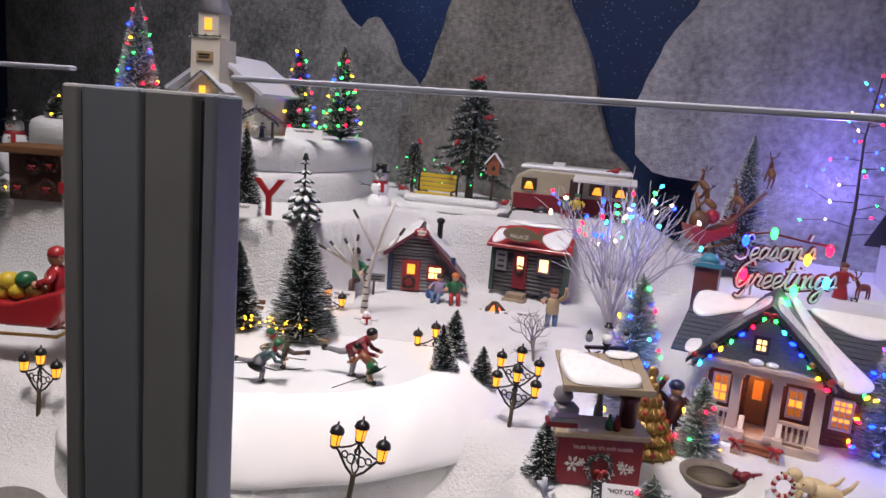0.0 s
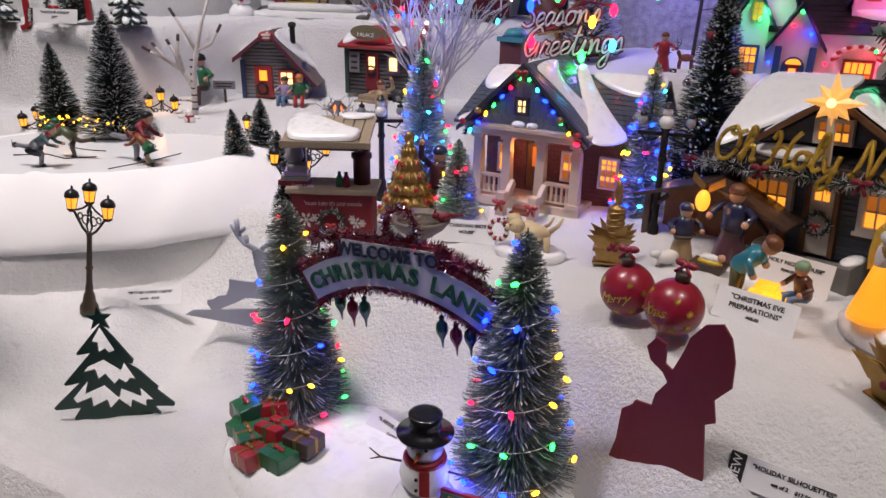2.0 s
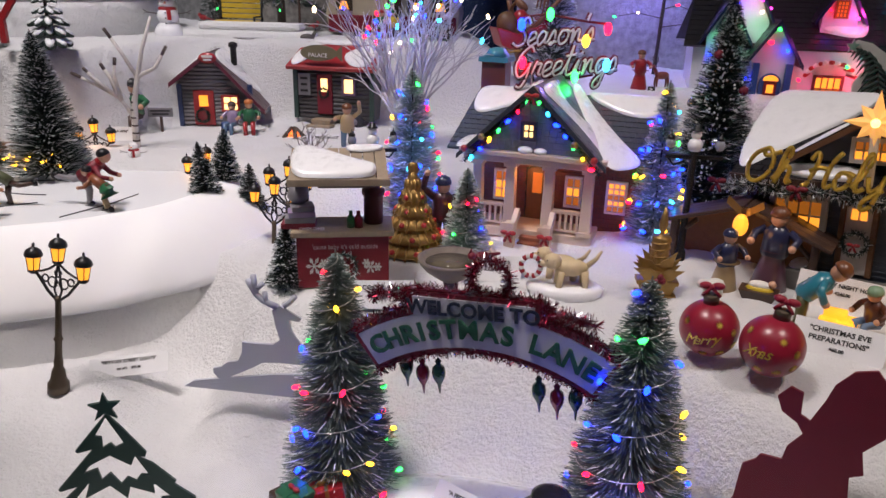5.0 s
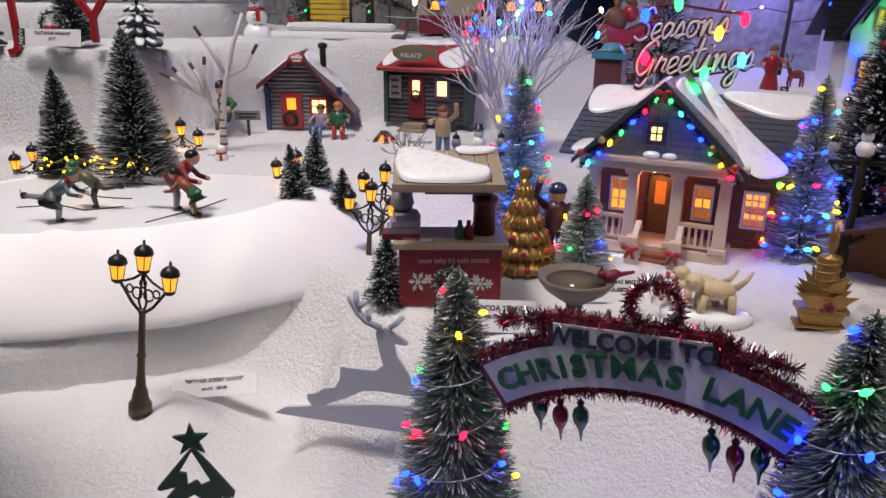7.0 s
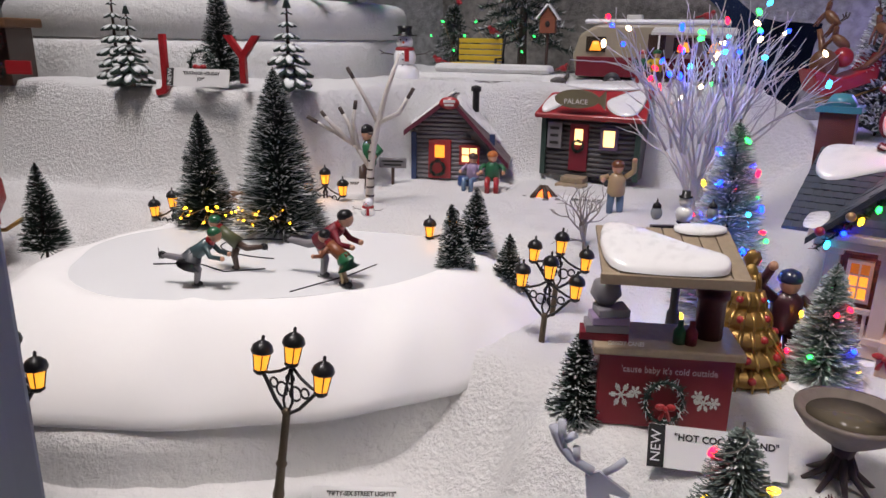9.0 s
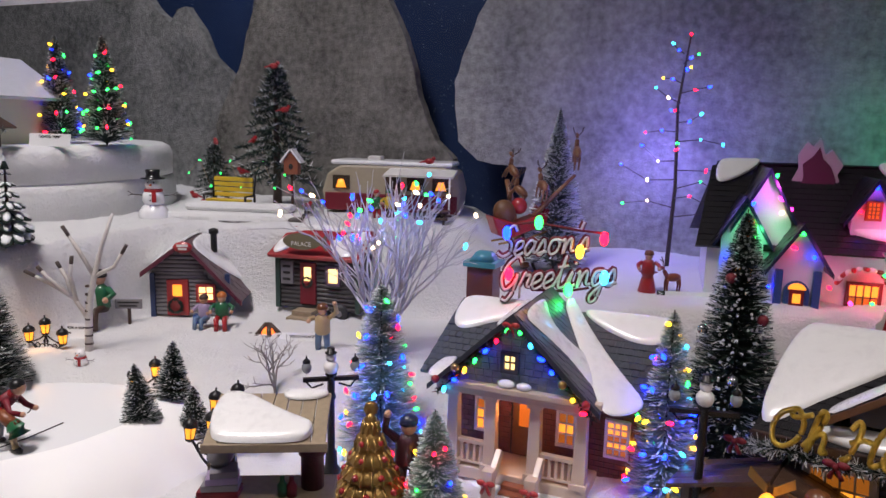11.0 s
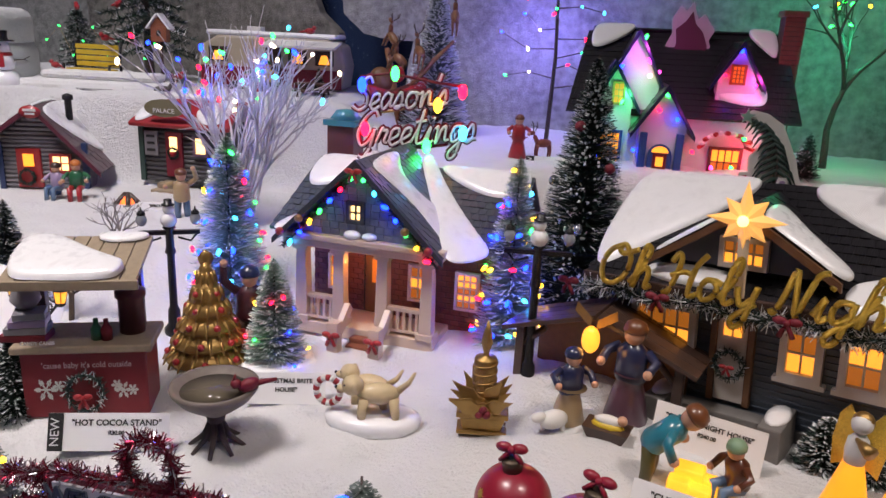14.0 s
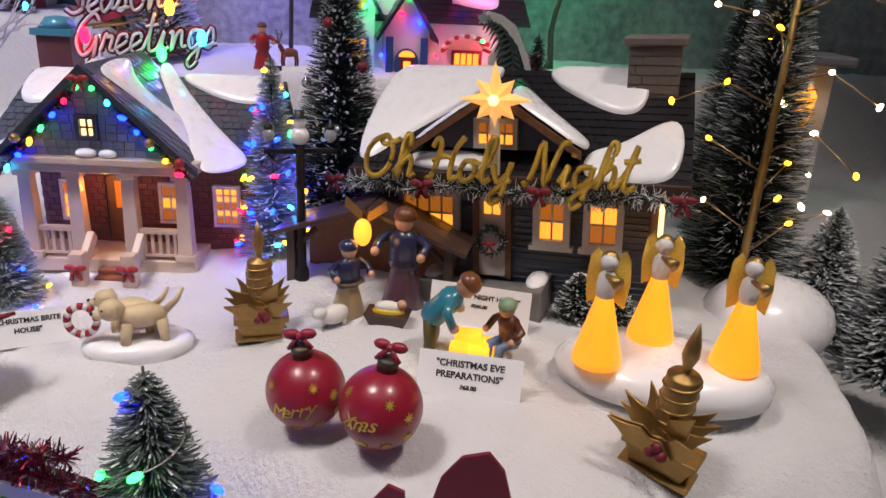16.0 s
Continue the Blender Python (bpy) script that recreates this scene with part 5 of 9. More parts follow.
def cabin():
    h = thing("log_cabin", pose(-0.3185, 0.946, 0.132, 0, 0, 6), "small grey cabin with red trim and lit windows in the snow", "house")
    part("wall", Mesh().box((0.0025, 0.045, 0.020), (0.090, 0.085, 0.042), GREYSIDE), h)
    part("gable_wall", Mesh().prism([(-0.042, 0.038), (0.047, 0.038), (0, 0.090), (-0.042, 0.060)], 0.0025, 0.0875, GREYSIDE), h)
    lap = Mesh()
    for j in range(11):
        lap.tube([(-0.0425, 0.0015, 0.004 + j * 0.005), (min(0.047, (0.092 - j * 0.005) * 0.9 - 0.02), 0.0015, 0.004 + j * 0.005)], 0.0024, GREYSIDE, 6)
    for j in range(6):
        z = 0.058 + j * 0.005
        lap.tube([(-min(0.042, (0.090 - z) * 1.3), 0.0015, z), ((0.090 - z) * 0.9, 0.0015, z)], 0.0024, GREYSIDE, 6)
    part("logs", lap, h, "weathered grey logs")
    for k, x, z in ((-1, -0.050, 0.056), (1, 0.066, 0.022)):
        part("corner_post", Mesh().box((-0.042 if k < 0 else 0.047, 0.001, 0.026), (0.006, 0.006, 0.055), mat("blue_post", (0.03, 0.05, 0.13), 0.45)), h, "blue corner post", 0.0005)
        c = [(x, -0.012, z), (x, 0.098, z), (0, 0.098, 0.094), (0, -0.012, 0.094)]
        shingle_mesh(c if k > 0 else [c[1], c[0], c[3], c[2]], 8, 8, mat("cabin_roof", (0.13, 0.09, 0.10), 0.5), h, seed=41 + k)
        part("verge_board", Mesh().slab([(x + 0.001 * k, -0.013, z - 0.005), (x + 0.001 * k, -0.013, z + 0.001), (0, -0.013, 0.096), (0, -0.013, 0.090)], 0.003 * k, mat("plum_verge", (0.11, 0.02, 0.04), 0.4)), h)
    part("door", Mesh().box((-0.012, -0.001, 0.024), (0.026, 0.004, 0.044), RED), h, "red door with lit pane", 0.0006)
    part("door_pane", Mesh().box((-0.012, -0.0034, 0.033), (0.011, 0.001, 0.014), WARMGLOW), h)
    wreath(h, -0.014, -0.006, 0.014, 0.008, 6, NEEDLE, False)
    pane_window(h, 0.022, -0.0025, 0.030, 0.017, 0.016, 2, 2, RED, WARMPALE, 0.003)
    snow_patch(h, [((-0.049, 0.09, 0.058), (-0.049, -0.004, 0.058)), ((-0.035, 0.09, 0.068), (-0.036, -0.002, 0.0675)), ((-0.015, 0.09, 0.084), (-0.018, -0.010, 0.0815)), ((-0.001, 0.09, 0.095), (-0.001, -0.011, 0.095))], 0.004)
    snow_patch(h, [((0.002, -0.010, 0.094), (0.002, 0.09, 0.094)), ((0.018, 0.000, 0.076), (0.018, 0.09, 0.076)), ((0.040, 0.020, 0.052), (0.040, 0.09, 0.052)), ((0.060, 0.050, 0.030), (0.060, 0.09, 0.030))], 0.004)
    part("stove_pipe", Mesh().lathe([(0.004, 0.075), (0.004, 0.098), (0.006, 0.098), (0.006, 0.103), (0.001, 0.105)], BLACK, 10, Matrix.Translation((0.024, 0.03, 0))), h, "black stove pipe")
    sg = part("sign", Mesh().lathe([(0.0085, -0.001), (0.0085, 0.001)], RED, 16, Matrix.Translation((0, -0.016, 0.088)) @ Matrix.Rotation(math.pi / 2, 4, "X"), 1.3, 0.8), h, "round red and white sign")
    part("sign_bar", Mesh().box((0, -0.0175, 0.090), (0.013, 0.001, 0.0028), OFFWHITE).box((0, -0.0175, 0.086), (0.010, 0.001, 0.0022), OFFWHITE), sg)
    bs = thing("plank_sign", pose(-0.376, 0.912, 0.130, 0, 0, 8), "small grey plank sign on a stake", "sign", me=Mesh().box((0, 0, 0.024), (0.030, 0.003, 0.011), GREYSIDE).box((0, 0.001, 0.011), (0.003, 0.003, 0.024), WOODDARK).box((0, -0.0017, 0.026), (0.024, 0.0006, 0.002), INK).box((0, -0.0017, 0.022), (0.020, 0.0006, 0.002), INK))


def diner():
    h = thing("trailer_diner", pose(-0.1655, 0.972, 0.129, 0, 0, -12), "log-sided trailer hut with red snowy roof and fish sign", "house")
    part("wall", Mesh().box((0, 0.045, 0.046), (0.108, 0.09, 0.070), mat("dark_log", (0.075, 0.07, 0.075), 0.5, var=0.3)), h)
    lap = Mesh()
    for j in range(12):
        lap.tube([(-0.0545, 0.0, 0.014 + j * 0.0056), (0.0545, 0.0, 0.014 + j * 0.0056)], 0.0026, mat("dark_log", (0.075, 0.07, 0.075)), 6)
    part("logs", lap, h, "dark horizontal logs")
    for k in (-1, 1):
        part("corner_post", Mesh().box((k * 0.053, -0.002, 0.047), (0.006, 0.006, 0.072), mat("green_post", (0.03, 0.06, 0.05), 0.5)), h, "", 0.0005)
    for front in (1, -1):
        y0, y1 = (-0.016, 0.040) if front > 0 else (0.104, 0.040)
        part("roof", Mesh().slab([(-0.062 * front, y0, 0.080), (0.062 * front, y0, 0.080), (0.055 * front, y1, 0.108), (-0.055 * front, y1, 0.108)], -0.006, RED), h, "red curved roof slope", 0.002)
    def on_slope(x, v):
        return (x, -0.016 + 0.056 * v, 0.080 + 0.028 * v + 0.0006)
    snow_patch(h, [(on_slope(-0.052, 0.62), on_slope(-0.058, 0.06)), (on_slope(-0.046, 0.66), on_slope(-0.048, 0.0)), (on_slope(-0.036, 0.60), on_slope(-0.037, 0.22)), (on_slope(-0.030, 0.55), on_slope(-0.030, 0.40))], 0.004)
    snow_patch(h, [(on_slope(0.012, 0.50), on_slope(0.014, 0.30)), (on_slope(0.026, 0.78), on_slope(0.028, 0.05)), (on_slope(0.042, 0.92), on_slope(0.044, 0.02)), (on_slope(0.053, 0.95), on_slope(0.056, 0.20))], 0.004)
    snow_patch(h, [(on_slope(-0.045, 1.05), on_slope(-0.045, 0.90)), (on_slope(0.0, 1.05), on_slope(0.0, 0.82)), (on_slope(0.05, 1.05), on_slope(0.05, 0.92))], 0.003)
    part("door", Mesh().box((-0.012, -0.003, 0.044), (0.021, 0.004, 0.052), DARKRED), h, "dark red door with wreath", 0.0006)
    part("door_pane", Mesh().box((-0.012, -0.0055, 0.056), (0.009, 0.001, 0.017), WARMPALE), h)
    wreath(h, -0.012, -0.007, 0.046, 0.006, 7, NEEDLE, True)
    pane_window(h, 0.022, -0.0045, 0.056, 0.013, 0.018, 1, 1, mat("purple_trim", (0.12, 0.07, 0.13), 0.4), WARMPALE, 0.003)
    part("menu_board", Mesh().box((-0.040, -0.004, 0.056), (0.016, 0.003, 0.028), GREYSIDE).box((-0.040, -0.006, 0.064), (0.010, 0.001, 0.003), INK).box((-0.040, -0.006, 0.056), (0.009, 0.001, 0.003), INK).box((-0.040, -0.006, 0.048), (0.010, 0.001, 0.003), INK), h, "grey notice board")
    part("step", Mesh().box((-0.012, -0.013, 0.010), (0.026, 0.020, 0.006), WOODPALE).box((-0.012, -0.022, 0.004), (0.032, 0.020, 0.006), WOODPALE), h, "pale wooden steps", 0.0005)
    for x in (0.030,):
        wh = part("wheel", Mesh().lathe([(0.003, -0.003), (0.010, -0.003), (0.0115, 0.0), (0.010, 0.003), (0.003, 0.003)], MATTEBLACK, 18, Matrix.Translation((x, -0.004, 0.010)) @ Matrix.Rotation(math.pi / 2, 4, "X")), h, "black trailer wheel")
        part("hub", Mesh().ball((x, -0.007, 0.010), 0.004, GREYSIDE, (1, 0.5, 1)), wh)
    fish = [(0.024 * math.cos(a * math.pi / 12) * (1.0 if math.cos(a * math.pi / 12) < 0.7 else 1.05), 0.010 * math.sin(a * math.pi / 12)) for a in range(24)]
    fs = part("fish_sign", Mesh().prism([(-0.014 + x, 0.098 + z) for x, z in fish], -0.018, -0.015, mat("fish_olive", (0.16, 0.14, 0.08), 0.5)).prism([(0.008, 0.098), (0.018, 0.108), (0.018, 0.088)], -0.018, -0.015, mat("fish_olive", (0.16, 0.14, 0.08))), h, "fish-shaped olive sign")
    text_part("PALACE", 0.0075, OFFWHITE, fs, -0.014, -0.0186, 0.095)


def church():
    h = thing("white_church", pose(-0.650, 0.985, 0.330, 0, 0, -6), "white clapboard church with red doors and a square steeple", "church")
    white = mat("church_white", (0.66, 0.62, 0.52), 0.5, var=0.08)
    part("wall", Mesh().box((0.0, 0.075, 0.035), (0.12, 0.13, 0.07), white), h)
    for k in (-1, 1):
        part("roof", Mesh().slab([(k * 0.078, -0.004, 0.058), (k * 0.078, 0.15, 0.058), (0, 0.15, 0.112), (0, -0.004, 0.112)], 0.005 * k, mat("pale_roof", (0.55, 0.56, 0.62), 0.5)), h, "pale snowy roof")
    part("gable_wall", Mesh().prism([(-0.06, 0.068), (0.06, 0.068), (0, 0.108)], 0.012, 0.14, white), h)
    tw = part("tower", Mesh().box((0, -0.004, 0.066), (0.046, 0.044, 0.135), white), h, "square white bell tower")
    part("belfry", Mesh().box((0, -0.004, 0.152), (0.032, 0.032, 0.034), white), tw, "", 0.0006)
    part("belfry_light", Mesh().box((0, -0.0205, 0.153), (0.011, 0.001, 0.016), WARMGLOW), tw)
    part("spire", Mesh().lathe([(0.026, 0.170), (0.001, 0.235)], mat("pale_roof", (0.55, 0.56, 0.62)), 4, Matrix.Translation((0, -0.004, 0)) @ Matrix.Rotation(math.pi / 4, 4, "Z")), tw)
    garland(tw, [(-0.025, -0.028, 0.136), (0.025, -0.028, 0.136)], 0.004, 160, 9)
    part("name_board", Mesh().box((0, -0.0275, 0.108), (0.026, 0.002, 0.013), TAN).box((0, -0.029, 0.110), (0.018, 0.0006, 0.0022), INK).box((0, -0.029, 0.106), (0.015, 0.0006, 0.0018), INK), tw, "small name board")
    dr = part("door", Mesh().box((0, -0.027, 0.022), (0.030, 0.003, 0.044), RED), h, "red double church doors", 0.0006)
    part("door_light", Mesh().ball((-0.007, -0.029, 0.030), 0.0035, WARMPALE, (1, 0.3, 1)).ball((0.007, -0.029, 0.030), 0.0035, WARMPALE, (1, 0.3, 1)), dr, "small lit door panes")
    for k in (-1, 1):
        part("porch_roof", Mesh().slab([(k * 0.036, -0.034, 0.056), (k * 0.036, -0.004, 0.056), (0, -0.004, 0.085), (0, -0.034, 0.085)], 0.004 * k, mat("pale_roof", (0.55, 0.56, 0.62))), h)
        part("corner_board", Mesh().box((k * 0.022, -0.027, 0.03), (0.005, 0.004, 0.06), white), h, "", 0.0005)
        garland(h, [(k * 0.036, -0.036, 0.058), (0, -0.036, 0.087)], 0.004, 120, 10 + k)
    part("porch_lamp", Mesh().box((0, -0.032, 0.061), (0.006, 0.006, 0.010), LAMPGLASS), h, "glowing porch lamp")
    for k in (-1, 1):
        wreath(h, k * 0.041, 0.007, 0.032, 0.007, 12 + k)


def stand():
    h = thing("cocoa_stand", pose(-0.0935, 0.5415, 0.0870, 0, 0, 8) @ Matrix.Diagonal((0.80, 0.94, 0.95, 1)), "red wooden hot cocoa stand with snowy plank roof", "market stall")
    part("counter", Mesh().box((0, 0, 0.0225), (0.088, 0.034, 0.045), mat("stand_red", (0.22, 0.012, 0.02), 0.45, var=0.2, scale=60)), h, "dark red counter front", 0.001)
    part("counter_top", Mesh().box((0, 0, 0.0475), (0.098, 0.042, 0.005), WOODPALE), h, "pale wooden counter top", 0.0012)
    for x in (-0.036, 0.034):
        part("roof_post", Mesh().box((x, 0.012, 0.072), (0.007, 0.007, 0.046), WOODDARK), h, "dark roof post", 0.0006)
    part("roof_beam", Mesh().box((0.004, -0.012, 0.0885), (0.052, 0.004, 0.009), WOODDARK), h, "dark hanging board", 0.0006)
    for i in range(8):
        x = -0.048 + i * 0.0115
        part("roof_plank", Mesh().slab([(x, -0.026, 0.0920), (x + 0.0108, -0.026, 0.0920), (x + 0.0108, 0.030, 0.1045), (x, 0.030, 0.1045)], 0.0028, WOODPALE), h, "", 0.0005)
    part("eave_board", Mesh().box((-0.002, -0.0265, 0.0920), (0.094, 0.003, 0.006), WOODPALE), h, "", 0.0006)
    def on_roof(x, y):
        return (x, y, 0.0945 + 0.2232 * (y + 0.026) + 0.0012)
    snow_patch(h, [(on_roof(-0.048, 0.030), on_roof(-0.048, -0.024)), (on_roof(-0.027, 0.031), on_roof(-0.030, -0.027)), (on_roof(-0.002, 0.012), on_roof(-0.006, -0.028)), (on_roof(0.020, -0.002), on_roof(0.018, -0.0275)), (on_roof(0.034, -0.008), on_roof(0.032, -0.025))], 0.006)
    snow_patch(h, [(on_roof(0.004, 0.031), on_roof(0.004, 0.020)), (on_roof(0.022, 0.032), on_roof(0.022, 0.018)), (on_roof(0.042, 0.031), on_roof(0.042, 0.022))], 0.003)
    wreath(h, 0.0, -0.0205, 0.018, 0.0125, 14)
    for x, s in ((-0.028, 0.008), (-0.019, 0.004), (0.026, 0.006), (0.033, 0.004), (0.022, 0.004)):
        sf = Mesh()
        for a in range(6):
            t = Matrix.Translation((x, -0.0176, 0.020 + 0.002 * math.sin(x * 900))) @ Matrix.Rotation(a * math.pi / 3, 4, "Y")
            sf.box((s / 2, 0, 0), (s, 0.0006, 0.0009), OFFWHITE, t).box((s * 0.65, 0, s * 0.13), (s * 0.35, 0.0006, 0.0007), OFFWHITE, t).box((s * 0.65, 0, -s * 0.13), (s * 0.35, 0.0006, 0.0007), OFFWHITE, t)
        part("snowflake", sf, h, "white painted snowflake")
    text_part("'cause baby it's cold outside", 0.0056, mat("pale_pink_ink", (0.6, 0.4, 0.4), 0.6), h, 0.002, -0.0175, 0.036, 0.0003)
    for i, c in enumerate((DARKRED, GREYSIDE, LILAC, GREYSIDE)):
        thing("candy_box", pose(-0.1255 + 0.001 * i, 0.5315, 0.1346 + 0.0046 * i, 0, 0, 4 + 5 * i), "flat dark candy box stacked on the cocoa counter", "box", "candy boxes", me=Mesh().box((0, 0, 0.0022), (0.026 - 0.003 * i, 0.014, 0.0043), c), bevel=0.0005)
    text_part("CANDY CANES", 0.0034, OFFWHITE, h, -0.0285, -0.0215, 0.0530)
    thing("coffee_urn", pose(-0.0700, 0.548, 0.1346), "dark red plaid coffee urn on the cocoa counter", "urn", me=Mesh().lathe([(0.0075, 0), (0.0075, 0.022), (0.009, 0.023), (0.009, 0.027), (0.004, 0.029), (0.001, 0.029)], mat("plaid_red", (0.08, 0.012, 0.02), 0.5, var=0.8, scale=600), 14))
    for i, (dx, c) in enumerate(((0.0, GREEN), (0.006, DARKRED))):
        thing("syrup_bottle", pose(-0.086 + dx, 0.534, 0.1346), "small glazed syrup bottle on the cocoa counter", "bottle", "syrup bottles", me=Mesh().lathe([(0.0032, 0), (0.0034, 0.007), (0.0015, 0.010), (0.0015, 0.013), (0.001, 0.0132)], c, 10))
    thing("silver_jug", pose(-0.126, 0.535, 0.1530), "dull silver jug on a stack of boxes", "jug", me=Mesh().lathe([(0.005, 0), (0.0085, 0.005), (0.007, 0.012), (0.003, 0.014)], GREYSIDE, 12))


brite_house()
holy_house()
gabled_shop()
cabin()
diner()
church()
stand()


# ---- small makers ----
def gz(x, y):
    return ground_height(x, y)


def street_lamp(x, y, z, h=0.112, rx=0.0, ry=0.0, rz=0.0):
    """Three lanterns on a scrolled iron post."""
    k = h / 0.112
    m = pose(x, y, z, rx, ry, rz) @ Matrix.Scale(k, 4)
    lamp = thing("street_lamp", m, "black iron street lamp with three glowing amber lanterns", "street lamp", "street lamps")
    part("post", Mesh().lathe([(0.0075, -0.003), (0.0075, 0.004), (0.0055, 0.007), (0.0045, 0.014), (0.0030, 0.017), (0.0034, 0.020), (0.0026, 0.024), (0.0024, 0.036), (0.0033, 0.038), (0.0023, 0.040), (0.0021, 0.066), (0.003, 0.068), (0.001, 0.070)], BRONZE, 12), lamp)
    sc = Mesh()
    for s in (-1, 1):
        sc.tube([(0, 0, 0.066), (s * 0.008, 0, 0.072), (s * 0.016, 0, 0.082), (s * 0.020, 0, 0.086)], 0.0011, BLACK, 5)
        sc.tube([(0, 0, 0.094), (s * 0.007, 0, 0.089), (s * 0.014, 0, 0.086), (s * 0.020, 0, 0.085)], 0.0009, BLACK, 5)
        for cx, cz, r in ((s * 0.0045, 0.0795, 0.0038), (s * 0.0105, 0.0815, 0.0026), (0.0, 0.0865, 0.0026)):
            sc.tube([(cx + r * math.cos(a * math.pi / 6), 0, cz + r * math.sin(a * math.pi / 6)) for a in range(13)], 0.0007, BLACK, 4)
        sc.tube([(0, 0, 0.066), (s * 0.003, 0, 0.074), (0, 0, 0.096)], 0.0008, BLACK, 5)
    part("scrollwork", sc, lamp, "black scrolled iron bracket")
    for lx, lz in ((-0.0205, 0.084), (0.0205, 0.084), (0.0, 0.094)):
        body = part("lantern", Mesh().lathe([(0.0032, 0.0), (0.0046, 0.0095), (0.001, 0.010)], LAMPGLASS, 8, Matrix.Translation((lx, 0, lz + 0.002))), lamp, "glowing amber lantern glass")
        part("lantern_cap", Mesh().lathe([(0.0058, 0.0), (0.0062, 0.0012), (0.0052, 0.0042), (0.0028, 0.0062), (0.0009, 0.0068), (0.0009, 0.0092), (0.0002, 0.0100)], BLACK, 10, Matrix.Translation((lx, 0, lz + 0.0115))).lathe([(0.002, -0.0015), (0.0038, 0.0), (0.0038, 0.0012), (0.001, 0.002)], BLACK, 8, Matrix.Translation((lx, 0, lz + 0.0005))), body, "black lantern cap")
        cage = Mesh()
        for a in range(4):
            c, s = math.cos(a * math.pi / 2 + 0.78), math.sin(a * math.pi / 2 + 0.78)
            cage.tube([(lx + 0.0034 * c, 0.0034 * s, lz + 0.002), (lx + 0.0048 * c, 0.0048 * s, lz + 0.012)], 0.0004, BLACK, 4)
        part("cage", cage, body)
    return lamp


def globe_lamp(x, y, z, h, rz=0.0):
    lamp = thing("globe_lamp", pose(x, y, z, 0, 0, rz), "black lamp post with two clear globes and tiny snowman", "street lamp", "globe lamps")
    part("post", Mesh().lathe([(0.008, -0.003), (0.008, 0.003), (0.005, 0.007), (0.0045, 0.018), (0.003, 0.021), (0.0028, h * 0.6), (0.0042, h * 0.62), (0.003, h * 0.66), (0.003, h - 0.022), (0.005, h - 0.020), (0.001, h - 0.019)], BLACK, 12), lamp)
    part("cross_arm", Mesh().box((0, 0, h - 0.024), (0.044, 0.004, 0.003), BLACK).tube([(-0.020, 0, h - 0.025), (-0.015, 0, h - 0.031), (-0.006, 0, h - 0.028)], 0.0009, BLACK).tube([(0.020, 0, h - 0.025), (0.015, 0, h - 0.031), (0.006, 0, h - 0.028)], 0.0009, BLACK), lamp)
    for s in (-1, 1):
        g = part("globe", Mesh().ball((s * 0.019, 0, h - 0.014), 0.0040, GLOBE, (1, 1, 1.2)), lamp, "clear glossy globe")
        part("finial", Mesh().lathe([(0.0032, 0), (0.0028, 0.002), (0.0008, 0.0035), (0.0004, 0.006)], BLACK, 8, Matrix.Translation((s * 0.019, 0, h - 0.0100))), g)
    sm = part("snowman", Mesh().ball((0, 0, h - 0.0145), 0.0060, GLAZE).ball((0, 0, h - 0.006), 0.0042, GLAZE).lathe([(0.0048, 0), (0.0048, 0.0008), (0.003, 0.001), (0.003, 0.0045), (0.001, 0.0046)], BLACK, 10, Matrix.Translation((0, 0, h - 0.003))), lamp, "tiny white snowman with black hat")
    return lamp


def price_card(x, y, z, lines, w=0.055, hgt=0.022, rz=0.0, tilt=-18, new_tag=False, ry=0.0):
    card = thing("price_card", pose(x, y, z, tilt, ry, rz), "white printed price card standing in the snow", "price card", "price cards")
    part("sheet", Mesh().box((0, 0, hgt / 2), (w, 0.0008, hgt), CARD), card)
    off = 0.0
    if new_tag:
        tag = part("new_tag", Mesh().box((-w / 2 + 0.004, -0.0007, hgt / 2), (0.008, 0.0006, hgt), INK), card, "black tag with white writing")
        text_part("NEW", 0.0068, CARD, tag, -w / 2 + 0.004, -0.0012, hgt / 2, 0.0001, 0, "lettering", -math.pi / 2)
        off = 0.004
    for i, (t, s) in enumerate((t, 0.76 * s) for t, s in lines):
        text_part(t, s, INK, card, off, -0.0006, hgt * 0.74 - i * 0.0056, 0.0001, 0, "lettering", 0, 0.00012)
    return card


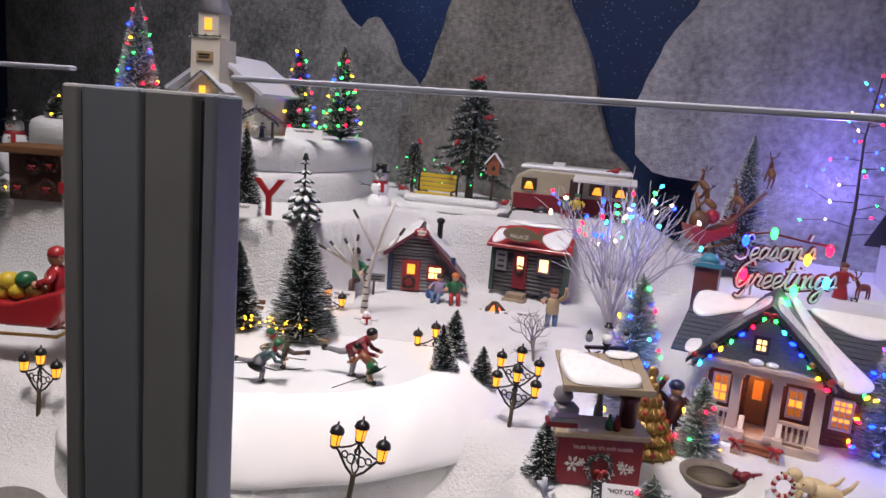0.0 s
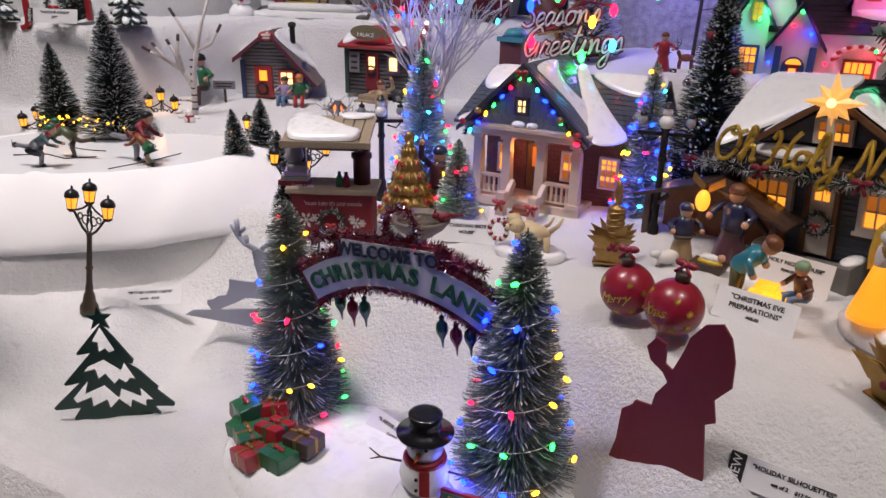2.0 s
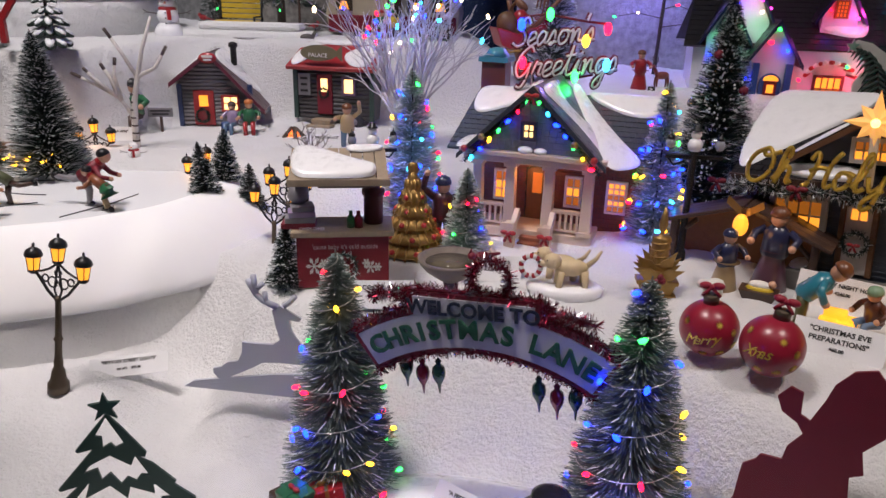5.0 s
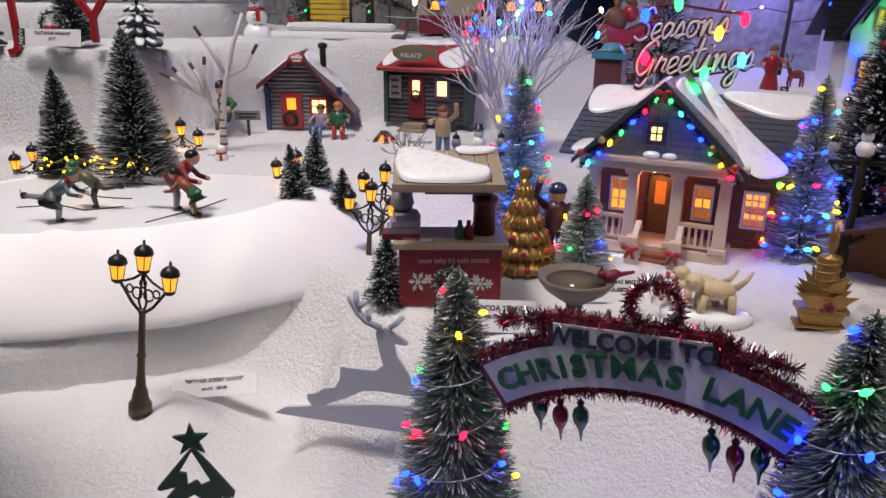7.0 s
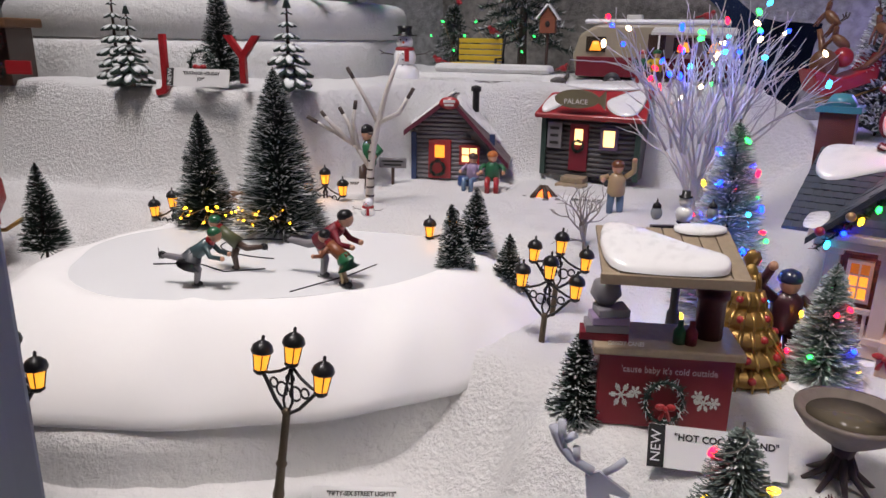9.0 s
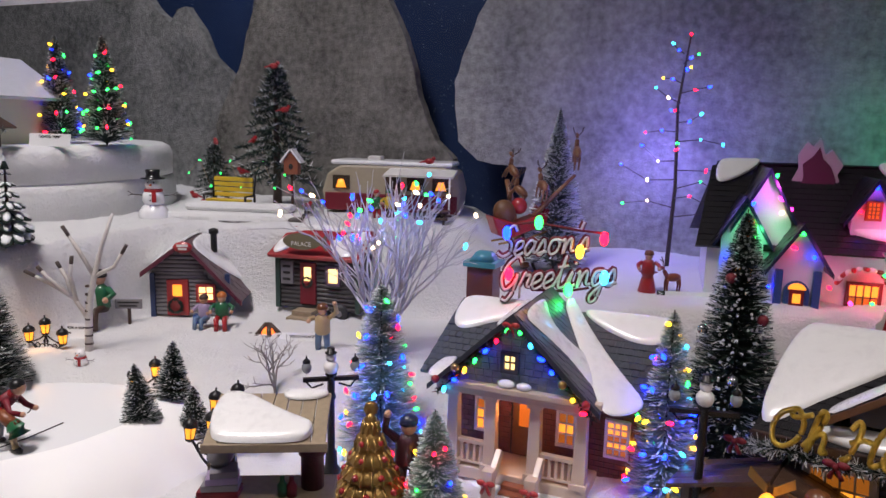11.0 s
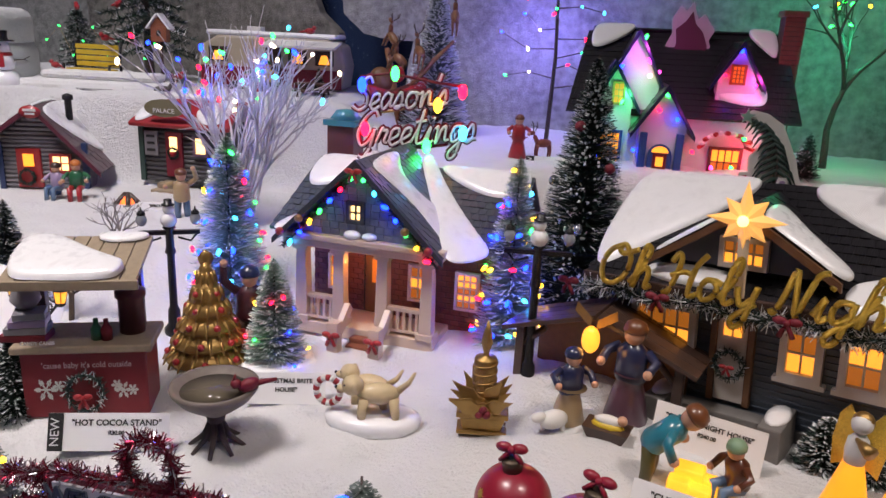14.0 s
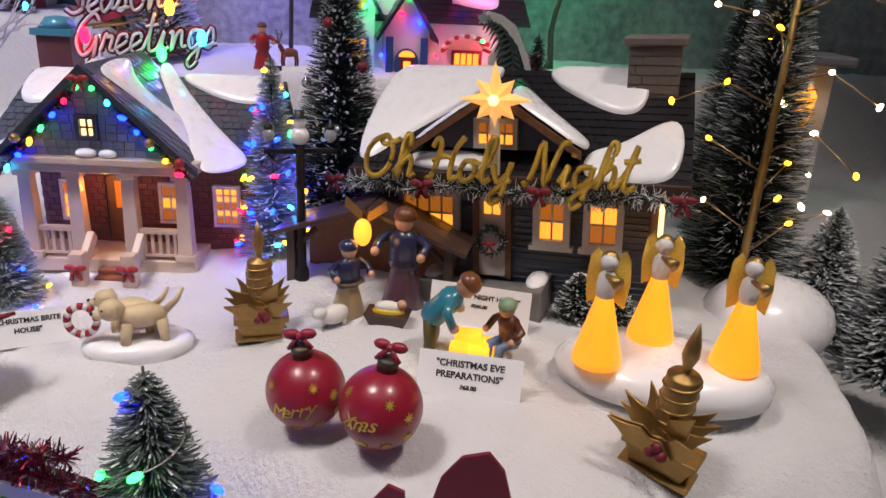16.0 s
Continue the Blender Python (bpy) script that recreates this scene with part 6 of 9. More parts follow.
def figurine(x, y, z, h, rz, coat, legs, hat, label, arms=((-0.28, 0.05, 0.5), (0.28, 0.05, 0.5)), sit=False, lean=0.0, skin=None, skirt=False, name="figurine"):
    """A painted figurine as one plain mesh."""
    me, s = Mesh(), h
    hip = 0.30 * s if sit else 0.42 * s
    skin = skin or SKIN
    if sit:
        for k in (-1, 1):
            me.tube([(k * 0.08 * s, 0, hip), (k * 0.09 * s, -0.24 * s, hip), (k * 0.09 * s, -0.27 * s, 0.02 * s)], 0.07 * s, legs, 7, 0.05 * s)
    elif skirt:
        me.lathe([(0.20 * s, 0.0), (0.21 * s, 0.02 * s), (0.15 * s, 0.3 * s), (0.10 * s, hip + 0.05 * s), (0.01, hip + 0.06 * s)], legs, 12)
    else:
        for k in (-1, 1):
            me.tube([(k * 0.07 * s, 0, hip), (k * 0.085 * s, -0.01 * s, 0.2 * s), (k * 0.085 * s, 0.01 * s, 0.03 * s)], 0.072 * s, legs, 7, 0.05 * s)
            me.ball((k * 0.09 * s, -0.03 * s, 0.025 * s), 0.05 * s, BLACK, (0.8, 1.5, 0.6))
    t = Matrix.Translation((0, 0, hip)) @ Matrix.Rotation(lean, 4, "X")
    me.lathe([(0.12 * s, -0.04 * s), (0.155 * s, 0.02 * s), (0.145 * s, 0.18 * s), (0.15 * s, 0.28 * s), (0.07 * s, 0.355 * s), (0.03 * s, 0.37 * s)], coat, 12, t, 1.0, 0.78)
    me.ball((0, -0.01 * s, 0.44 * s), 0.098 * s, skin, (0.95, 1, 1.1), 12, 8, t)
    me.lathe([(0.108 * s, 0.46 * s), (0.112 * s, 0.49 * s), (0.09 * s, 0.545 * s), (0.03 * s, 0.575 * s), (0.001, 0.578 * s)], hat, 12, t)
    for ax, ay, az in arms:
        k = 1 if ax > 0 else -1
        me.tube([(k * 0.13 * s, 0, 0.29 * s), (ax * s * 0.85, ay * s * -0.3, (0.29 + (az - 0.5) * 0.4) * s - 0.07 * s), (ax * s * 0.8, -0.16 * s, (az - 0.34) * s)], 0.05 * s, coat, 7, 0.042 * s, t)
        me.ball((ax * s * 0.8, -0.17 * s, (az - 0.34) * s), 0.045 * s, skin, (1, 1, 1), 8, 6, t)
    return thing(name, pose(x, y, z, 0, 0, rz), label, "figurine", "village figurines", me=me)


def snowman(x, y, z, h, rz, label, hat=True, scarf=RED):
    m = thing("snowman", pose(x, y, z, 0, 0, rz), label, "snowman", "snowmen")
    part("body", Mesh().ball((0, 0, 0.22 * h), 0.25 * h, GLAZE, (1, 1, 0.92), 20, 12).ball((0, 0, 0.52 * h), 0.185 * h, GLAZE, (1, 1, 0.95), 18, 10), m, "glossy white body")
    head = part("head", Mesh().ball((0, 0, 0.745 * h), 0.135 * h, GLAZE, (1, 1, 1), 16, 10), m)
    part("nose", Mesh().tube([(0, -0.12 * h, 0.75 * h), (0, -0.21 * h, 0.74 * h)], 0.022 * h, mat("carrot", (0.75, 0.17, 0.02), 0.45), 8, 0.004 * h), head, "orange carrot nose")
    for k in (-1, 1):
        part("eye", Mesh().ball((k * 0.05 * h, -0.122 * h, 0.79 * h), 0.014 * h, BLACK), head)
        part("arm", Mesh().tube([(k * 0.17 * h, 0, 0.56 * h), (k * 0.33 * h, -0.03 * h, 0.58 * h), (k * 0.42 * h, -0.02 * h, 0.63 * h)], 0.010 * h, TWIGB, 5, 0.005 * h).tube([(k * 0.33 * h, -0.03 * h, 0.58 * h), (k * 0.40 * h, -0.05 * h, 0.56 * h)], 0.007 * h, TWIGB, 5, 0.004 * h), m, "dark twig arm")
    for i in range(3):
        part("button", Mesh().ball((0, -0.185 * h - 0.02 * h * (i == 2), (0.58 - 0.09 * i) * h), 0.013 * h, BLACK), m)
    ring = [(0.125 * h * math.cos(a * math.pi / 8), 0.125 * h * math.sin(a * math.pi / 8), 0.645 * h) for a in range(17)]
    part("scarf", Mesh().tube(ring, 0.034 * h, scarf, 7).slab([(0.02 * h, -0.175 * h, 0.645 * h), (0.09 * h, -0.165 * h, 0.645 * h), (0.10 * h, -0.19 * h, 0.46 * h), (0.03 * h, -0.2 * h, 0.46 * h)], 0.016 * h, scarf), m, "red scarf")
    if hat:
        part("hat", Mesh().lathe([(0.20 * h, 0.845 * h), (0.205 * h, 0.86 * h), (0.118 * h, 0.87 * h), (0.108 * h, 0.93 * h), (0.122 * h, 1.0 * h), (0.10 * h, 1.005 * h), (0.001, 1.0 * h)], mat("hat_black", (0.012, 0.012, 0.014), 0.25, coat=0.4), 20), head, "glossy black top hat")
    return m


def twig_tree(name, x, y, z, h, m, label, seed, depth=3, spread=0.5, lean=(0, 0, 1), r=0.0022, bulbs=0, colours=COLOURS, kids=(2, 3), stems=1, curl=0.1, bulb_r=0.0016, group=""):
    q = random.Random(seed)
    t = thing(name, pose(x, y, z), label, "tree", group)
    me, tips = Mesh(), []
    for i in range(stems):
        d = Vector(lean) + Vector((q.uniform(-0.5, 0.5), q.uniform(-0.4, 0.4), 0)) * (0.36 if stems > 1 else 0.1)
        branching(me, (0, 0, -0.003), d, h * (0.42 if depth > 2 else 0.5), r, depth, m, q, spread, tips, kids, curl)
    part("branches", me, t)
    q.shuffle(tips)
    for i, p in enumerate(tips[:bulbs]):
        add_bulb(t, p, colours[i % len(colours)], bulb_r, q)
    return t


# ---- gate with its two trees ----
def gate():
    base = pose(0.0170, 0.3500, 0.005, 0, -4.5, -20.3)
    g = thing("garden_gate", base, "arched welcome gate with tinsel edge between two lit trees", "gate")
    part("snow_mound", Mesh().lathe([(0.130, -0.012), (0.133, 0.0), (0.126, 0.009), (0.105, 0.0145), (0.001, 0.016)], GLAZE, 48, Matrix.Translation((0.002, -0.026, 0)), 1.0, 0.52), g, "glossy white snow mound")
    red = mat("sign_red_edge", (0.20, 0.012, 0.03), 0.4)
    face = mat("sign_face", (0.56, 0.56, 0.64), 0.5, var=0.12, scale=80)
    zc, r0, r1 = 0.0105, 0.1135, 0.1365
    def arc(r, a0, a1, n):
        return [(r * math.cos(math.radians(a0 + (a1 - a0) * i / n)), zc + r * math.sin(math.radians(a0 + (a1 - a0) * i / n))) for i in range(n + 1)]
    def band(ra, rb, a0, a1, y0, y1, m):
        me = Mesh()
        lo, hi = arc(ra, a0, a1, 24), arc(rb, a0, a1, 24)
        for i in range(24):
            me.prism([lo[i], hi[i], hi[i + 1], lo[i + 1]], y0, y1, m)
        return me
    part("banner_edge", band(r0 - 0.003, r1 + 0.002, 124, 56, -0.002, 0.004, red), g, "dark red banner board")
    part("banner", band(r0, r1 - 0.002, 122.5, 57.5, -0.0032, 0.0, face), g, "pale lower banner")
    part("top_board_edge", Mesh().prism([(-0.041, 0.132), (0.035, 0.132), (0.035, 0.1535), (-0.041, 0.1535)], -0.0018, 0.0042, red), g)
    part("top_board", Mesh().prism([(-0.037, 0.134), (0.031, 0.134), (0.031, 0.151), (-0.037, 0.151)], -0.003, 0.0, face), g, "pale upper board")
    ink, inkg = mat("navy_letter", (0.012, 0.02, 0.04), 0.6), mat("green_letter", (0.004, 0.07, 0.035), 0.6)
    text_part("WELCOME TO", 0.0114, ink, g, -0.003, -0.0036, 0.1453, 0.0005, 0, "lettering", 0.0, 0.0003)
    line = "CHRISTMAS LANE"
    adv = [0.105, 0.105, 0.1, 0.06, 0.09, 0.09, 0.13, 0.105, 0.09, 0.07, 0.085, 0.105, 0.11, 0.085]
    pos, tot = 0.0, sum(adv)
    for ch, w in zip(line, adv):
        a = math.radians(121) - (pos + w / 2) / tot * math.radians(62)
        pos += w
        if ch != " ":
            r = (r0 + r1) / 2 - 0.001
            text_part(ch, 0.0152, inkg, g, r * math.cos(a), -0.0042, zc + r * math.sin(a), 0.0006, 0, "letter", math.pi / 2 - a, 0.0004)
    def tinsel(pts, n, seed, r=0.0042):
        garland(g, pts, r * 1.2, int(n * 1.9), seed, TINSELR, TINSELS, "tinsel", 0.38, "red and silver tinsel edging", 0.00036)
    tinsel([(x, -0.001, z) for x, z in arc(r0 - 0.003, 125, 55, 20)], 900, 1)
    tinsel([(x, -0.001, z) for x, z in arc(r1 + 0.002, 124, 108, 8)], 420, 2)
    tinsel([(x, -0.001, z) for x, z in arc(r1 + 0.002, 75, 56, 8)], 480, 3)
    tinsel([(-0.041, 0, 0.142), (-0.041, 0, 0.149), (-0.056, 0, 0.150), (-0.063, 0, 0.148)], 420, 4, 0.0048)
    tinsel([(0.036, 0, 0.142), (0.036, 0, 0.148), (0.050, 0, 0.146), (0.062, 0, 0.143)], 420, 5, 0.0048)
    tinsel([(-0.05, 0, 0.152), (-0.03, 0, 0.154), (0.0, 0, 0.155), (0.03, 0, 0.153), (0.040, 0, 0.149)], 640, 6, 0.0048)
    ring = [(0.007 + 0.0105 * math.cos(a * math.pi / 10), 0, 0.163 + 0.0105 * math.sin(a * math.pi / 10)) for a in range(21)]
    tinsel(ring, 620, 7, 0.0042)
    for cx, cz in ((-0.035, 0.1105), (0.042, 0.1065)):
        for k, c in ((-1, GREEN), (0, RED), (1, GREEN)):
            x, z = cx + k * 0.0098, cz - 0.003 * (1 - abs(k)) - (0.0015 if k > 0 else 0)
            b = part("drop_bauble", Mesh().lathe([(0.0004, -0.0135), (0.0011, -0.008), (0.0036, -0.003), (0.0040, 0.0), (0.0034, 0.003), (0.0013, 0.0052), (0.002, 0.0068), (0.0006, 0.0085)], mat("bauble_" + c.name, (0.16, 0.01, 0.025) if c is RED else (0.012, 0.07, 0.045), 0.18, metal=0.5, bump=0, coat=0.6), 14, Matrix.Translation((x, 0, z - 0.004)) @ Matrix.Scale(1.0, 4)), g, "shiny drop bauble")
            part("thread", Mesh().tube([(x, 0, z + 0.004), (x, 0, z + 0.020)], 0.0003, BLACK, 4), b)
    for x, y, s, seed in ((-0.0990, 0.0040, 0.955, 2), (0.0750, 0.0040, 0.95, 5)):
        p = base @ Vector((x, y, 0.008))
        brush_tree(p.x, p.y, p.z, 0.172 * s, 0.037, "frosted grey-green bottle-brush tree wound with coloured fairy lights", "grey", 8200, 34, seed, bulb_r=0.0017, group="gate trees", width=0.00024,
                   colours=("red", "green", "blue", "yellow", "red", "blue", "green") if x < 0 else ("blue", "yellow", "blue", "green", "blue", "red", "yellow"), droop=0.12, power=0.62)
    # gifts on the mound
    q = random.Random(8)
    for i, (x, y, z, c) in enumerate(((-0.118, -0.016, 0.008, WOODDARK), (-0.098, -0.010, 0.014, RED), (-0.108, -0.026, 0.006, GREEN), (-0.098, -0.034, 0.007, GREEN), (-0.084, -0.026, 0.011, RED), (-0.086, -0.044, 0.004, RED), (-0.070, -0.040, 0.005, GREEN), (-0.063, -0.026, 0.010, WOODDARK), (-0.110, -0.020, 0.0165, GREEN))):
        m = base @ pose(x * 1.15 + 0.022, y * 1.15 - 0.014, z + 0.0085, q.uniform(-8, 8), q.uniform(-8, 8), q.uniform(-35, 35))
        gf = thing("gift_box", m, "small glossy wrapped gift box on the snow mound", "gift", "gift boxes")
        s = q.uniform(0.0190, 0.0225)
        part("box", Mesh().box((0, 0, 0.0055), (s, s * 0.85, 0.011), c), gf, "", 0.001)
        part("ribbon", Mesh().box((0, 0, 0.0056), (0.0024, s * 0.87, 0.0114), GOLD if i % 2 else GREEN).box((0, 0, 0.0057), (s * 1.01, 0.0024, 0.0115), GOLD if i % 2 else GREEN), gf, "contrasting ribbon")
        part("ribbon_bow", Mesh().ball((-0.0024, 0, 0.0125), 0.0028, GOLD if i % 2 else RED, (1, 0.6, 0.6)).ball((0.0024, 0, 0.0125), 0.0028, GOLD if i % 2 else RED, (1, 0.6, 0.6)), gf)


gate()
sm = snowman(0.041, 0.287, 0.006, 0.079, -8, "glossy white ceramic snowman with top hat and red scarf")
es = thing("enjoy_sign", pose(0.064, 0.272, 0.010, -8, 0, -12), "small red-framed green sign on a stake beside the snowman", "sign")
part("stake", Mesh().box((0, 0.001, 0.008), (0.004, 0.003, 0.024), WOODBROWN), es)
part("board", Mesh().box((0, 0, 0.026), (0.027, 0.003, 0.017), RED), es, "red frame", 0.0008)
part("panel", Mesh().box((0, -0.0012, 0.026), (0.0235, 0.002, 0.0135), mat("sage_panel", (0.10, 0.16, 0.13), 0.5)), es)
text_part("ENJOY", 0.0058, GLITTER, es, 0, -0.0024, 0.0293)
part("writing_bar", Mesh().box((0, -0.0024, 0.0248), (0.017, 0.0004, 0.0016), INK).box((0, -0.0024, 0.0220), (0.018, 0.0004, 0.0016), INK), es)


# ---- metal cut-outs ----
def cutouts():
    t = thing("tree_cutout", pose(-0.2045, 0.358, -0.001, 0, 0, 16), "dark green metal tree silhouette with a star", "cut-out", "metal cut-outs")
    pts = [(0.0, 0.092), (0.0022, 0.0855), (0.0085, 0.085), (0.0036, 0.081), (0.006, 0.0745), (0.0, 0.0785), (-0.006, 0.0745), (-0.0036, 0.081), (-0.0085, 0.085), (-0.0022, 0.0855)]
    part("star", Mesh().prism(pts, -0.001, 0.001, DARKGREEN), t)
    part("bough", Mesh().prism([(-0.0002, 0.0759), (-0.0075, 0.0641), (-0.0039, 0.0629), (-0.0040, 0.0559), (0.0005, 0.0582), (-0.0012, 0.0502), (-0.0123, 0.0451), (-0.0093, 0.0559), (-0.0177, 0.0544), (-0.0188, 0.0559), (0.0002, 0.0782)], -0.001, 0.001, DARKGREEN), t)
    part("bough", Mesh().prism([(0.0075, 0.0676), (0.0188, 0.0488), (0.0178, 0.0462), (0.0123, 0.0476), (0.0096, 0.0414), (-0.0012, 0.0502), (0.0005, 0.0582), (0.0026, 0.0549), (0.0076, 0.0571), (-0.0002, 0.0759), (0.0002, 0.0782)], -0.001, 0.001, DARKGREEN), t)
    part("bough", Mesh().prism([(-0.0123, 0.0451), (-0.0166, 0.0400), (-0.0087, 0.0420), (-0.0073, 0.0341), (-0.0023, 0.0380), (-0.0035, 0.0294), (-0.0177, 0.0227), (-0.0143, 0.0335), (-0.0203, 0.0318), (-0.0300, 0.0298), (-0.0311, 0.0312), (-0.0093, 0.0559)], -0.001, 0.001, DARKGREEN), t)
    part("bough", Mesh().prism([(0.0215, 0.0406), (0.0333, 0.0259), (0.0318, 0.0241), (0.0201, 0.0259), (0.0204, 0.0194), (0.0075, 0.0265), (0.0051, 0.0188), (-0.0035, 0.0294), (-0.0023, 0.0380), (0.0028, 0.0294), (0.0066, 0.0335), (0.0111, 0.0300), (0.0142, 0.0339), (0.0191, 0.0326), (0.0123, 0.0476)], -0.001, 0.001, DARKGREEN), t)
    part("bough", Mesh().prism([(-0.0272, 0.0182), (-0.0252, 0.0145), (-0.0145, 0.0188), (-0.0143, 0.0112), (-0.0040, 0.0165), (-0.0025, 0.0094), (0.0042, 0.0165), (0.0018, -0.0006), (-0.0102, -0.0006), (-0.0083, 0.0088), (-0.0265, 0.0009), (-0.0282, 0.0024), (-0.0225, 0.0112), (-0.0398, 0.0098), (-0.0408, 0.0118), (-0.0203, 0.0318), (-0.0143, 0.0333)], -0.001, 0.001, DARKGREEN), t)
    part("bough", Mesh().prism([(0.0318, 0.0241), (0.0434, 0.0118), (0.0428, 0.0100), (0.0287, 0.0106), (0.0328, 0.0035), (0.0188, 0.0076), (0.0184, 0.0053), (0.0322, -0.0006), (0.0018, -0.0006), (0.0042, 0.0165), (0.0120, 0.0088), (0.0136, 0.0156), (0.0234, 0.0094), (0.0236, 0.0153), (0.0299, 0.0149), (0.0213, 0.0259)], -0.001, 0.001, DARKGREEN), t)
    part("foot", Mesh().prism([(-0.03, -0.004), (0.03, -0.004), (0.027, 0.004), (0.012, 0.009), (-0.012, 0.009), (-0.027, 0.004)], -0.0012, 0.0012, DARKGREEN), t)
    d = thing("reindeer_cutout", pose(-0.1475, 0.4435, 0.041, 0, 0, -8), "white metal leaping reindeer silhouette on a thin plate", "cut-out", "metal cut-outs")
    # White metal, its colour greyed for the shade that lies on it.
    wm = mat("shaded_white_metal", (0.46, 0.48, 0.56), 0.5, var=0.06)
    part("body", Mesh().prism([(-0.0127, 0.0086), (-0.0119, 0.0116), (0.0034, 0.0195), (0.0119, 0.0249), (0.0237, 0.0261), (0.0432, 0.0257), (0.0508, 0.0204), (0.0593, 0.0224), (0.0585, 0.0257), (0.0508, 0.0250), (0.0441, 0.0317), (0.0407, 0.0405), (0.0339, 0.0509), (0.0322, 0.0590), (0.0398, 0.0585), (0.0412, 0.0608), (0.0339, 0.0647), (0.0271, 0.0687), (0.0212, 0.0653), (0.0229, 0.0536), (0.0254, 0.0437), (0.0203, 0.0395), (0.0051, 0.0390), (-0.0017, 0.0393), (-0.0025, 0.0309), (-0.0059, 0.0242), (-0.0136, 0.0225), (-0.0186, 0.0184), (-0.0246, 0.0169), (-0.0246, 0.0132), (-0.0212, 0.0086)], -0.0008, 0.0008, wm), d)
    an = Mesh().tube([(0.0246, 0, 0.0675), (0.0153, 0, 0.0712), (0.0102, 0, 0.0762), (0.0068, 0, 0.0824), (0.0054, 0, 0.0859)], 0.0021, wm).tube([(0.0105, 0, 0.0763), (0.0098, 0, 0.0836), (0.0093, 0, 0.0894)], 0.0020, wm).tube([(0.0119, 0, 0.0801), (0.0156, 0, 0.0837)], 0.0018, wm)
    an.tube([(0.0169, 0, 0.0714), (0.0166, 0, 0.0778)], 0.0018, wm).tube([(0.0297, 0, 0.0685), (0.0339, 0, 0.0721), (0.0376, 0, 0.0766)], 0.0018, wm)
    part("antlers", an, d)
    part("plate", Mesh().prism([(-0.0475, 0.0000), (-0.0398, 0.0053), (-0.0220, 0.0088), (0.0000, 0.0128), (0.0220, 0.0167), (0.0407, 0.0185), (0.0610, 0.0140), (0.0661, -0.0003), (0.0407, -0.0001)], -0.001, 0.001, wm), d, "wavy white ground strip")
    s = thing("santa_cutout", pose(0.1865, 0.3025, 0.0535, 0, -7, -35), "dark red metal silhouette of a sitting gift bringer", "cut-out", "metal cut-outs")
    sil = [(-0.0519, -0.006), (0, -0.006), (0.007, -0.006), (0.0066, 0.0356), (0.0125, 0.0386), (0.0113, 0.051), (0.0203, 0.0607), (0.0214, 0.0754), (0.0195, 0.0876), (0.0148, 0.0943), (0.0055, 0.0919), (-0.0023, 0.0831), (-0.0058, 0.0742), (-0.0121, 0.0616), (-0.0164, 0.064), (-0.0156, 0.0759), (-0.0214, 0.0783), (-0.0273, 0.0719), (-0.025, 0.064), (-0.0179, 0.0593), (-0.0148, 0.0537), (-0.0218, 0.0448), (-0.0242, 0.0364), (-0.03, 0.0365), (-0.0343, 0.0365), (-0.0366, 0.0329), (-0.0429, 0.0284), (-0.0448, 0.0188), (-0.0468, 0.0078)]
    part("silhouette", Mesh().prism(sil, -0.0008, 0.0008, DARKRED), s)


cutouts()
street_lamp(-0.2905, 0.4585, 0.031, 0.112, -8.0, 3.5, -14)
street_lamp(-0.424, 0.425, 0.030, 0.112, -4, 0, -14)
street_lamp(-0.171, 0.618, 0.042, 0.108, -4, 2, -16)
street_lamp(-0.170, 0.668, 0.046, 0.108, -4, 3, -10)
street_lamp(-0.625, 0.560, 0.02, 0.108, -4, 0, -10)
for x, y, r in ((-0.535, 0.735, 4), (-0.410, 0.805, -8), (-0.262, 0.735, 10)):
    street_lamp(x, y, gz(x, y) - 0.078, 0.108, 0, 0, r)
glow_lamp("lantern_light", -0.262, 0.722, 0.145, 0.010, (1.0, 0.45, 0.1))
glow_lamp("lantern_light", -0.410, 0.79, 0.145, 0.012, (1.0, 0.45, 0.1))

# ---- round the pond ----
brush_tree(-0.412, 0.712, 0.119, 0.145, 0.041, "tall dark green bottle-brush tree tipped with snow", "frost", 6500, 0, 3, power=0.75)
brush_tree(-0.490, 0.718, 0.119, 0.106, 0.029, "dark bottle-brush tree with warm fairy lights at its foot", "dark", 3800, 0, 4, power=0.75)
brush_tree(-0.600, 0.645, 0.105, 0.080, 0.022, "small dark bottle-brush tree beside the pond", "dark", 2600, 0, 6, power=0.75)
brush_tree(-0.241, 0.664, 0.117, 0.054, 0.0165, "small frosted bottle-brush tree on the pond rim", "frost", 2200, 0, 7, lean=(3, -4), power=0.7)
brush_tree(-0.241, 0.720, 0.117, 0.056, 0.0185, "small frosted bottle-brush tree on the pond rim", "frost", 2200, 0, 8, lean=(0, 3), power=0.7)
brush_tree(-0.203, 0.678, 0.094, 0.054, 0.0175, "small frosted bottle-brush tree in the snow", "frost", 2200, 0, 9, power=0.7)
brush_tree(-0.137, 0.531, 0.076, 0.062, 0.0195, "small dark bottle-brush tree beside the cocoa stand", "frost", 2400, 0, 10, power=0.7)
q = random.Random(3)
fl = thing("fairy_lights", pose(-0.448, 0.690, 0.124), "string of tiny warm white fairy lights on the snow", "fairy lights")
fp = [Vector((-0.045 + 0.09 * i / 28 + q.uniform(-0.008, 0.008), q.uniform(-0.012, 0.012), 0.010 + 0.012 * abs(math.sin(i * 0.9)))) for i in range(29)]
part("light_wire", Mesh().tube(fp, 0.0003, COPPER, 4), fl)
for p in fp:
    add_bulb(fl, p, "yellow", 0.0010, q)
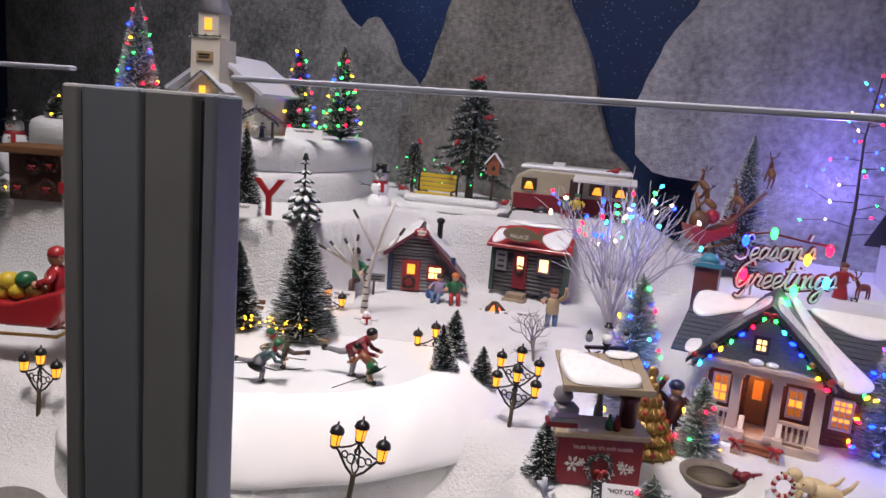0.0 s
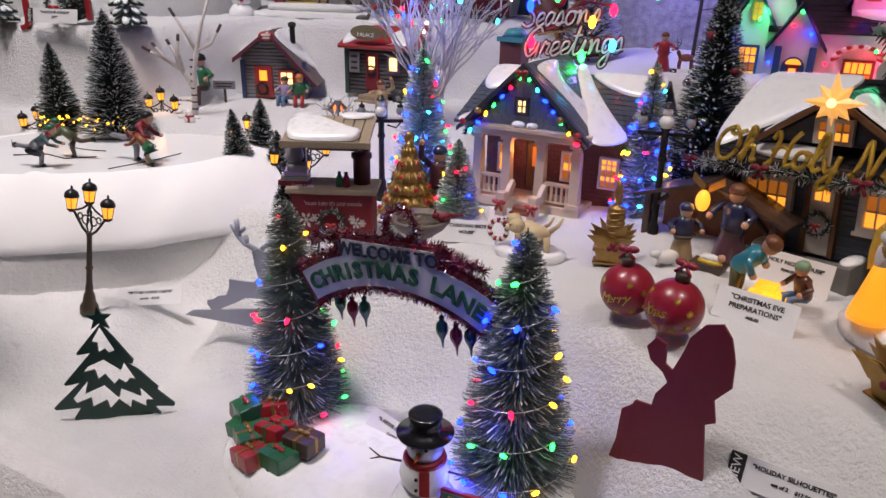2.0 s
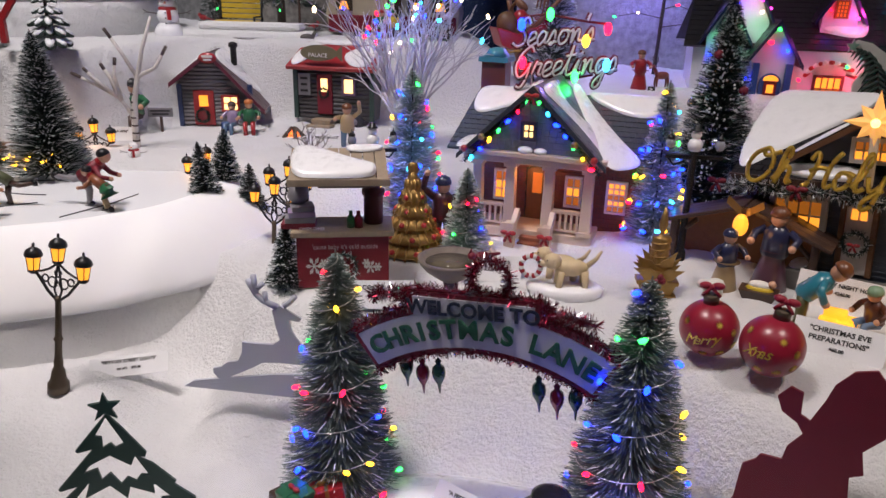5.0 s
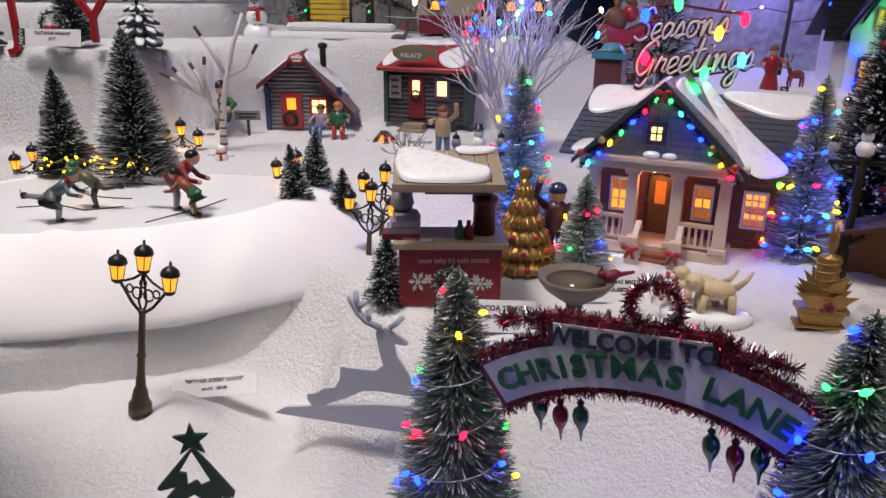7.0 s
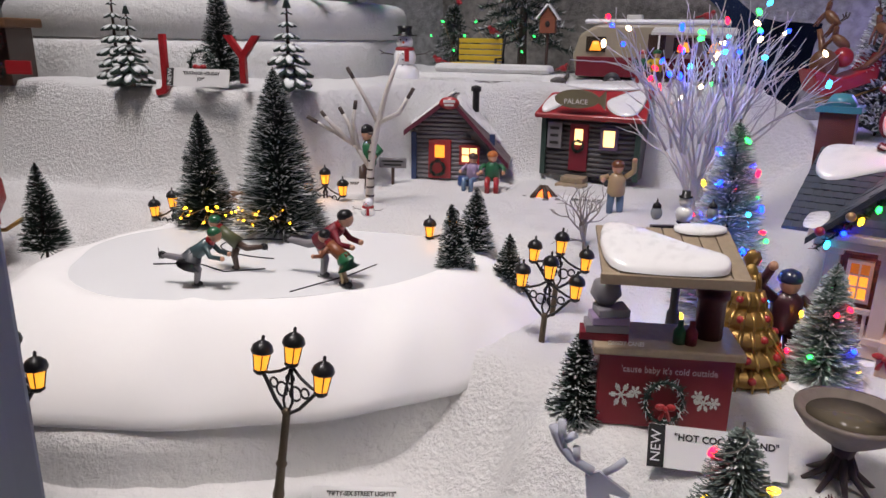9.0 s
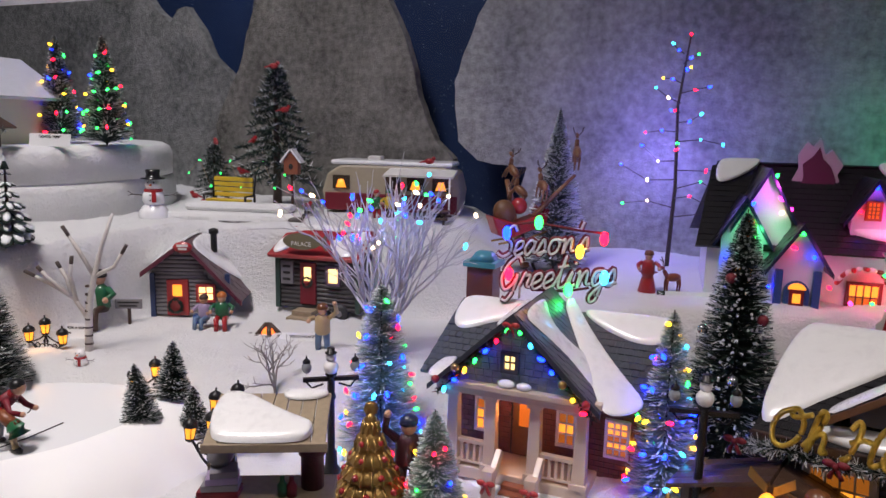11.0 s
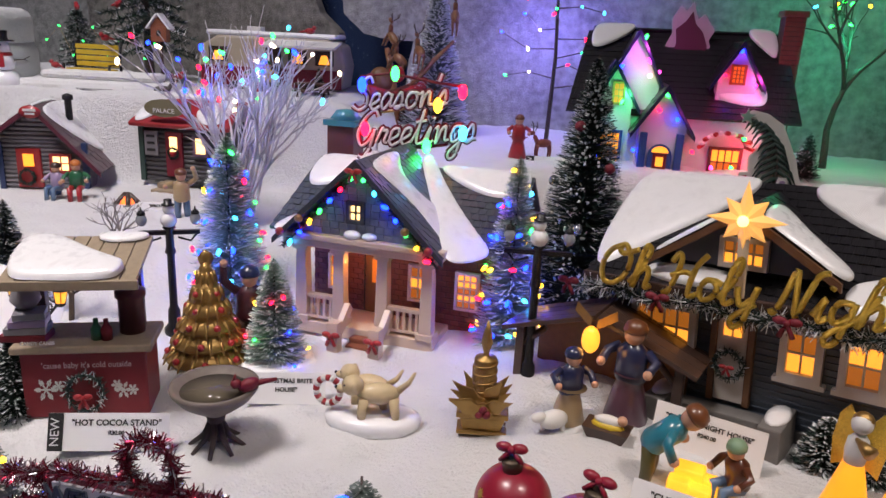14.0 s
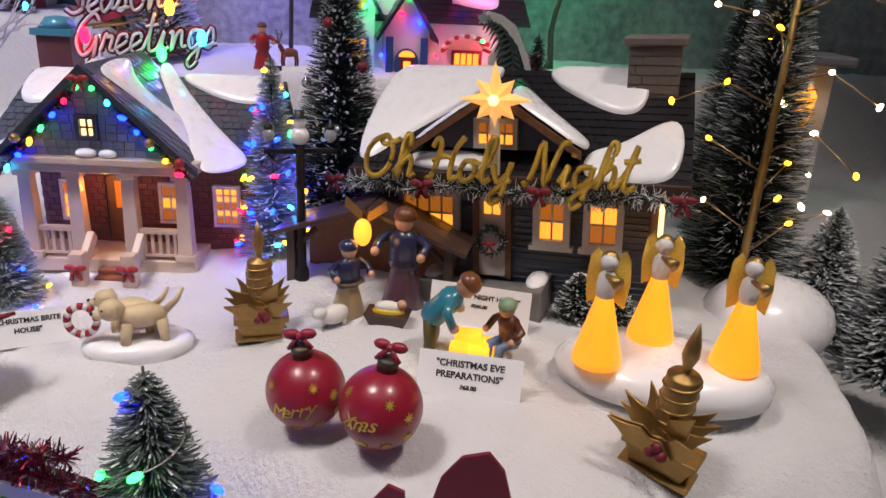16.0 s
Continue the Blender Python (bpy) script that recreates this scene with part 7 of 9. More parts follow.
twig_tree("bare_shrub", -0.150, 0.735, gz(-0.15, 0.735), 0.066, mat("grey_twig", (0.25, 0.23, 0.22), 0.7), "bare grey branching shrub in the snow", 14, 3, 0.9, r=0.0016, stems=3, curl=0.2)
bt = thing("birch_tree", pose(-0.362, 0.800, 0.126), "bare white birch with dark-banded stubby branches", "tree")
trunk = [(0, 0, -0.004), (0.001, 0, 0.03), (0.004, 0, 0.06), (0.010, 0, 0.085), (0.018, 0.002, 0.115), (0.030, 0.004, 0.148)]
part("trunk", Mesh().tube(trunk, 0.0045, BIRCHM, 8, 0.0016), bt)
for pts in ([(0.002, 0, 0.04), (-0.012, 0, 0.062), (-0.035, 0, 0.075), (-0.062, 0, 0.088)], [(-0.014, 0, 0.063), (-0.02, 0.002, 0.082), (-0.030, 0.003, 0.098)], [(-0.016, 0, 0.064), (-0.035, -0.004, 0.082), (-0.046, -0.004, 0.094)], [(-0.01, 0, 0.058), (-0.015, 0, 0.085), (-0.012, 0, 0.105)],
            [(0.010, 0, 0.085), (-0.004, 0, 0.11), (-0.020, 0, 0.135)], [(0.010, 0, 0.085), (0.030, 0.002, 0.095), (0.044, 0.002, 0.118)]):
    b = part("branch", Mesh().tube(pts, 0.0024, BIRCHM, 6, 0.0016), bt, "white birch branch")
    part("tip", Mesh().tube([Vector(pts[-1]).lerp(Vector(pts[-2]), 0.4), pts[-1]], 0.0019, TWIGB, 6), b, "dark cut tip")
for i in range(9):
    part("bark_band", Mesh().tube([(0.0005 + 0.0003 * i, -0.0002, 0.006 + i * 0.0085), (0.0006 + 0.0003 * i, -0.0002, 0.0078 + i * 0.0085)], 0.0046 - 0.00022 * i, TWIGB, 8), bt, "dark bark band")
snowman(-0.349, 0.762, 0.116, 0.036, 0, "tiny white snowman with red scarf below the birch", False)
# skaters on the ice
def skater(x, y, z, s, rz, coat, legs, hat, label, skirt=None, glide=True):
    """A skater figurine bent forward over one leg, as one plain mesh."""
    me = Mesh()
    me.tube([(0, 0, 0.05 * s), (0.03 * s, 0, 0.24 * s), (-0.04 * s, 0, 0.46 * s)], 0.042 * s, legs, 8, 0.07 * s)
    me.ball((0.02 * s, 0, 0.045 * s), 0.045 * s, BLACK, (1.6, 0.8, 0.9)).box((0.02 * s, 0, 0.006 * s), (0.20 * s, 0.012 * s, 0.03 * s), GREYMETAL2)
    foot = (-0.50 * s, 0.03 * s, 0.44 * s) if glide else (-0.12 * s, 0.05 * s, 0.05 * s)
    me.tube([(-0.04 * s, 0.02 * s, 0.46 * s), (-0.22 * s if glide else -0.02 * s, 0.04 * s, 0.40 * s if glide else 0.25 * s), foot], 0.065 * s, legs, 8, 0.04 * s)
    me.ball(foot, 0.05 * s, BLACK, (1.3, 0.8, 1.2)).box((foot[0] - 0.05 * s, foot[1], foot[2] + 0.02 * s), (0.012 * s, 0.012 * s, 0.17 * s), GREYMETAL2)
    me.tube([(-0.06 * s, 0, 0.45 * s), (0.10 * s, 0, 0.56 * s), (0.24 * s, 0, 0.67 * s)], 0.11 * s, coat, 10, 0.09 * s)
    if skirt:
        me.tube([(0.02 * s, 0, 0.53 * s), (-0.05 * s, 0, 0.42 * s), (-0.10 * s, 0, 0.30 * s)], 0.10 * s, skirt, 10, 0.19 * s)
    me.ball((0.33 * s, 0, 0.78 * s), 0.092 * s, SKIN, (1, 0.95, 1.1), 12, 8).ball((0.315 * s, 0, 0.82 * s), 0.098 * s, hat, (1, 1, 0.8), 12, 8)
    me.tube([(0.22 * s, 0, 0.69 * s), (0.29 * s, 0, 0.70 * s)], 0.07 * s, RED, 8)
    for k in (-1, 1):
        me.tube([(0.21 * s, k * 0.09 * s, 0.64 * s), (0.30 * s, k * 0.15 * s, 0.50 * s), (0.44 * s, k * 0.12 * s, 0.47 * s)], 0.042 * s, coat, 7, 0.034 * s).ball((0.46 * s, k * 0.12 * s, 0.47 * s), 0.036 * s, SKIN)
    return thing("figurine", pose(x, y, z, 0, 0, rz), label, "figurine", "skaters", me=me)


skater(-0.4010, 0.5670, 0.1226, 0.048, 8, mat("teal_grey_coat", (0.05, 0.09, 0.10), 0.4, coat=0.3), GREYSIDE, GREEN, "skater figurine in grey skirt gliding on one leg", mat("slate_skirt", (0.07, 0.075, 0.085), 0.45))
skater(-0.3930, 0.6060, 0.1226, 0.046, 185, mat("green_tan_coat", (0.09, 0.10, 0.05), 0.4), WOODDARK, GREEN, "green-coated skater figurine bent low on the ice")
skater(-0.3260, 0.6100, 0.1226, 0.058, -4, DARKRED, GREYSIDE, BLACK, "skater figurine in red jacket and grey trousers gliding")
skater(-0.3050, 0.5970, 0.1226, 0.044, 175, mat("striped_red_coat", (0.22, 0.07, 0.03), 0.4, var=0.5, scale=260), TAN, BLACK, "girl skater figurine in striped jacket and green skirt", GREEN, False)

# ---- cabins and campers ----
figurine(-0.402, 0.898, 0.129, 0.078, -10, GREEN, WOODDARK, BLACK, "angler figurine in a green jacket sitting in the snow", sit=True)
figurine(-0.283, 0.905, 0.129, 0.048, -15, LILAC, DENIM, WOODDARK, "lilac-sweatered figurine sitting by the fire", sit=True)
figurine(-0.262, 0.905, 0.129, 0.052, 10, GREEN, RED, mat("orange_cap", (0.5, 0.15, 0.03), 0.4), "green-jacketed figurine sitting by the fire", sit=True)
thing("grass_mat", pose(-0.270, 0.893, 0.1265), "green painted base below two sitting figurines", "base", me=Mesh().lathe([(0.034, 0), (0.032, 0.003), (0.001, 0.004)], mat("moss", (0.05, 0.10, 0.03), 0.6, var=0.5, scale=400), 24, None, 1, 0.6))
figurine(-0.131, 0.843, 0.127, 0.055, 5, TAN, DENIM, HAIR, "standing figurine in tan top and jeans", arms=((-0.3, 0, 0.6), (0.32, 0, 0.95)))
cf = thing("camp_fire", pose(-0.205, 0.893, 0.128), "small glowing camp fire with dark logs", "camp fire")
for a in range(5):
    part("log", Mesh().tube([(0.016 * math.cos(a * 1.256), 0.012 * math.sin(a * 1.256), 0.0), (0.002 * math.cos(a * 1.256), 0, 0.014)], 0.003, WOODDARK, 6), cf)
part("embers", Mesh().ball((0, 0, 0.005), 0.009, FIREGLOW, (1, 0.8, 0.8), 8, 6), cf, "glowing orange embers")
for a in range(9):
    part("stone", Mesh().ball((0.02 * math.cos(a * 0.7), 0.014 * math.sin(a * 0.7), 0.002), 0.004, STONE, (1, 0.9, 0.7), 7, 5), cf)
tk = thing("toy_truck", pose(-0.435, 0.885, 0.128, 0, 0, 10), "tiny orange toy truck in the snow", "toy truck")
part("body", Mesh().box((0, 0, 0.008), (0.032, 0.014, 0.008), mat("orange_paint", (0.5, 0.12, 0.02), 0.4)).box((0.006, 0, 0.014), (0.013, 0.013, 0.008), mat("orange_paint", (0.5, 0.12, 0.02))), tk, "", 0.001)
for x in (-0.010, 0.010):
    part("wheel", Mesh().lathe([(0.0035, -0.008), (0.0035, 0.008)], MATTEBLACK, 10, Matrix.Translation((x, 0, 0.0035)) @ Matrix.Rotation(math.pi / 2, 4, "X")), tk)
lp = thing("log_pile", pose(-0.505, 0.792, 0.124, 0, 0, 5), "small pile of brown logs in the snow", "log pile")
for i, (x, z) in enumerate(((0, 0.004), (0.009, 0.004), (-0.009, 0.004), (0.0045, 0.011), (-0.0045, 0.011))):
    part("log", Mesh().tube([(-0.02 + x * 0.2, x, z), (0.022 + x * 0.2, x, z)], 0.0042, WOODBROWN, 8), lp)
thing("blue_barrel", pose(-0.296, 0.922, 0.129), "small blue barrel beside the cabin door", "barrel", me=Mesh().lathe([(0.007, 0), (0.008, 0.006), (0.007, 0.013), (0.001, 0.0135)], mat("barrel_blue", (0.02, 0.06, 0.2), 0.4), 12))

# ---- back terrace ----
thing("snow_ledge", pose(-0.300, 1.075, 0.222, 0, 0, -4), "long low white foam snow ledge", "snow ledge", kind="structure", me=Mesh().box((0, 0, 0.012), (0.185, 0.06, 0.024), FOAM).box((0.0, 0.01, 0.029), (0.15, 0.035, 0.011), FOAM), bevel=0.006)
thing("snow_ledge_far", pose(-0.095, 1.095, 0.222, 0, 0, -8), "low white foam snow ledge below the camper", "snow ledge", kind="structure", me=Mesh().box((0, 0, 0.006), (0.24, 0.07, 0.014), FOAM), bevel=0.005)
snowman(-0.4072, 1.053, 0.223, 0.078, 8, "white snowman with black hat and red scarf on the terrace")
bn = thing("park_bench", pose(-0.332, 1.130, 0.228, 0, 0, -14), "yellow slatted park bench in the snow", "bench")
for i in range(4):
    part("slat", Mesh().box((0, 0.012, 0.034 + i * 0.0075), (0.064, 0.003, 0.006), YELLOW), bn, "", 0.0006)
for i in range(3):
    part("slat", Mesh().box((0, -0.008 + i * 0.007, 0.027), (0.064, 0.006, 0.003), YELLOW), bn, "", 0.0006)
for k in (-1, 1):
    part("frame", Mesh().tube([(k * 0.034, -0.012, 0.0), (k * 0.034, -0.012, 0.034), (k * 0.034, 0.01, 0.034), (k * 0.034, 0.016, 0.064)], 0.0018, BLACK).tube([(k * 0.034, 0.012, 0.0), (k * 0.034, 0.012, 0.036)], 0.0018, BLACK), bn, "black bench end")
leafy_pine(-0.282, 1.200, 0.222, 0.236, 0.074, "tall flocked pine with small red birds")
leafy_pine(-0.385, 1.215, 0.222, 0.115, 0.034, "small flocked pine with tiny green lights", 9)
for i, (x, y, z) in enumerate(((-0.276, 1.17, 0.447), (-0.255, 1.15, 0.385), (-0.305, 1.16, 0.34), (-0.372, 1.19, 0.335), (-0.39, 1.15, 0.258), (-0.36, 1.12, 0.25), (-0.31, 1.125, 0.297), (-0.238, 1.14, 0.31), (-0.215, 1.12, 0.252), (-0.045, 1.135, 0.318))):
    thing("red_bird", pose(x, y, z, 0, 0, 40 * i), "tiny red cardinal bird ornament", "bird", "red birds", me=Mesh().ball((0, 0, 0), 0.0046, RED, (1.5, 0.8, 0.9), 8, 6).ball((0.006, 0, 0.004), 0.003, RED).tube([(-0.005, 0, 0), (-0.014, 0, -0.002)], 0.0018, RED, 5, 0.001))
gl = thing("green_fairy_lights", pose(-0.375, 1.165, 0.24), "string of tiny green lights on small pines", "fairy lights")
gp = [Vector((-0.03 + 0.016 * i, 0.004 * math.sin(i), 0.05 + 0.022 * math.sin(i * 2.1))) for i in range(11)]
part("light_wire", Mesh().tube(gp, 0.0003, COPPER, 4), gl)
for p in gp:
    add_bulb(gl, p, "green", 0.0013, q)
bh = thing("bird_house", pose(-0.238, 1.124, 0.228) @ Matrix.Diagonal((1, 1, 1.22, 1)), "small red bird house on a post", "bird house")
part("post", Mesh().tube([(0, 0, -0.002), (0, 0, 0.055)], 0.0022, WOODDARK), bh)
part("box", Mesh().box((0, 0, 0.063), (0.020, 0.016, 0.016), mat("rust", (0.25, 0.08, 0.04), 0.5)).prism([(-0.010, 0.071), (0.010, 0.071), (0, 0.081)], -0.008, 0.008, mat("rust", (0.25, 0.08, 0.04))), bh, "", 0.0006)
for k in (-1, 1):
    part("roof", Mesh().slab([(k * 0.014, -0.011, 0.068), (k * 0.014, 0.011, 0.068), (0, 0.011, 0.083), (0, -0.011, 0.083)], 0.002 * k, GLAZE), bh, "snowy roof")
part("hole", Mesh().ball((0, -0.0075, 0.064), 0.0035, INK, (1, 0.4, 1), 10, 6), bh)


def small_deer(x, y, z, s, rz, m, label, pitch=0.0):
    me = Mesh()
    me.ball((0, 0, 0.55 * s), 0.2 * s, m, (1.7, 0.75, 0.8), 10, 7)
    for a in (-0.24, 0.24):
        for k in (-1, 1):
            me.tube([(a * s, k * 0.07 * s, 0.5 * s), (a * 1.15 * s, k * 0.07 * s, 0.25 * s), (a * 1.05 * s, k * 0.07 * s, 0)], 0.05 * s, m, 6, 0.028 * s)
    me.tube([(0.26 * s, 0, 0.6 * s), (0.38 * s, 0, 0.8 * s), (0.42 * s, 0, 0.9 * s)], 0.09 * s, m, 7, 0.07 * s)
    me.ball((0.5 * s, 0, 0.92 * s), 0.09 * s, m, (1.6, 0.8, 0.85), 8, 6)
    for k in (-1, 1):
        me.tube([(0.42 * s, k * 0.05 * s, 0.98 * s), (0.36 * s, k * 0.14 * s, 1.15 * s), (0.42 * s, k * 0.18 * s, 1.3 * s)], 0.02 * s, TWIGB, 5)
        me.tube([(0.37 * s, k * 0.13 * s, 1.12 * s), (0.48 * s, k * 0.16 * s, 1.2 * s)], 0.016 * s, TWIGB, 5)
    return thing("reindeer", pose(x, y, z, 0, pitch, rz), label, "reindeer", "small reindeer", me=me)


small_deer(-0.212, 1.042, 0.224, 0.030, 20, mat("deer_grey", (0.10, 0.09, 0.085), 0.5), "small dark grey reindeer figurine on the terrace")
deer_brown = mat("deer_brown", (0.20, 0.085, 0.035), 0.45, coat=0.2)


def camper():
    h = thing("camper_van", pose(-0.105, 1.175, 0.222, 0, 0, -6), "cream and maroon camper trailer with lit windows and snowy roof", "camper")
    cream = mat("camper_cream", (0.42, 0.36, 0.26), 0.35, coat=0.3)
    prof = [(-0.100, 0.018), (0.100, 0.018), (0.105, 0.05), (0.098, 0.078), (0.080, 0.086), (-0.075, 0.086), (-0.098, 0.072), (-0.106, 0.045)]
    part("body", Mesh().prism(prof, 0.0, 0.07, cream), h, "", 0.004)
    part("lower_panel", Mesh().box((0, -0.001, 0.031), (0.200, 0.004, 0.026), DARKRED), h, "maroon lower panel", 0.001)
    for x in (-0.075, 0.038, 0.076):
        w = part("window", Mesh().box((x, -0.001, 0.060), (0.026, 0.002, 0.020), mat("window_dark", (0.05, 0.04, 0.03), 0.15)), h, "dark window with a glowing lamp shade")
        part("lamp_shade", Mesh().lathe([(0.008, 0.0), (0.004, 0.012), (0.001, 0.0122)], WARMGLOW, 10, Matrix.Translation((x, -0.003, 0.052)), 1, 0.4), w, "glowing amber lamp shade")
    part("roof_snow", Mesh().box((0.0, 0.035, 0.089), (0.185, 0.07, 0.007), GLAZE), h, "white roof snow", 0.0035)
    part("awning", Mesh().slab([(0.0, -0.045, 0.073), (0.10, -0.045, 0.073), (0.10, 0.0, 0.080), (0.0, 0.0, 0.080)], 0.003, OFFWHITE), h, "pale awning")
    part("vent", Mesh().box((-0.03, 0.03, 0.095), (0.02, 0.02, 0.007), OFFWHITE), h, "", 0.001)
    part("door", Mesh().box((0.004, -0.002, 0.046), (0.022, 0.003, 0.056), WOODDARK), h, "dark door", 0.0006)
    for x in (-0.05, 0.055):
        wh = part("wheel", Mesh().lathe([(0.003, -0.003), (0.011, -0.003), (0.0125, 0), (0.011, 0.003), (0.003, 0.003)], MATTEBLACK, 16, Matrix.Translation((x, -0.002, 0.0125)) @ Matrix.Rotation(math.pi / 2, 4, "X")), h, "black tyre")
        part("hub", Mesh().ball((x, -0.005, 0.0125), 0.0045, GREYSIDE, (1, 0.5, 1)), wh)
    for x in (0.01, 0.095):
        part("awning_pole", Mesh().tube([(x, -0.043, 0.0), (x, -0.043, 0.074)], 0.0014, OFFWHITE), h)
    pb = thing("picnic_table", pose(-0.035, 1.095, 0.234, 0, 0, -6), "dark wooden picnic table below the awning", "table")
    part("top", Mesh().box((0, 0, 0.018), (0.045, 0.020, 0.003), WOODDARK), pb, "", 0.0005)
    for k in (-1, 1):
        part("bench", Mesh().box((0, k * 0.018, 0.010), (0.045, 0.007, 0.0025), WOODDARK), pb, "", 0.0005)
        part("leg", Mesh().tube([(k * 0.017, -0.019, 0), (k * 0.017, 0.0, 0.017)], 0.0016, WOODDARK).tube([(k * 0.017, 0.019, 0), (k * 0.017, 0.0, 0.017)], 0.0016, WOODDARK), pb)


camper()
brush_tree(-0.030, 1.110, 0.228, 0.045, 0.012, "tiny dark bottle-brush tree beside the camper", "dark", 900, 0, 16, power=0.75)
figurine(-0.118, 1.128, 0.232, 0.045, 0, GREEN, RED, RED, "green-coated figurine beside the camper")
figurine(-0.100, 1.126, 0.232, 0.046, 0, YELLOW, WOODDARK, GREEN, "yellow-coated figurine beside the camper", skirt=True)
# church terrace
brush_tree(-0.483, 1.083, 0.330, 0.148, 0.034, "frosted bottle-brush tree covered in coloured lights on the terrace", "frost", 4200, 36, 21, colours=("green", "blue", "green", "red", "yellow", "green"), bulb_r=0.0020, power=0.75)
brush_tree(-0.565, 1.110, 0.330, 0.150, 0.032, "frosted bottle-brush tree covered in blue lights on the terrace", "frost", 4200, 34, 22, colours=("blue", "blue", "yellow", "blue", "red", "green"), bulb_r=0.0020, power=0.75)
brush_tree(-0.815, 1.060, 0.330, 0.195, 0.042, "frosted bottle-brush tree covered in coloured lights on the terrace", "white", 4600, 34, 23, colours=("green", "yellow", "red", "blue"), bulb_r=0.0020, power=0.75)
cs = thing("church_board", pose(-0.745, 0.925, 0.330, 0, 0, -4), "pale grey gabled church notice board", "sign")
part("board", Mesh().prism([(-0.032, 0.0), (0.032, 0.0), (0.032, 0.040), (0.0, 0.062), (-0.032, 0.040)], -0.002, 0.003, GREYSIDE), cs, "", 0.0008)
for i, t in enumerate(("HOLY", "FAMILY", "CHURCH")):
    text_part(t, 0.0115, INK, cs, 0, -0.0026, 0.036 - 0.0105 * i)
cr = thing("small_creche", pose(-0.572, 0.955, 0.330, 0, 0, -6), "small green-roofed nativity stable on the terrace", "stable")
for k in (-1, 1):
    part("post", Mesh().tube([(k * 0.026, 0, 0), (k * 0.026, 0, 0.024)], 0.002, WOODDARK), cr)
    garland(cr, [(k * 0.036, -0.002, 0.020), (0, -0.002, 0.041)], 0.006, 260, 60 + k)
    part("roof", Mesh().slab([(k * 0.034, -0.004, 0.022), (k * 0.034, 0.02, 0.022), (0, 0.02, 0.040), (0, -0.004, 0.040)], 0.002 * k, WOODDARK), cr)
for x, c in ((-0.012, TAN), (0.010, NAVY), (0.0, OFFWHITE)):
    figurine(-0.572 + x, 0.953, 0.330, 0.022, 0, c, c, c, "tiny robed nativity figurine in a stable", skirt=True)
# joy letters
jy = thing("joy_letters", pose(-0.535, 0.803, 0.240, 0, 0, -4), "red metal word with a wreath for its round letter", "letters")
for ch, x in (("J", -0.046), ("Y", 0.046)):
    text_part(ch, 0.066, RED, jy, x, 0, 0.023, 0.0022, 0, "letter")
wreath(jy, 0.0, 0.0, 0.018, 0.015, 30)
brush_tree(-0.537, 0.838, 0.236, 0.112, 0.024, "dark green bottle-brush tree behind red letters", "dark", 3600, 0, 24, power=0.75)
snow_pine(-0.452, 0.822, 0.238, 0.088, 0.027, "moulded fir with heavy snow on its boughs", 2)
snow_pine(-0.620, 0.806, 0.238, 0.080, 0.024, "moulded fir with heavy snow on its boughs", 5)
snow_pine(-0.655, 0.830, 0.238, 0.098, 0.026, "moulded fir with heavy snow on its boughs", 7)

# ---- round the cottage ----
globe_lamp(-0.0815, 0.657, 0.088, 0.104, 16)
globe_lamp(0.1830, 0.572, 0.090, 0.122, -8)
gt = thing("gold_tree", pose(-0.0425, 0.612, 0.084, 0, 0, 10), "antique gold ceramic tree with red balls", "tree")
tiers = [(0.024, 0.0), (0.026, 0.004)]
for k in range(6):
    r, z = 0.0300 * (1 - k / 6.4), 0.006 + 0.0112 * k
    tiers += [(r, z), (r * 1.02, z + 0.0016), (r * 0.80, z + 0.0068), (r * 0.62, z + 0.0108)]
part("body", Mesh().lathe(tiers + [(0.002, 0.076)], GOLD, 22), gt, "tiered antique gold tree")
fringe = Mesh()
for k in range(6):
    r, z = 0.0300 * (1 - k / 6.4), 0.006 + 0.0112 * k
    n = 20 - 2 * k
    for a in range(n):
        c, s = math.cos(2 * math.pi * a / n + k), math.sin(2 * math.pi * a / n + k)
        fringe.tube([(r * 0.72 * c, r * 0.72 * s, z + 0.008), (r * 1.0 * c, r * 1.0 * s, z + 0.002), (r * 1.07 * c, r * 1.07 * s, z - 0.0022)], 0.0018, GOLD, 5, 0.0006)
part("needles", fringe, gt, "moulded gold needle clumps")
part("star", Mesh().ball((0, 0, 0.079), 0.006, GOLD, (1, 0.4, 1), 5, 4), gt)
red_ball = finish("ball", Mesh().ball((0, 0, 0), 0.0026, RED, (1, 1, 1), 10, 6))
for i, (z, r, n) in enumerate(((0.010, 0.0285, 8), (0.0215, 0.0240, 7), (0.0325, 0.0190, 6), (0.0435, 0.0140, 5), (0.0545, 0.0095, 4))):
    for a in range(n):
        b = part("ball", red_ball, gt, "red ball")
        b.location = (r * math.cos(2 * math.pi * a / n + i), r * math.sin(2 * math.pi * a / n + i), z)
brush_tree(-0.048, 0.700, 0.088, 0.150, 0.036, "pale green bottle-brush tree glowing with coloured lights", "pale", 4200, 44, 26, colours=("cyan", "yellow", "blue", "green", "red", "blue"), bulb_r=0.0020, power=0.6, group="lit trees")
brush_tree(0.005, 0.611, 0.086, 0.079, 0.0235, "pale frosted bottle-brush tree with a few lights on a snow base", "pale", 3600, 11, 27, base=0.030, power=0.65, group="lit trees")
brush_tree(0.1765, 0.636, 0.090, 0.150, 0.0275, "pale bottle-brush tree wound with blue and yellow lights", "pale", 4200, 46, 28, colours=("blue", "blue", "yellow", "cyan", "blue", "red", "yellow", "green"), bulb_r=0.0019, power=0.6, group="lit trees")
glow_lamp("porch_light", 0.0640, 0.6645, 0.146, 0.022, (1.0, 0.40, 0.08), 0.003)
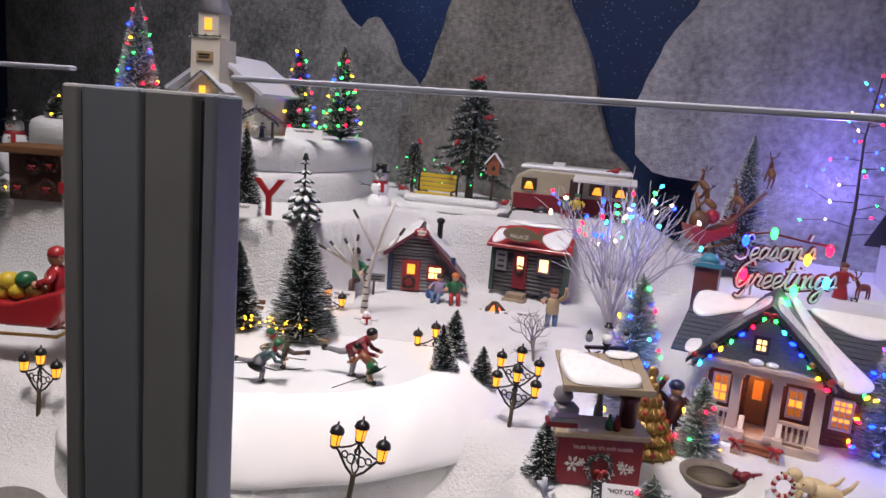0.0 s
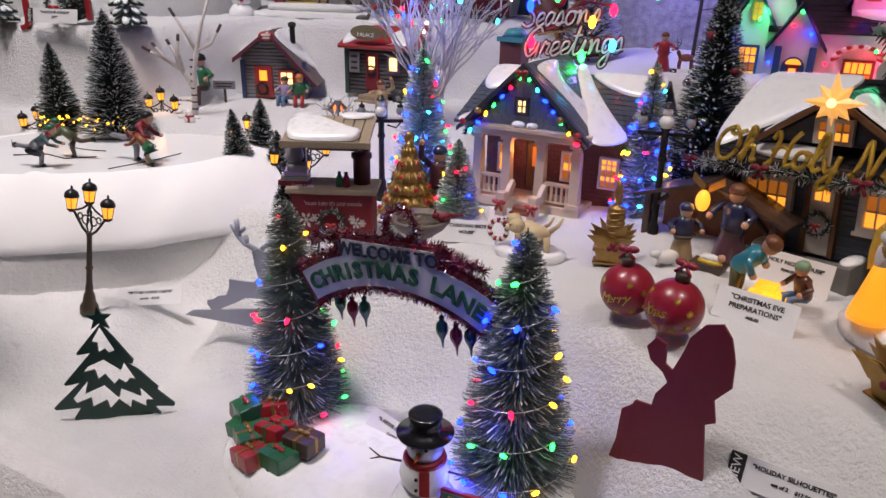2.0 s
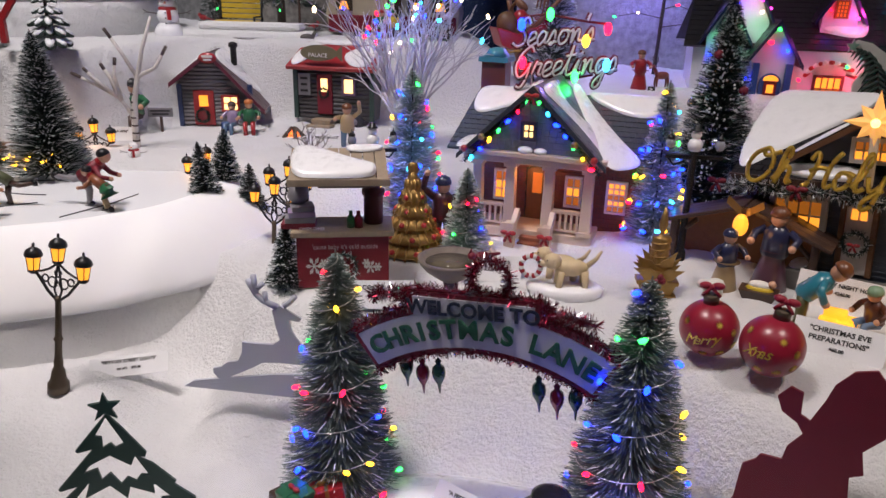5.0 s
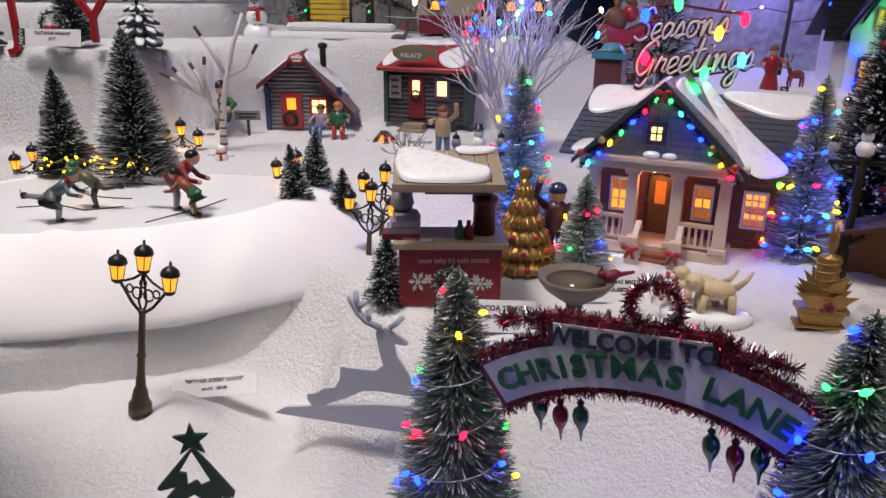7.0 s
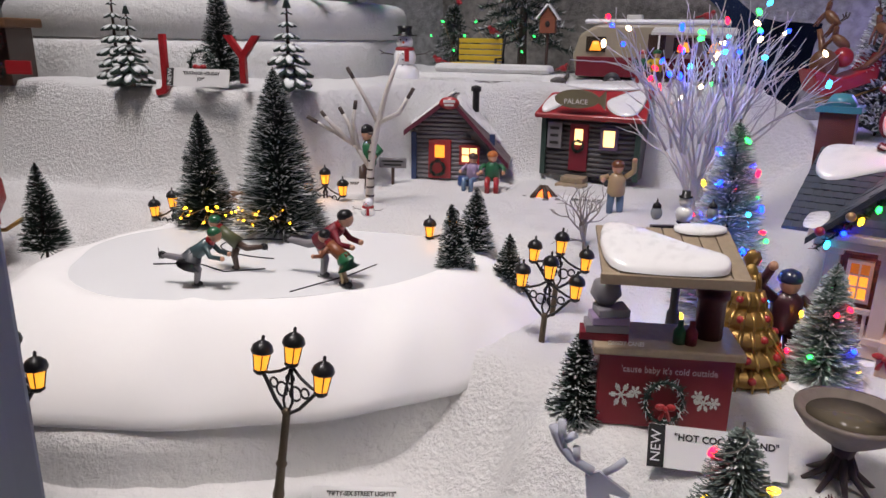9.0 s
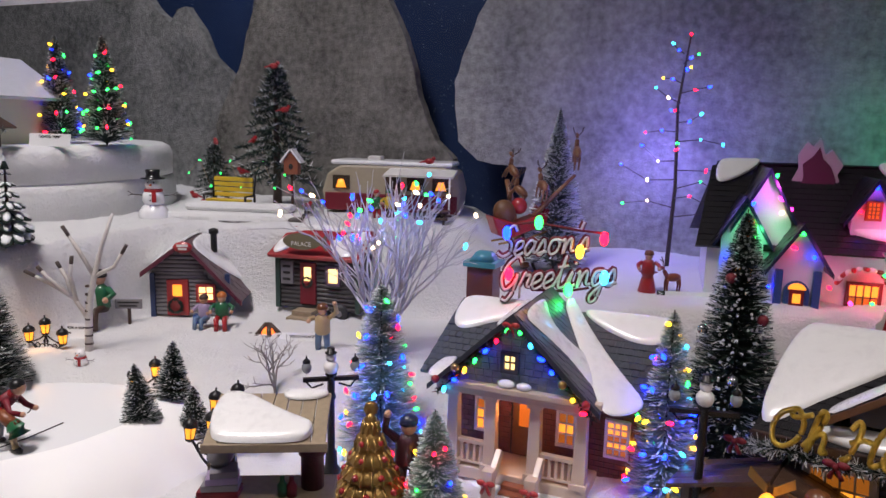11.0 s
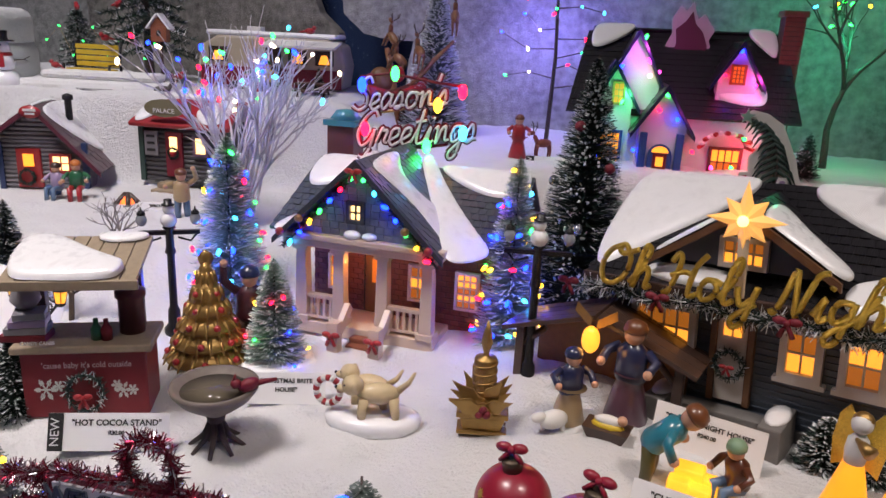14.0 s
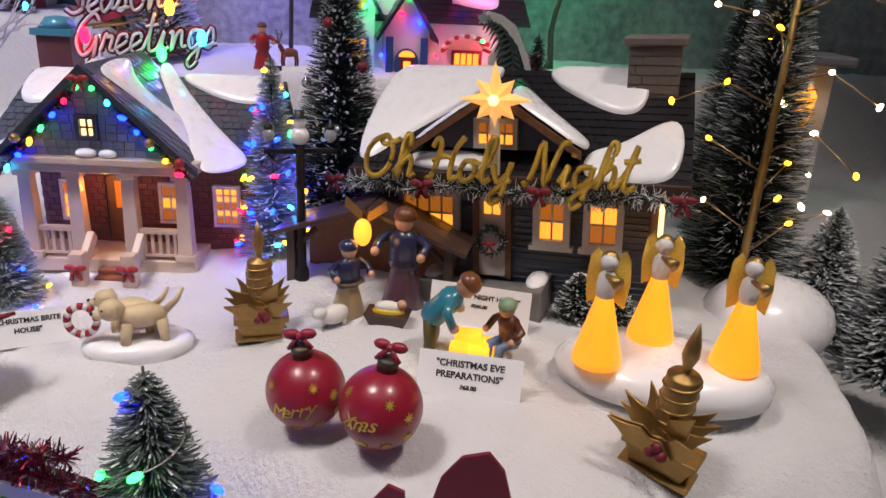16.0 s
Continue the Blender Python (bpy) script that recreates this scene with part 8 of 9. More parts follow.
glow_lamp("blue_light", 0.078, 0.300, 0.075, 0.010, (0.06, 0.10, 1.0), 0.004)
glow_lamp("blue_light", 0.045, 0.345, 0.045, 0.012, (0.06, 0.10, 1.0), 0.004)
glow_lamp("blue_light", -0.040, 0.362, 0.045, 0.006, (0.10, 0.10, 1.0), 0.004)
glow_lamp("blue_light", -0.050, 0.665, 0.13, 0.030, (0.08, 0.14, 1.0))
glow_lamp("blue_light", 0.165, 0.61, 0.14, 0.020, (0.08, 0.14, 1.0))
dk = brush_tree(0.233, 0.667, 0.088, 0.224, 0.046, "tall dark bottle-brush tree with white berries and small baubles", "dark", 9000, 0, 29, power=0.72)
q = random.Random(12)
berries = Mesh()
for i in range(620):
    u = q.random() ** 1.2
    a = q.uniform(0, 6.283)
    rr = 0.046 * (1 - u) ** 0.72 * q.uniform(0.75, 1.02)
    berries.ball((rr * math.cos(a), rr * math.sin(a), 0.218 * (0.06 + 0.92 * u)), 0.0012, FROST, (1, 1, 1), 5, 4)
tagged(part("berries", berries, dk, "tiny white berries"), kind="stuff")
for i in range(12):
    u = (i + 0.5) / 13
    rr = 0.046 * (1 - u) ** 0.72
    part("bauble", Mesh().ball((rr * math.cos(i * 2.4), rr * math.sin(i * 2.4), 0.225 * (0.08 + 0.85 * u)), 0.0042, (DARKRED, TINSELS)[i % 2], (1, 1, 1), 10, 7), dk, "small shiny bauble")
figurine(-0.016, 0.628, 0.086, 0.068, 15, mat("plum_coat", (0.07, 0.02, 0.03), 0.4, coat=0.3), WOODDARK, NAVY, "dark-coated figurine waving beside the trees", arms=((-0.32, 0, 1.0), (0.25, 0, 0.5)))
lb = twig_tree("lit_twig_bush", -0.060, 0.812, gz(-0.060, 0.812), 0.176, TWIGW, "white twig bush hung with coloured lights", 41, 3, 0.34, r=0.0023, stems=17, bulbs=40, colours=("white", "blue", "green", "red", "cyan", "white", "blue"), kids=(2, 3), curl=0.24, bulb_r=0.0023)
# bird bath
bb = thing("bird_bath", pose(-0.008, 0.502, 0.085), "brown stone bird bath with root-shaped foot", "bird bath")
part("bowl", Mesh().lathe([(0.006, 0.020), (0.012, 0.024), (0.020, 0.030), (0.0245, 0.036), (0.0250, 0.0385), (0.0225, 0.0385), (0.018, 0.034), (0.008, 0.031), (0.001, 0.030)], mat("brown_stone", (0.16, 0.13, 0.11), 0.5, var=0.35, scale=160, bump=0.5), 28), bb)
part("water", Mesh().lathe([(0.020, 0.0352), (0.001, 0.0353)], mat("bath_water", (0.12, 0.10, 0.07), 0.08, bump=0.1, bscale=150), 28), bb, "still brown water")
ft = Mesh().lathe([(0.006, 0.004), (0.004, 0.012), (0.0065, 0.022), (0.001, 0.0225)], mat("root_brown", (0.07, 0.05, 0.05), 0.5), 10)
for a in range(8):
    c, s = math.cos(a * 0.785), math.sin(a * 0.785)
    ft.tube([(0.002 * c, 0.002 * s, 0.016), (0.007 * c, 0.007 * s, 0.006), (0.016 * c, 0.016 * s, -0.001)], 0.0024, mat("root_brown", (0.07, 0.05, 0.05)), 6, 0.0012)
part("root_foot", ft, bb, "dark root-shaped foot")
thing("cardinal", pose(0.014, 0.495, 0.1245, 0, 20, 200), "red cardinal perched on the bird bath rim", "bird", me=Mesh().ball((0, 0, 0.003), 0.0042, DARKRED, (1.5, 0.85, 0.9), 10, 7).ball((0.006, 0, 0.0068), 0.003, DARKRED).tube([(0.006, 0, 0.009), (0.004, 0, 0.0125)], 0.0014, DARKRED, 5, 0.0003).tube([(-0.004, 0, 0.002), (-0.015, 0, -0.001)], 0.002, DARKRED, 5, 0.001))
# puppies
pm = thing("puppy_pair", pose(0.081, 0.524, 0.092, 0, 0, -8), "two blonde ceramic puppies tugging a candy-cane wreath on snow", "figurine")
part("snow_base", Mesh().lathe([(0.029, -0.004), (0.030, 0.002), (0.025, 0.005), (0.001, 0.006)], GLAZE, 28, None, 1, 0.62), pm, "glossy white snow base")


def puppy(parent, x, y, z, s, rz, name="puppy"):
    me = Mesh()
    t = pose(x, y, z, 0, 0, rz)
    me.ball((0, 0, 0.50 * s), 0.24 * s, FUR, (1.65, 0.85, 0.85), 14, 9, t)
    for a in (-0.28, 0.26):
        for k in (-1, 1):
            me.tube([(a * s, k * 0.12 * s, 0.45 * s), (a * s * 1.1, k * 0.13 * s, 0.2 * s), (a * s * 1.15, k * 0.13 * s, 0.02 * s)], 0.10 * s, FUR, 8, 0.075 * s, t)
    me.tube([(-0.36 * s, 0, 0.55 * s), (-0.55 * s, 0, 0.72 * s), (-0.66 * s, 0, 0.92 * s)], 0.07 * s, FUR, 7, 0.03 * s, t)
    me.ball((0.46 * s, 0, 0.66 * s), 0.20 * s, FUR, (1.05, 0.95, 0.95), 12, 8, t)
    me.ball((0.64 * s, 0, 0.60 * s), 0.10 * s, FUR, (1.3, 0.9, 0.8), 10, 7, t)
    me.ball((0.76 * s, 0, 0.63 * s), 0.035 * s, INK, (1, 1, 1), 8, 6, t)
    for k in (-1, 1):
        me.ball((0.42 * s, k * 0.19 * s, 0.68 * s), 0.10 * s, FUR, (0.7, 0.35, 1.2), 8, 6, t)
        me.ball((0.60 * s, k * 0.11 * s, 0.71 * s), 0.024 * s, INK, (1, 1, 1), 6, 5, t)
    return part(name, me, parent, "blonde puppy")


puppy(pm, 0.004, -0.005, 0.003, 0.033, 190)
puppy(pm, -0.003, 0.008, 0.003, 0.031, 170)
cw = [(-0.027 + 0.0075 * math.cos(a * math.pi / 9), -0.004, 0.018 + 0.0085 * math.sin(a * math.pi / 9)) for a in range(19)]
for i in range(18):
    part("candy_stripe", Mesh().tube([cw[i], cw[i + 1]], 0.0021, (RED, OFFWHITE)[i % 2], 7), pm)


def gold_candle(x, y, z, h, rz, rx=0.0, ry=0.0):
    c = thing("gold_candle_holder", pose(x, y, z, rx, ry, rz) @ Matrix.Scale(h / 0.07, 4), "antique gold candle ornament with leaves and red berries on a pedestal", "candle holder", "gold candles")
    part("pedestal", Mesh().box((0, 0, 0.0012), (0.030, 0.014, 0.0024), GOLD).box((0, 0, 0.0065), (0.022, 0.010, 0.0085), GOLD, None, 1.25).box((0, 0, 0.0125), (0.031, 0.014, 0.0036), GOLD), c, "", 0.0007)
    part("candle", Mesh().lathe([(0.0068, 0.012), (0.0068, 0.047), (0.0062, 0.048), (0.002, 0.0485), (0.0016, 0.051), (0.0034, 0.057), (0.0028, 0.062), (0.0003, 0.071)], GOLD, 14), c, "gold spiral candle with flame tip")
    part("spiral", Mesh().tube([(0.0069 * math.cos(i * 0.42), 0.0069 * math.sin(i * 0.42), 0.013 + i * 0.00036) for i in range(94)], 0.0007, GOLD, 5), c)
    q2 = random.Random(5)
    for i in range(15):
        a = -0.35 + i * 0.265
        side = math.cos(a)
        L = 0.026 + 0.005 * q2.random()
        t = Matrix.Translation((side * 0.006, -0.004 - 0.003 * (i % 3), 0.015)) @ Matrix.Rotation(-side * 1.15, 4, "Y") @ Matrix.Rotation(q2.uniform(-0.6, 0.3), 4, "X")
        lf = [(-0.0008, 0.0), (-0.0052, L * 0.28), (-0.0034, L * 0.40), (-0.0050, L * 0.58), (-0.0020, L * 0.78), (0, L), (0.0020, L * 0.78), (0.0050, L * 0.58), (0.0034, L * 0.40), (0.0052, L * 0.28), (0.0008, 0.0)]
        part("leaf", Mesh().prism(lf, -0.0005, 0.0006, GOLD, t), c, "", 0.0003)
    for x2, z2 in ((-0.0022, 0.0165), (0.0022, 0.0165), (0.0, 0.0198)):
        part("berry", Mesh().ball((x2, -0.0115, z2), 0.0026, DARKRED), c, "dark red berry")


gold_candle(0.1465, 0.508, 0.095, 0.069, -6)
gold_candle(0.2950, 0.338, gz(0.295, 0.338) - 0.001, 0.077, -58, 4, 6)

# ---- ornaments ----
for i, (x, y, z, r, rz, word, rx) in enumerate(((0.1514, 0.4082, 0.1000, 0.0178, -22, "Merry", 4), (0.1777, 0.3796, 0.1030, 0.0180, -34, "Xmas", -4))):
    o = thing("ball_ornament", pose(x, y, z + r * 0.97, rx, (-4, 6)[i], rz), "matte wine-red ball ornament with gold script and stars", "ornament", "ball ornaments")
    part("ball", Mesh().ball((0, 0, 0), r, ORNRED, (1, 1, 1), 40, 24), o)
    cap = part("cap", Mesh().lathe([(0.0046, r * 0.96), (0.0046, r + 0.0042), (0.004, r + 0.005), (0.001, r + 0.005)], BRONZE, 18), o, "dark bronze cap")
    part("loop", Mesh().tube([(0.0025 * math.cos(a * math.pi / 6), 0, r + 0.0065 + 0.0025 * math.sin(a * math.pi / 6)) for a in range(13)], 0.0006, BRONZE, 5), cap)
    bowm = Mesh()
    for k in (-1, 1):
        bowm.ball((k * 0.0036, 0, r + 0.0105), 0.0034, ORNRED, (1.15, 0.7, 0.7), 10, 7)
        bowm.tube([(0, 0, r + 0.0095), (k * 0.003, -0.002, r + 0.007), (k * 0.0052, -0.002, r + 0.0045)], 0.0011, ORNRED, 5)
    part("ribbon", bowm.ball((0, -0.001, r + 0.010), 0.0018, ORNRED), cap, "wine-red ribbon bow")
    for j, ch in enumerate(word):
        a = (j - 2) * 0.21 - 0.15
        L = part("gold_script", lettering(ch, 0.0098, GLITTER, 0.0001, 0.32), o, "gold script letter")
        L.matrix_local = Matrix.Rotation(a, 4, "Z") @ Matrix.Translation((0, -r - 0.0001, -0.001 + 0.0006 * j))
    for a, e in ((0.42, 0.55), (-0.15, -0.62), (0.5, -0.55), (-0.9, 0.5), (0.95, 0.2), (1.0, -0.3)):
        st = []
        for k in range(16):
            rr = 0.0026 if k % 2 == 0 else 0.0010
            st.append((rr * math.cos(k * math.pi / 8), rr * math.sin(k * math.pi / 8)))
        s = part("gold_star", Mesh().prism(st, -0.0002, 0.0003, GLITTER), o, "small gold star")
        s.matrix_local = Matrix.Rotation(a, 4, "Z") @ Matrix.Rotation(-e, 4, "X") @ Matrix.Translation((0, -r - 0.0001, 0))


# ---- nativity, children and angels before the clapboard house ----
def stable():
    h = thing("nativity_stable", pose(0.228, 0.556, 0.094, 0, 0, -34), "brown wooden nativity stable with sloping plank roof", "stable")
    part("back_wall", Mesh().prism([(-0.052, 0.0), (0.052, 0.0), (0.052, 0.040), (0.0, 0.058), (-0.052, 0.040)], 0.016, 0.020, mat("stable_wood", (0.24, 0.10, 0.03), 0.5, var=0.3, scale=300)), h)
    for k in (-1, 1):
        part("post", Mesh().box((k * 0.053, -0.012, 0.021), (0.006, 0.006, 0.046), WOODDARK), h, "dark corner post", 0.0006)
        part("brace", Mesh().tube([(k * 0.052, -0.012, 0.028), (k * 0.036, -0.012, 0.044)], 0.0022, WOODDARK), h)
        for i in range(4):
            y = -0.020 + i * 0.0115
            part("roof_plank", Mesh().slab([(k * 0.064, y, 0.038), (k * 0.064, y + 0.011, 0.038), (0, y + 0.011, 0.061), (0, y, 0.061)], 0.003 * k, WOODDARK), h, "", 0.0004)
    part("floor", Mesh().box((0, 0.002, 0.001), (0.108, 0.04, 0.003), WOODDARK), h)
    ag = part("angel_lamp", Mesh().ball((0, -0.026, 0.050), 0.0068, LAMPGLASS, (0.85, 0.8, 1.3), 12, 9), h, "glowing amber angel-shaped lamp")
    for k in (-1, 1):
        part("wing", Mesh().slab([(k * 0.002, -0.022, 0.056), (k * 0.014, -0.020, 0.064), (k * 0.013, -0.020, 0.070), (k * 0.002, -0.022, 0.062)], 0.0012, GOLD), ag, "gold wing")


stable()
glow_lamp("stable_light", 0.2045, 0.5135, 0.146, 0.012, (1.0, 0.45, 0.08), 0.008)
for x, y, h, rz, a, b, c, kw, txt in ((0.199, 0.514, 0.050, 10, NAVY, TAN, NAVY, dict(skirt=True), "kneeling robed nativity figurine in blue and tan"), (0.236, 0.520, 0.066, -40, NAVY, PURPLE, HAIR, dict(skirt=True), "standing robed nativity figurine holding a bundle"), (0.2285, 0.452, 0.060, 60, TEAL, mat("olive_glaze", (0.09, 0.08, 0.03), 0.35), HAIR, dict(lean=0.75), "child figurine in teal jacket bending over lights"), (0.2675, 0.433, 0.046, -75, mat("brown_jacket", (0.10, 0.03, 0.015), 0.3, coat=0.4), DENIM, mat("green_cap", (0.20, 0.32, 0.20), 0.4), dict(sit=True, lean=0.2), "kneeling child figurine in brown jacket and green cap")):
    figurine(x, y, 0.098, h, rz, a, b, c, txt, **kw)
mg = thing("manger", pose(0.218, 0.494, 0.097, 0, 0, -30), "small dark wooden manger with a bundled white figure", "manger")
part("trough", Mesh().box((0, 0, 0.007), (0.020, 0.012, 0.008), WOODDARK, None, 1.35), mg, "", 0.0005)
part("straw", Mesh().ball((0, 0, 0.011), 0.009, YELLOW, (1.1, 0.6, 0.4), 10, 6), mg)
part("bundle", Mesh().ball((0, 0, 0.014), 0.006, OFFWHITE, (1.4, 0.6, 0.6)).ball((0.008, 0, 0.016), 0.003, SKIN), mg, "white bundle")
thing("lamb", pose(0.188, 0.503, 0.097, 0, 0, 200), "small cream lamb figurine", "figurine", me=Mesh().ball((0, 0, 0.009), 0.0065, OFFWHITE, (1.5, 0.9, 0.9), 10, 7).ball((0.010, 0, 0.012), 0.0038, OFFWHITE, (1.3, 0.9, 0.9)).tube([(-0.005, 0.003, 0.006), (-0.005, 0.003, 0)], 0.0014, OFFWHITE).tube([(0.005, -0.003, 0.006), (0.005, -0.003, 0)], 0.0014, OFFWHITE))
for x, y, rr in ((0.205, 0.512, 0.036), (0.256, 0.444, 0.036)):
    thing("snow_mound", pose(x, y, 0.086, 0, 0, -35), "glossy white snow base below figurines", "snow base", "snow bases", me=Mesh().lathe([(rr, 0), (rr * 1.02, 0.004), (rr * 0.9, 0.008), (0.001, 0.0095)], GLAZE, 32, None, 1, 0.6))
for x, y, s in ((0.2475, 0.4425, 0.0095), (0.2555, 0.436, 0.009), (0.2545, 0.4475, 0.012), (0.262, 0.444, 0.0095)):
    thing("paper_lantern", pose(x - 0.008, y - 0.006, 0.0985, 0, 0, -30) @ Matrix.Scale(1.2, 4), "glowing amber paper bag lantern on the snow", "lantern", "paper lanterns", me=Mesh().box((0, 0, s * 0.62), (s, s * 0.8, s * 1.24), mat("bag_glow", (1.0, 0.45, 0.02), 0.5, emit=1.2, bump=0, var=0.15, scale=90)), bevel=0.0012)


def glow_angel(x, y, z, h, rz):
    a = thing("glowing_angel", pose(x, y, z, 0, 0, rz) @ Matrix.Scale(h / 0.066, 4), "frosted angel with glowing amber gown and gold glitter wings", "angel", "glowing angels")
    part("gown", Mesh().lathe([(0.0135, 0.0), (0.0132, 0.004), (0.0085, 0.022), (0.0045, 0.038), (0.002, 0.040)], ANGELGLOW, 20), a, "glowing amber gown")
    part("bust", Mesh().lathe([(0.0043, 0.037), (0.0052, 0.044), (0.0046, 0.050), (0.002, 0.053)], OFFWHITE, 12).ball((0, 0, 0.0575), 0.0048, OFFWHITE), a, "frosted white bust")
    part("hair", Mesh().ball((0, 0.0012, 0.0585), 0.0049, GOLD, (1, 0.9, 1)), a, "gold hair")
    part("horn", Mesh().tube([(0.0, -0.005, 0.052), (0.004, -0.010, 0.052), (0.008, -0.013, 0.051)], 0.001, GOLD, 7, 0.0036), a, "gold horn")
    for k in (-1, 1):
        w = [(k * 0.002, 0.036), (k * 0.010, 0.031), (k * 0.0115, 0.045), (k * 0.0105, 0.058), (k * 0.007, 0.0635), (k * 0.003, 0.057), (k * 0.0015, 0.047)]
        part("wing", Mesh().prism(w if k > 0 else list(reversed(w)), 0.004, 0.0055, GLITTER), a, "gold glitter wing")


thing("angel_base", pose(0.3305, 0.3845, 0.1035, 0, 0, -35), "glossy white snow base below the angels", "snow base", me=Mesh().lathe([(0.054, 0), (0.055, 0.008), (0.049, 0.015), (0.03, 0.0175), (0.001, 0.018)], GLAZE, 40, None, 1, 0.62))
for x, y in ((0.2905, 0.387), (0.3325, 0.400), (0.3545, 0.362)):
    glow_angel(x, y, 0.1205, 0.060, -45)
    glow_lamp("angel_light", x - 0.004, y - 0.006, 0.126, 0.004, (1.0, 0.42, 0.05), 0.01)
glow_lamp("paper_lantern_light", 0.248, 0.430, 0.106, 0.006, (1.0, 0.5, 0.08), 0.01)
thing("snow_boulder", pose(0.462, 0.442, 0.075), "smooth glossy white snow boulder", "snow mound", me=Mesh().ball((0, 0, 0.02), 0.040, GLAZE, (1.15, 0.95, 0.72), 28, 16))
brush_tree(0.333, 0.470, 0.088, 0.042, 0.018, "small dark frosted bush beside stone steps", "frost", 2200, 0, 33, power=0.5)
brush_tree(0.352, 0.455, 0.088, 0.036, 0.016, "small dark frosted bush beside stone steps", "frost", 1800, 0, 34, power=0.5)
brush_tree(0.485, 0.500, 0.09, 0.255, 0.044, "very tall dark bottle-brush tree tipped with snow", "frost", 9500, 0, 35, power=0.6)
brush_tree(0.560, 0.610, 0.10, 0.20, 0.045, "dark green bottle-brush tree behind the chimney", "dark", 4500, 0, 36, power=0.7)
brush_tree(0.520, 0.452, 0.07, 0.095, 0.032, "thickly flocked white bottle-brush tree", "white", 5200, 0, 37, power=0.7, width=0.0006)
brush_tree(0.545, 0.408, 0.05, 0.150, 0.040, "thickly flocked white bottle-brush tree", "white", 5200, 0, 38, power=0.7, width=0.0006)
ft = thing("fairy_light_tree", pose(0.452, 0.462, 0.085), "gold wire tree with warm white fairy lights", "tree")
q = random.Random(17)
part("trunk", Mesh().tube([(0, 0, 0), (0.002, 0, 0.12), (0.004, 0.002, 0.25)], 0.0032, GOLD, 8, 0.0018), ft, "thin gold trunk")
for i in range(15):
    z, a = 0.05 + i * 0.0135, i * 2.2
    L = (0.075 - 0.002 * i) * q.uniform(0.7, 1.1)
    c, s = math.cos(a), math.sin(a)
    pts = [(0.002, 0, z), (L * 0.5 * c, L * 0.5 * s, z + 0.012 + q.uniform(-0.004, 0.008)), (L * c, L * s, z + 0.004 + q.uniform(-0.01, 0.02))]
    b = part("branch", Mesh().tube(pts, 0.0007, COPPER, 5, 0.0004), ft, "thin copper wire branch")
    for p in (pts[1], pts[2]):
        add_bulb(ft, p, "yellow" if q.random() < 0.5 else "white", 0.0019, q)
bgh = thing("lantern_house", pose(0.640, 0.610, 0.10, 0, 0, -30), "grey-roofed hut with a glowing amber lantern", "house")
part("wall", Mesh().box((0, 0.03, 0.07), (0.05, 0.05, 0.14), OFFWHITE), bgh)
part("roof", Mesh().box((0, 0.025, 0.145), (0.075, 0.07, 0.008), GREYSIDE), bgh, "", 0.002)
part("lantern", Mesh().lathe([(0.004, 0.085), (0.009, 0.115), (0.003, 0.125)], LAMPGLASS, 8, Matrix.Translation((0, -0.012, 0))), bgh, "glowing amber lantern")

# ---- behind the cottage ----
figurine(0.204, 0.850, gz(0.204, 0.85), 0.044, -5, RED, RED, HAIR, "red-coated figurine standing in the snow", skirt=True)
small_deer(0.230, 0.852, gz(0.23, 0.852), 0.028, 200, mat("deer_red", (0.25, 0.05, 0.03), 0.4), "small red-brown reindeer figurine in the snow")
brush_tree(0.122, 1.000, gz(0.12, 1.0), 0.196, 0.044, "frosted pale grey bottle-brush tree before the backdrop", "white", 5200, 0, 52, width=0.00065)
sl = thing("sleigh", pose(0.082, 0.985, gz(0.08, 0.985) + 0.055, 0, -16, 20), "red sleigh with sacks rising on reindeer flight", "sleigh")
part("body", Mesh().prism([(-0.034, 0.012), (-0.036, 0.036), (-0.026, 0.030), (-0.006, 0.018), (0.020, 0.020), (0.034, 0.034), (0.036, 0.022), (0.028, 0.006), (-0.024, 0.004)], -0.014, 0.014, RED), sl, "", 0.002)
for k in (-1, 1):
    part("runner", Mesh().tube([(-0.036, k * 0.012, 0.002), (0.0, k * 0.012, -0.003), (0.032, k * 0.012, -0.001), (0.042, k * 0.012, 0.010)], 0.0014, GOLD), sl, "gold runner")
part("sack", Mesh().ball((-0.016, 0, 0.034), 0.014, WOODBROWN, (1, 0.9, 1.1)).ball((0.004, 0, 0.036), 0.010, RED), sl, "bulging brown and red sacks")
part("stand", Mesh().tube([(0, 0, 0.004), (0.01, 0.01, -0.058)], 0.002, TWIGB), sl)
for i, (x, y, z, p) in enumerate(((0.070, 1.020, 0.275, -35), (0.062, 1.035, 0.300, -40), (0.100, 0.965, 0.285, -20), (0.140, 0.975, 0.325, -30))):
    small_deer(x, y, z, 0.034, 150 - 20 * i, deer_brown, "brown flying reindeer figurine", p)
thing("reindeer_support", pose(0.068, 1.03, gz(0.068, 1.03)), "twisted brown branch that carries flying reindeer", "branch", me=Mesh().tube([(0.02, -0.03, -0.005), (0.006, -0.005, 0.04), (0.0, 0.0, 0.075), (-0.006, 0.006, 0.10)], 0.006, deer_brown, 7, 0.003).tube([(0.006, -0.005, 0.04), (0.03, -0.05, 0.065), (0.05, -0.06, 0.09), (0.072, -0.056, 0.112)], 0.004, deer_brown, 6, 0.002))


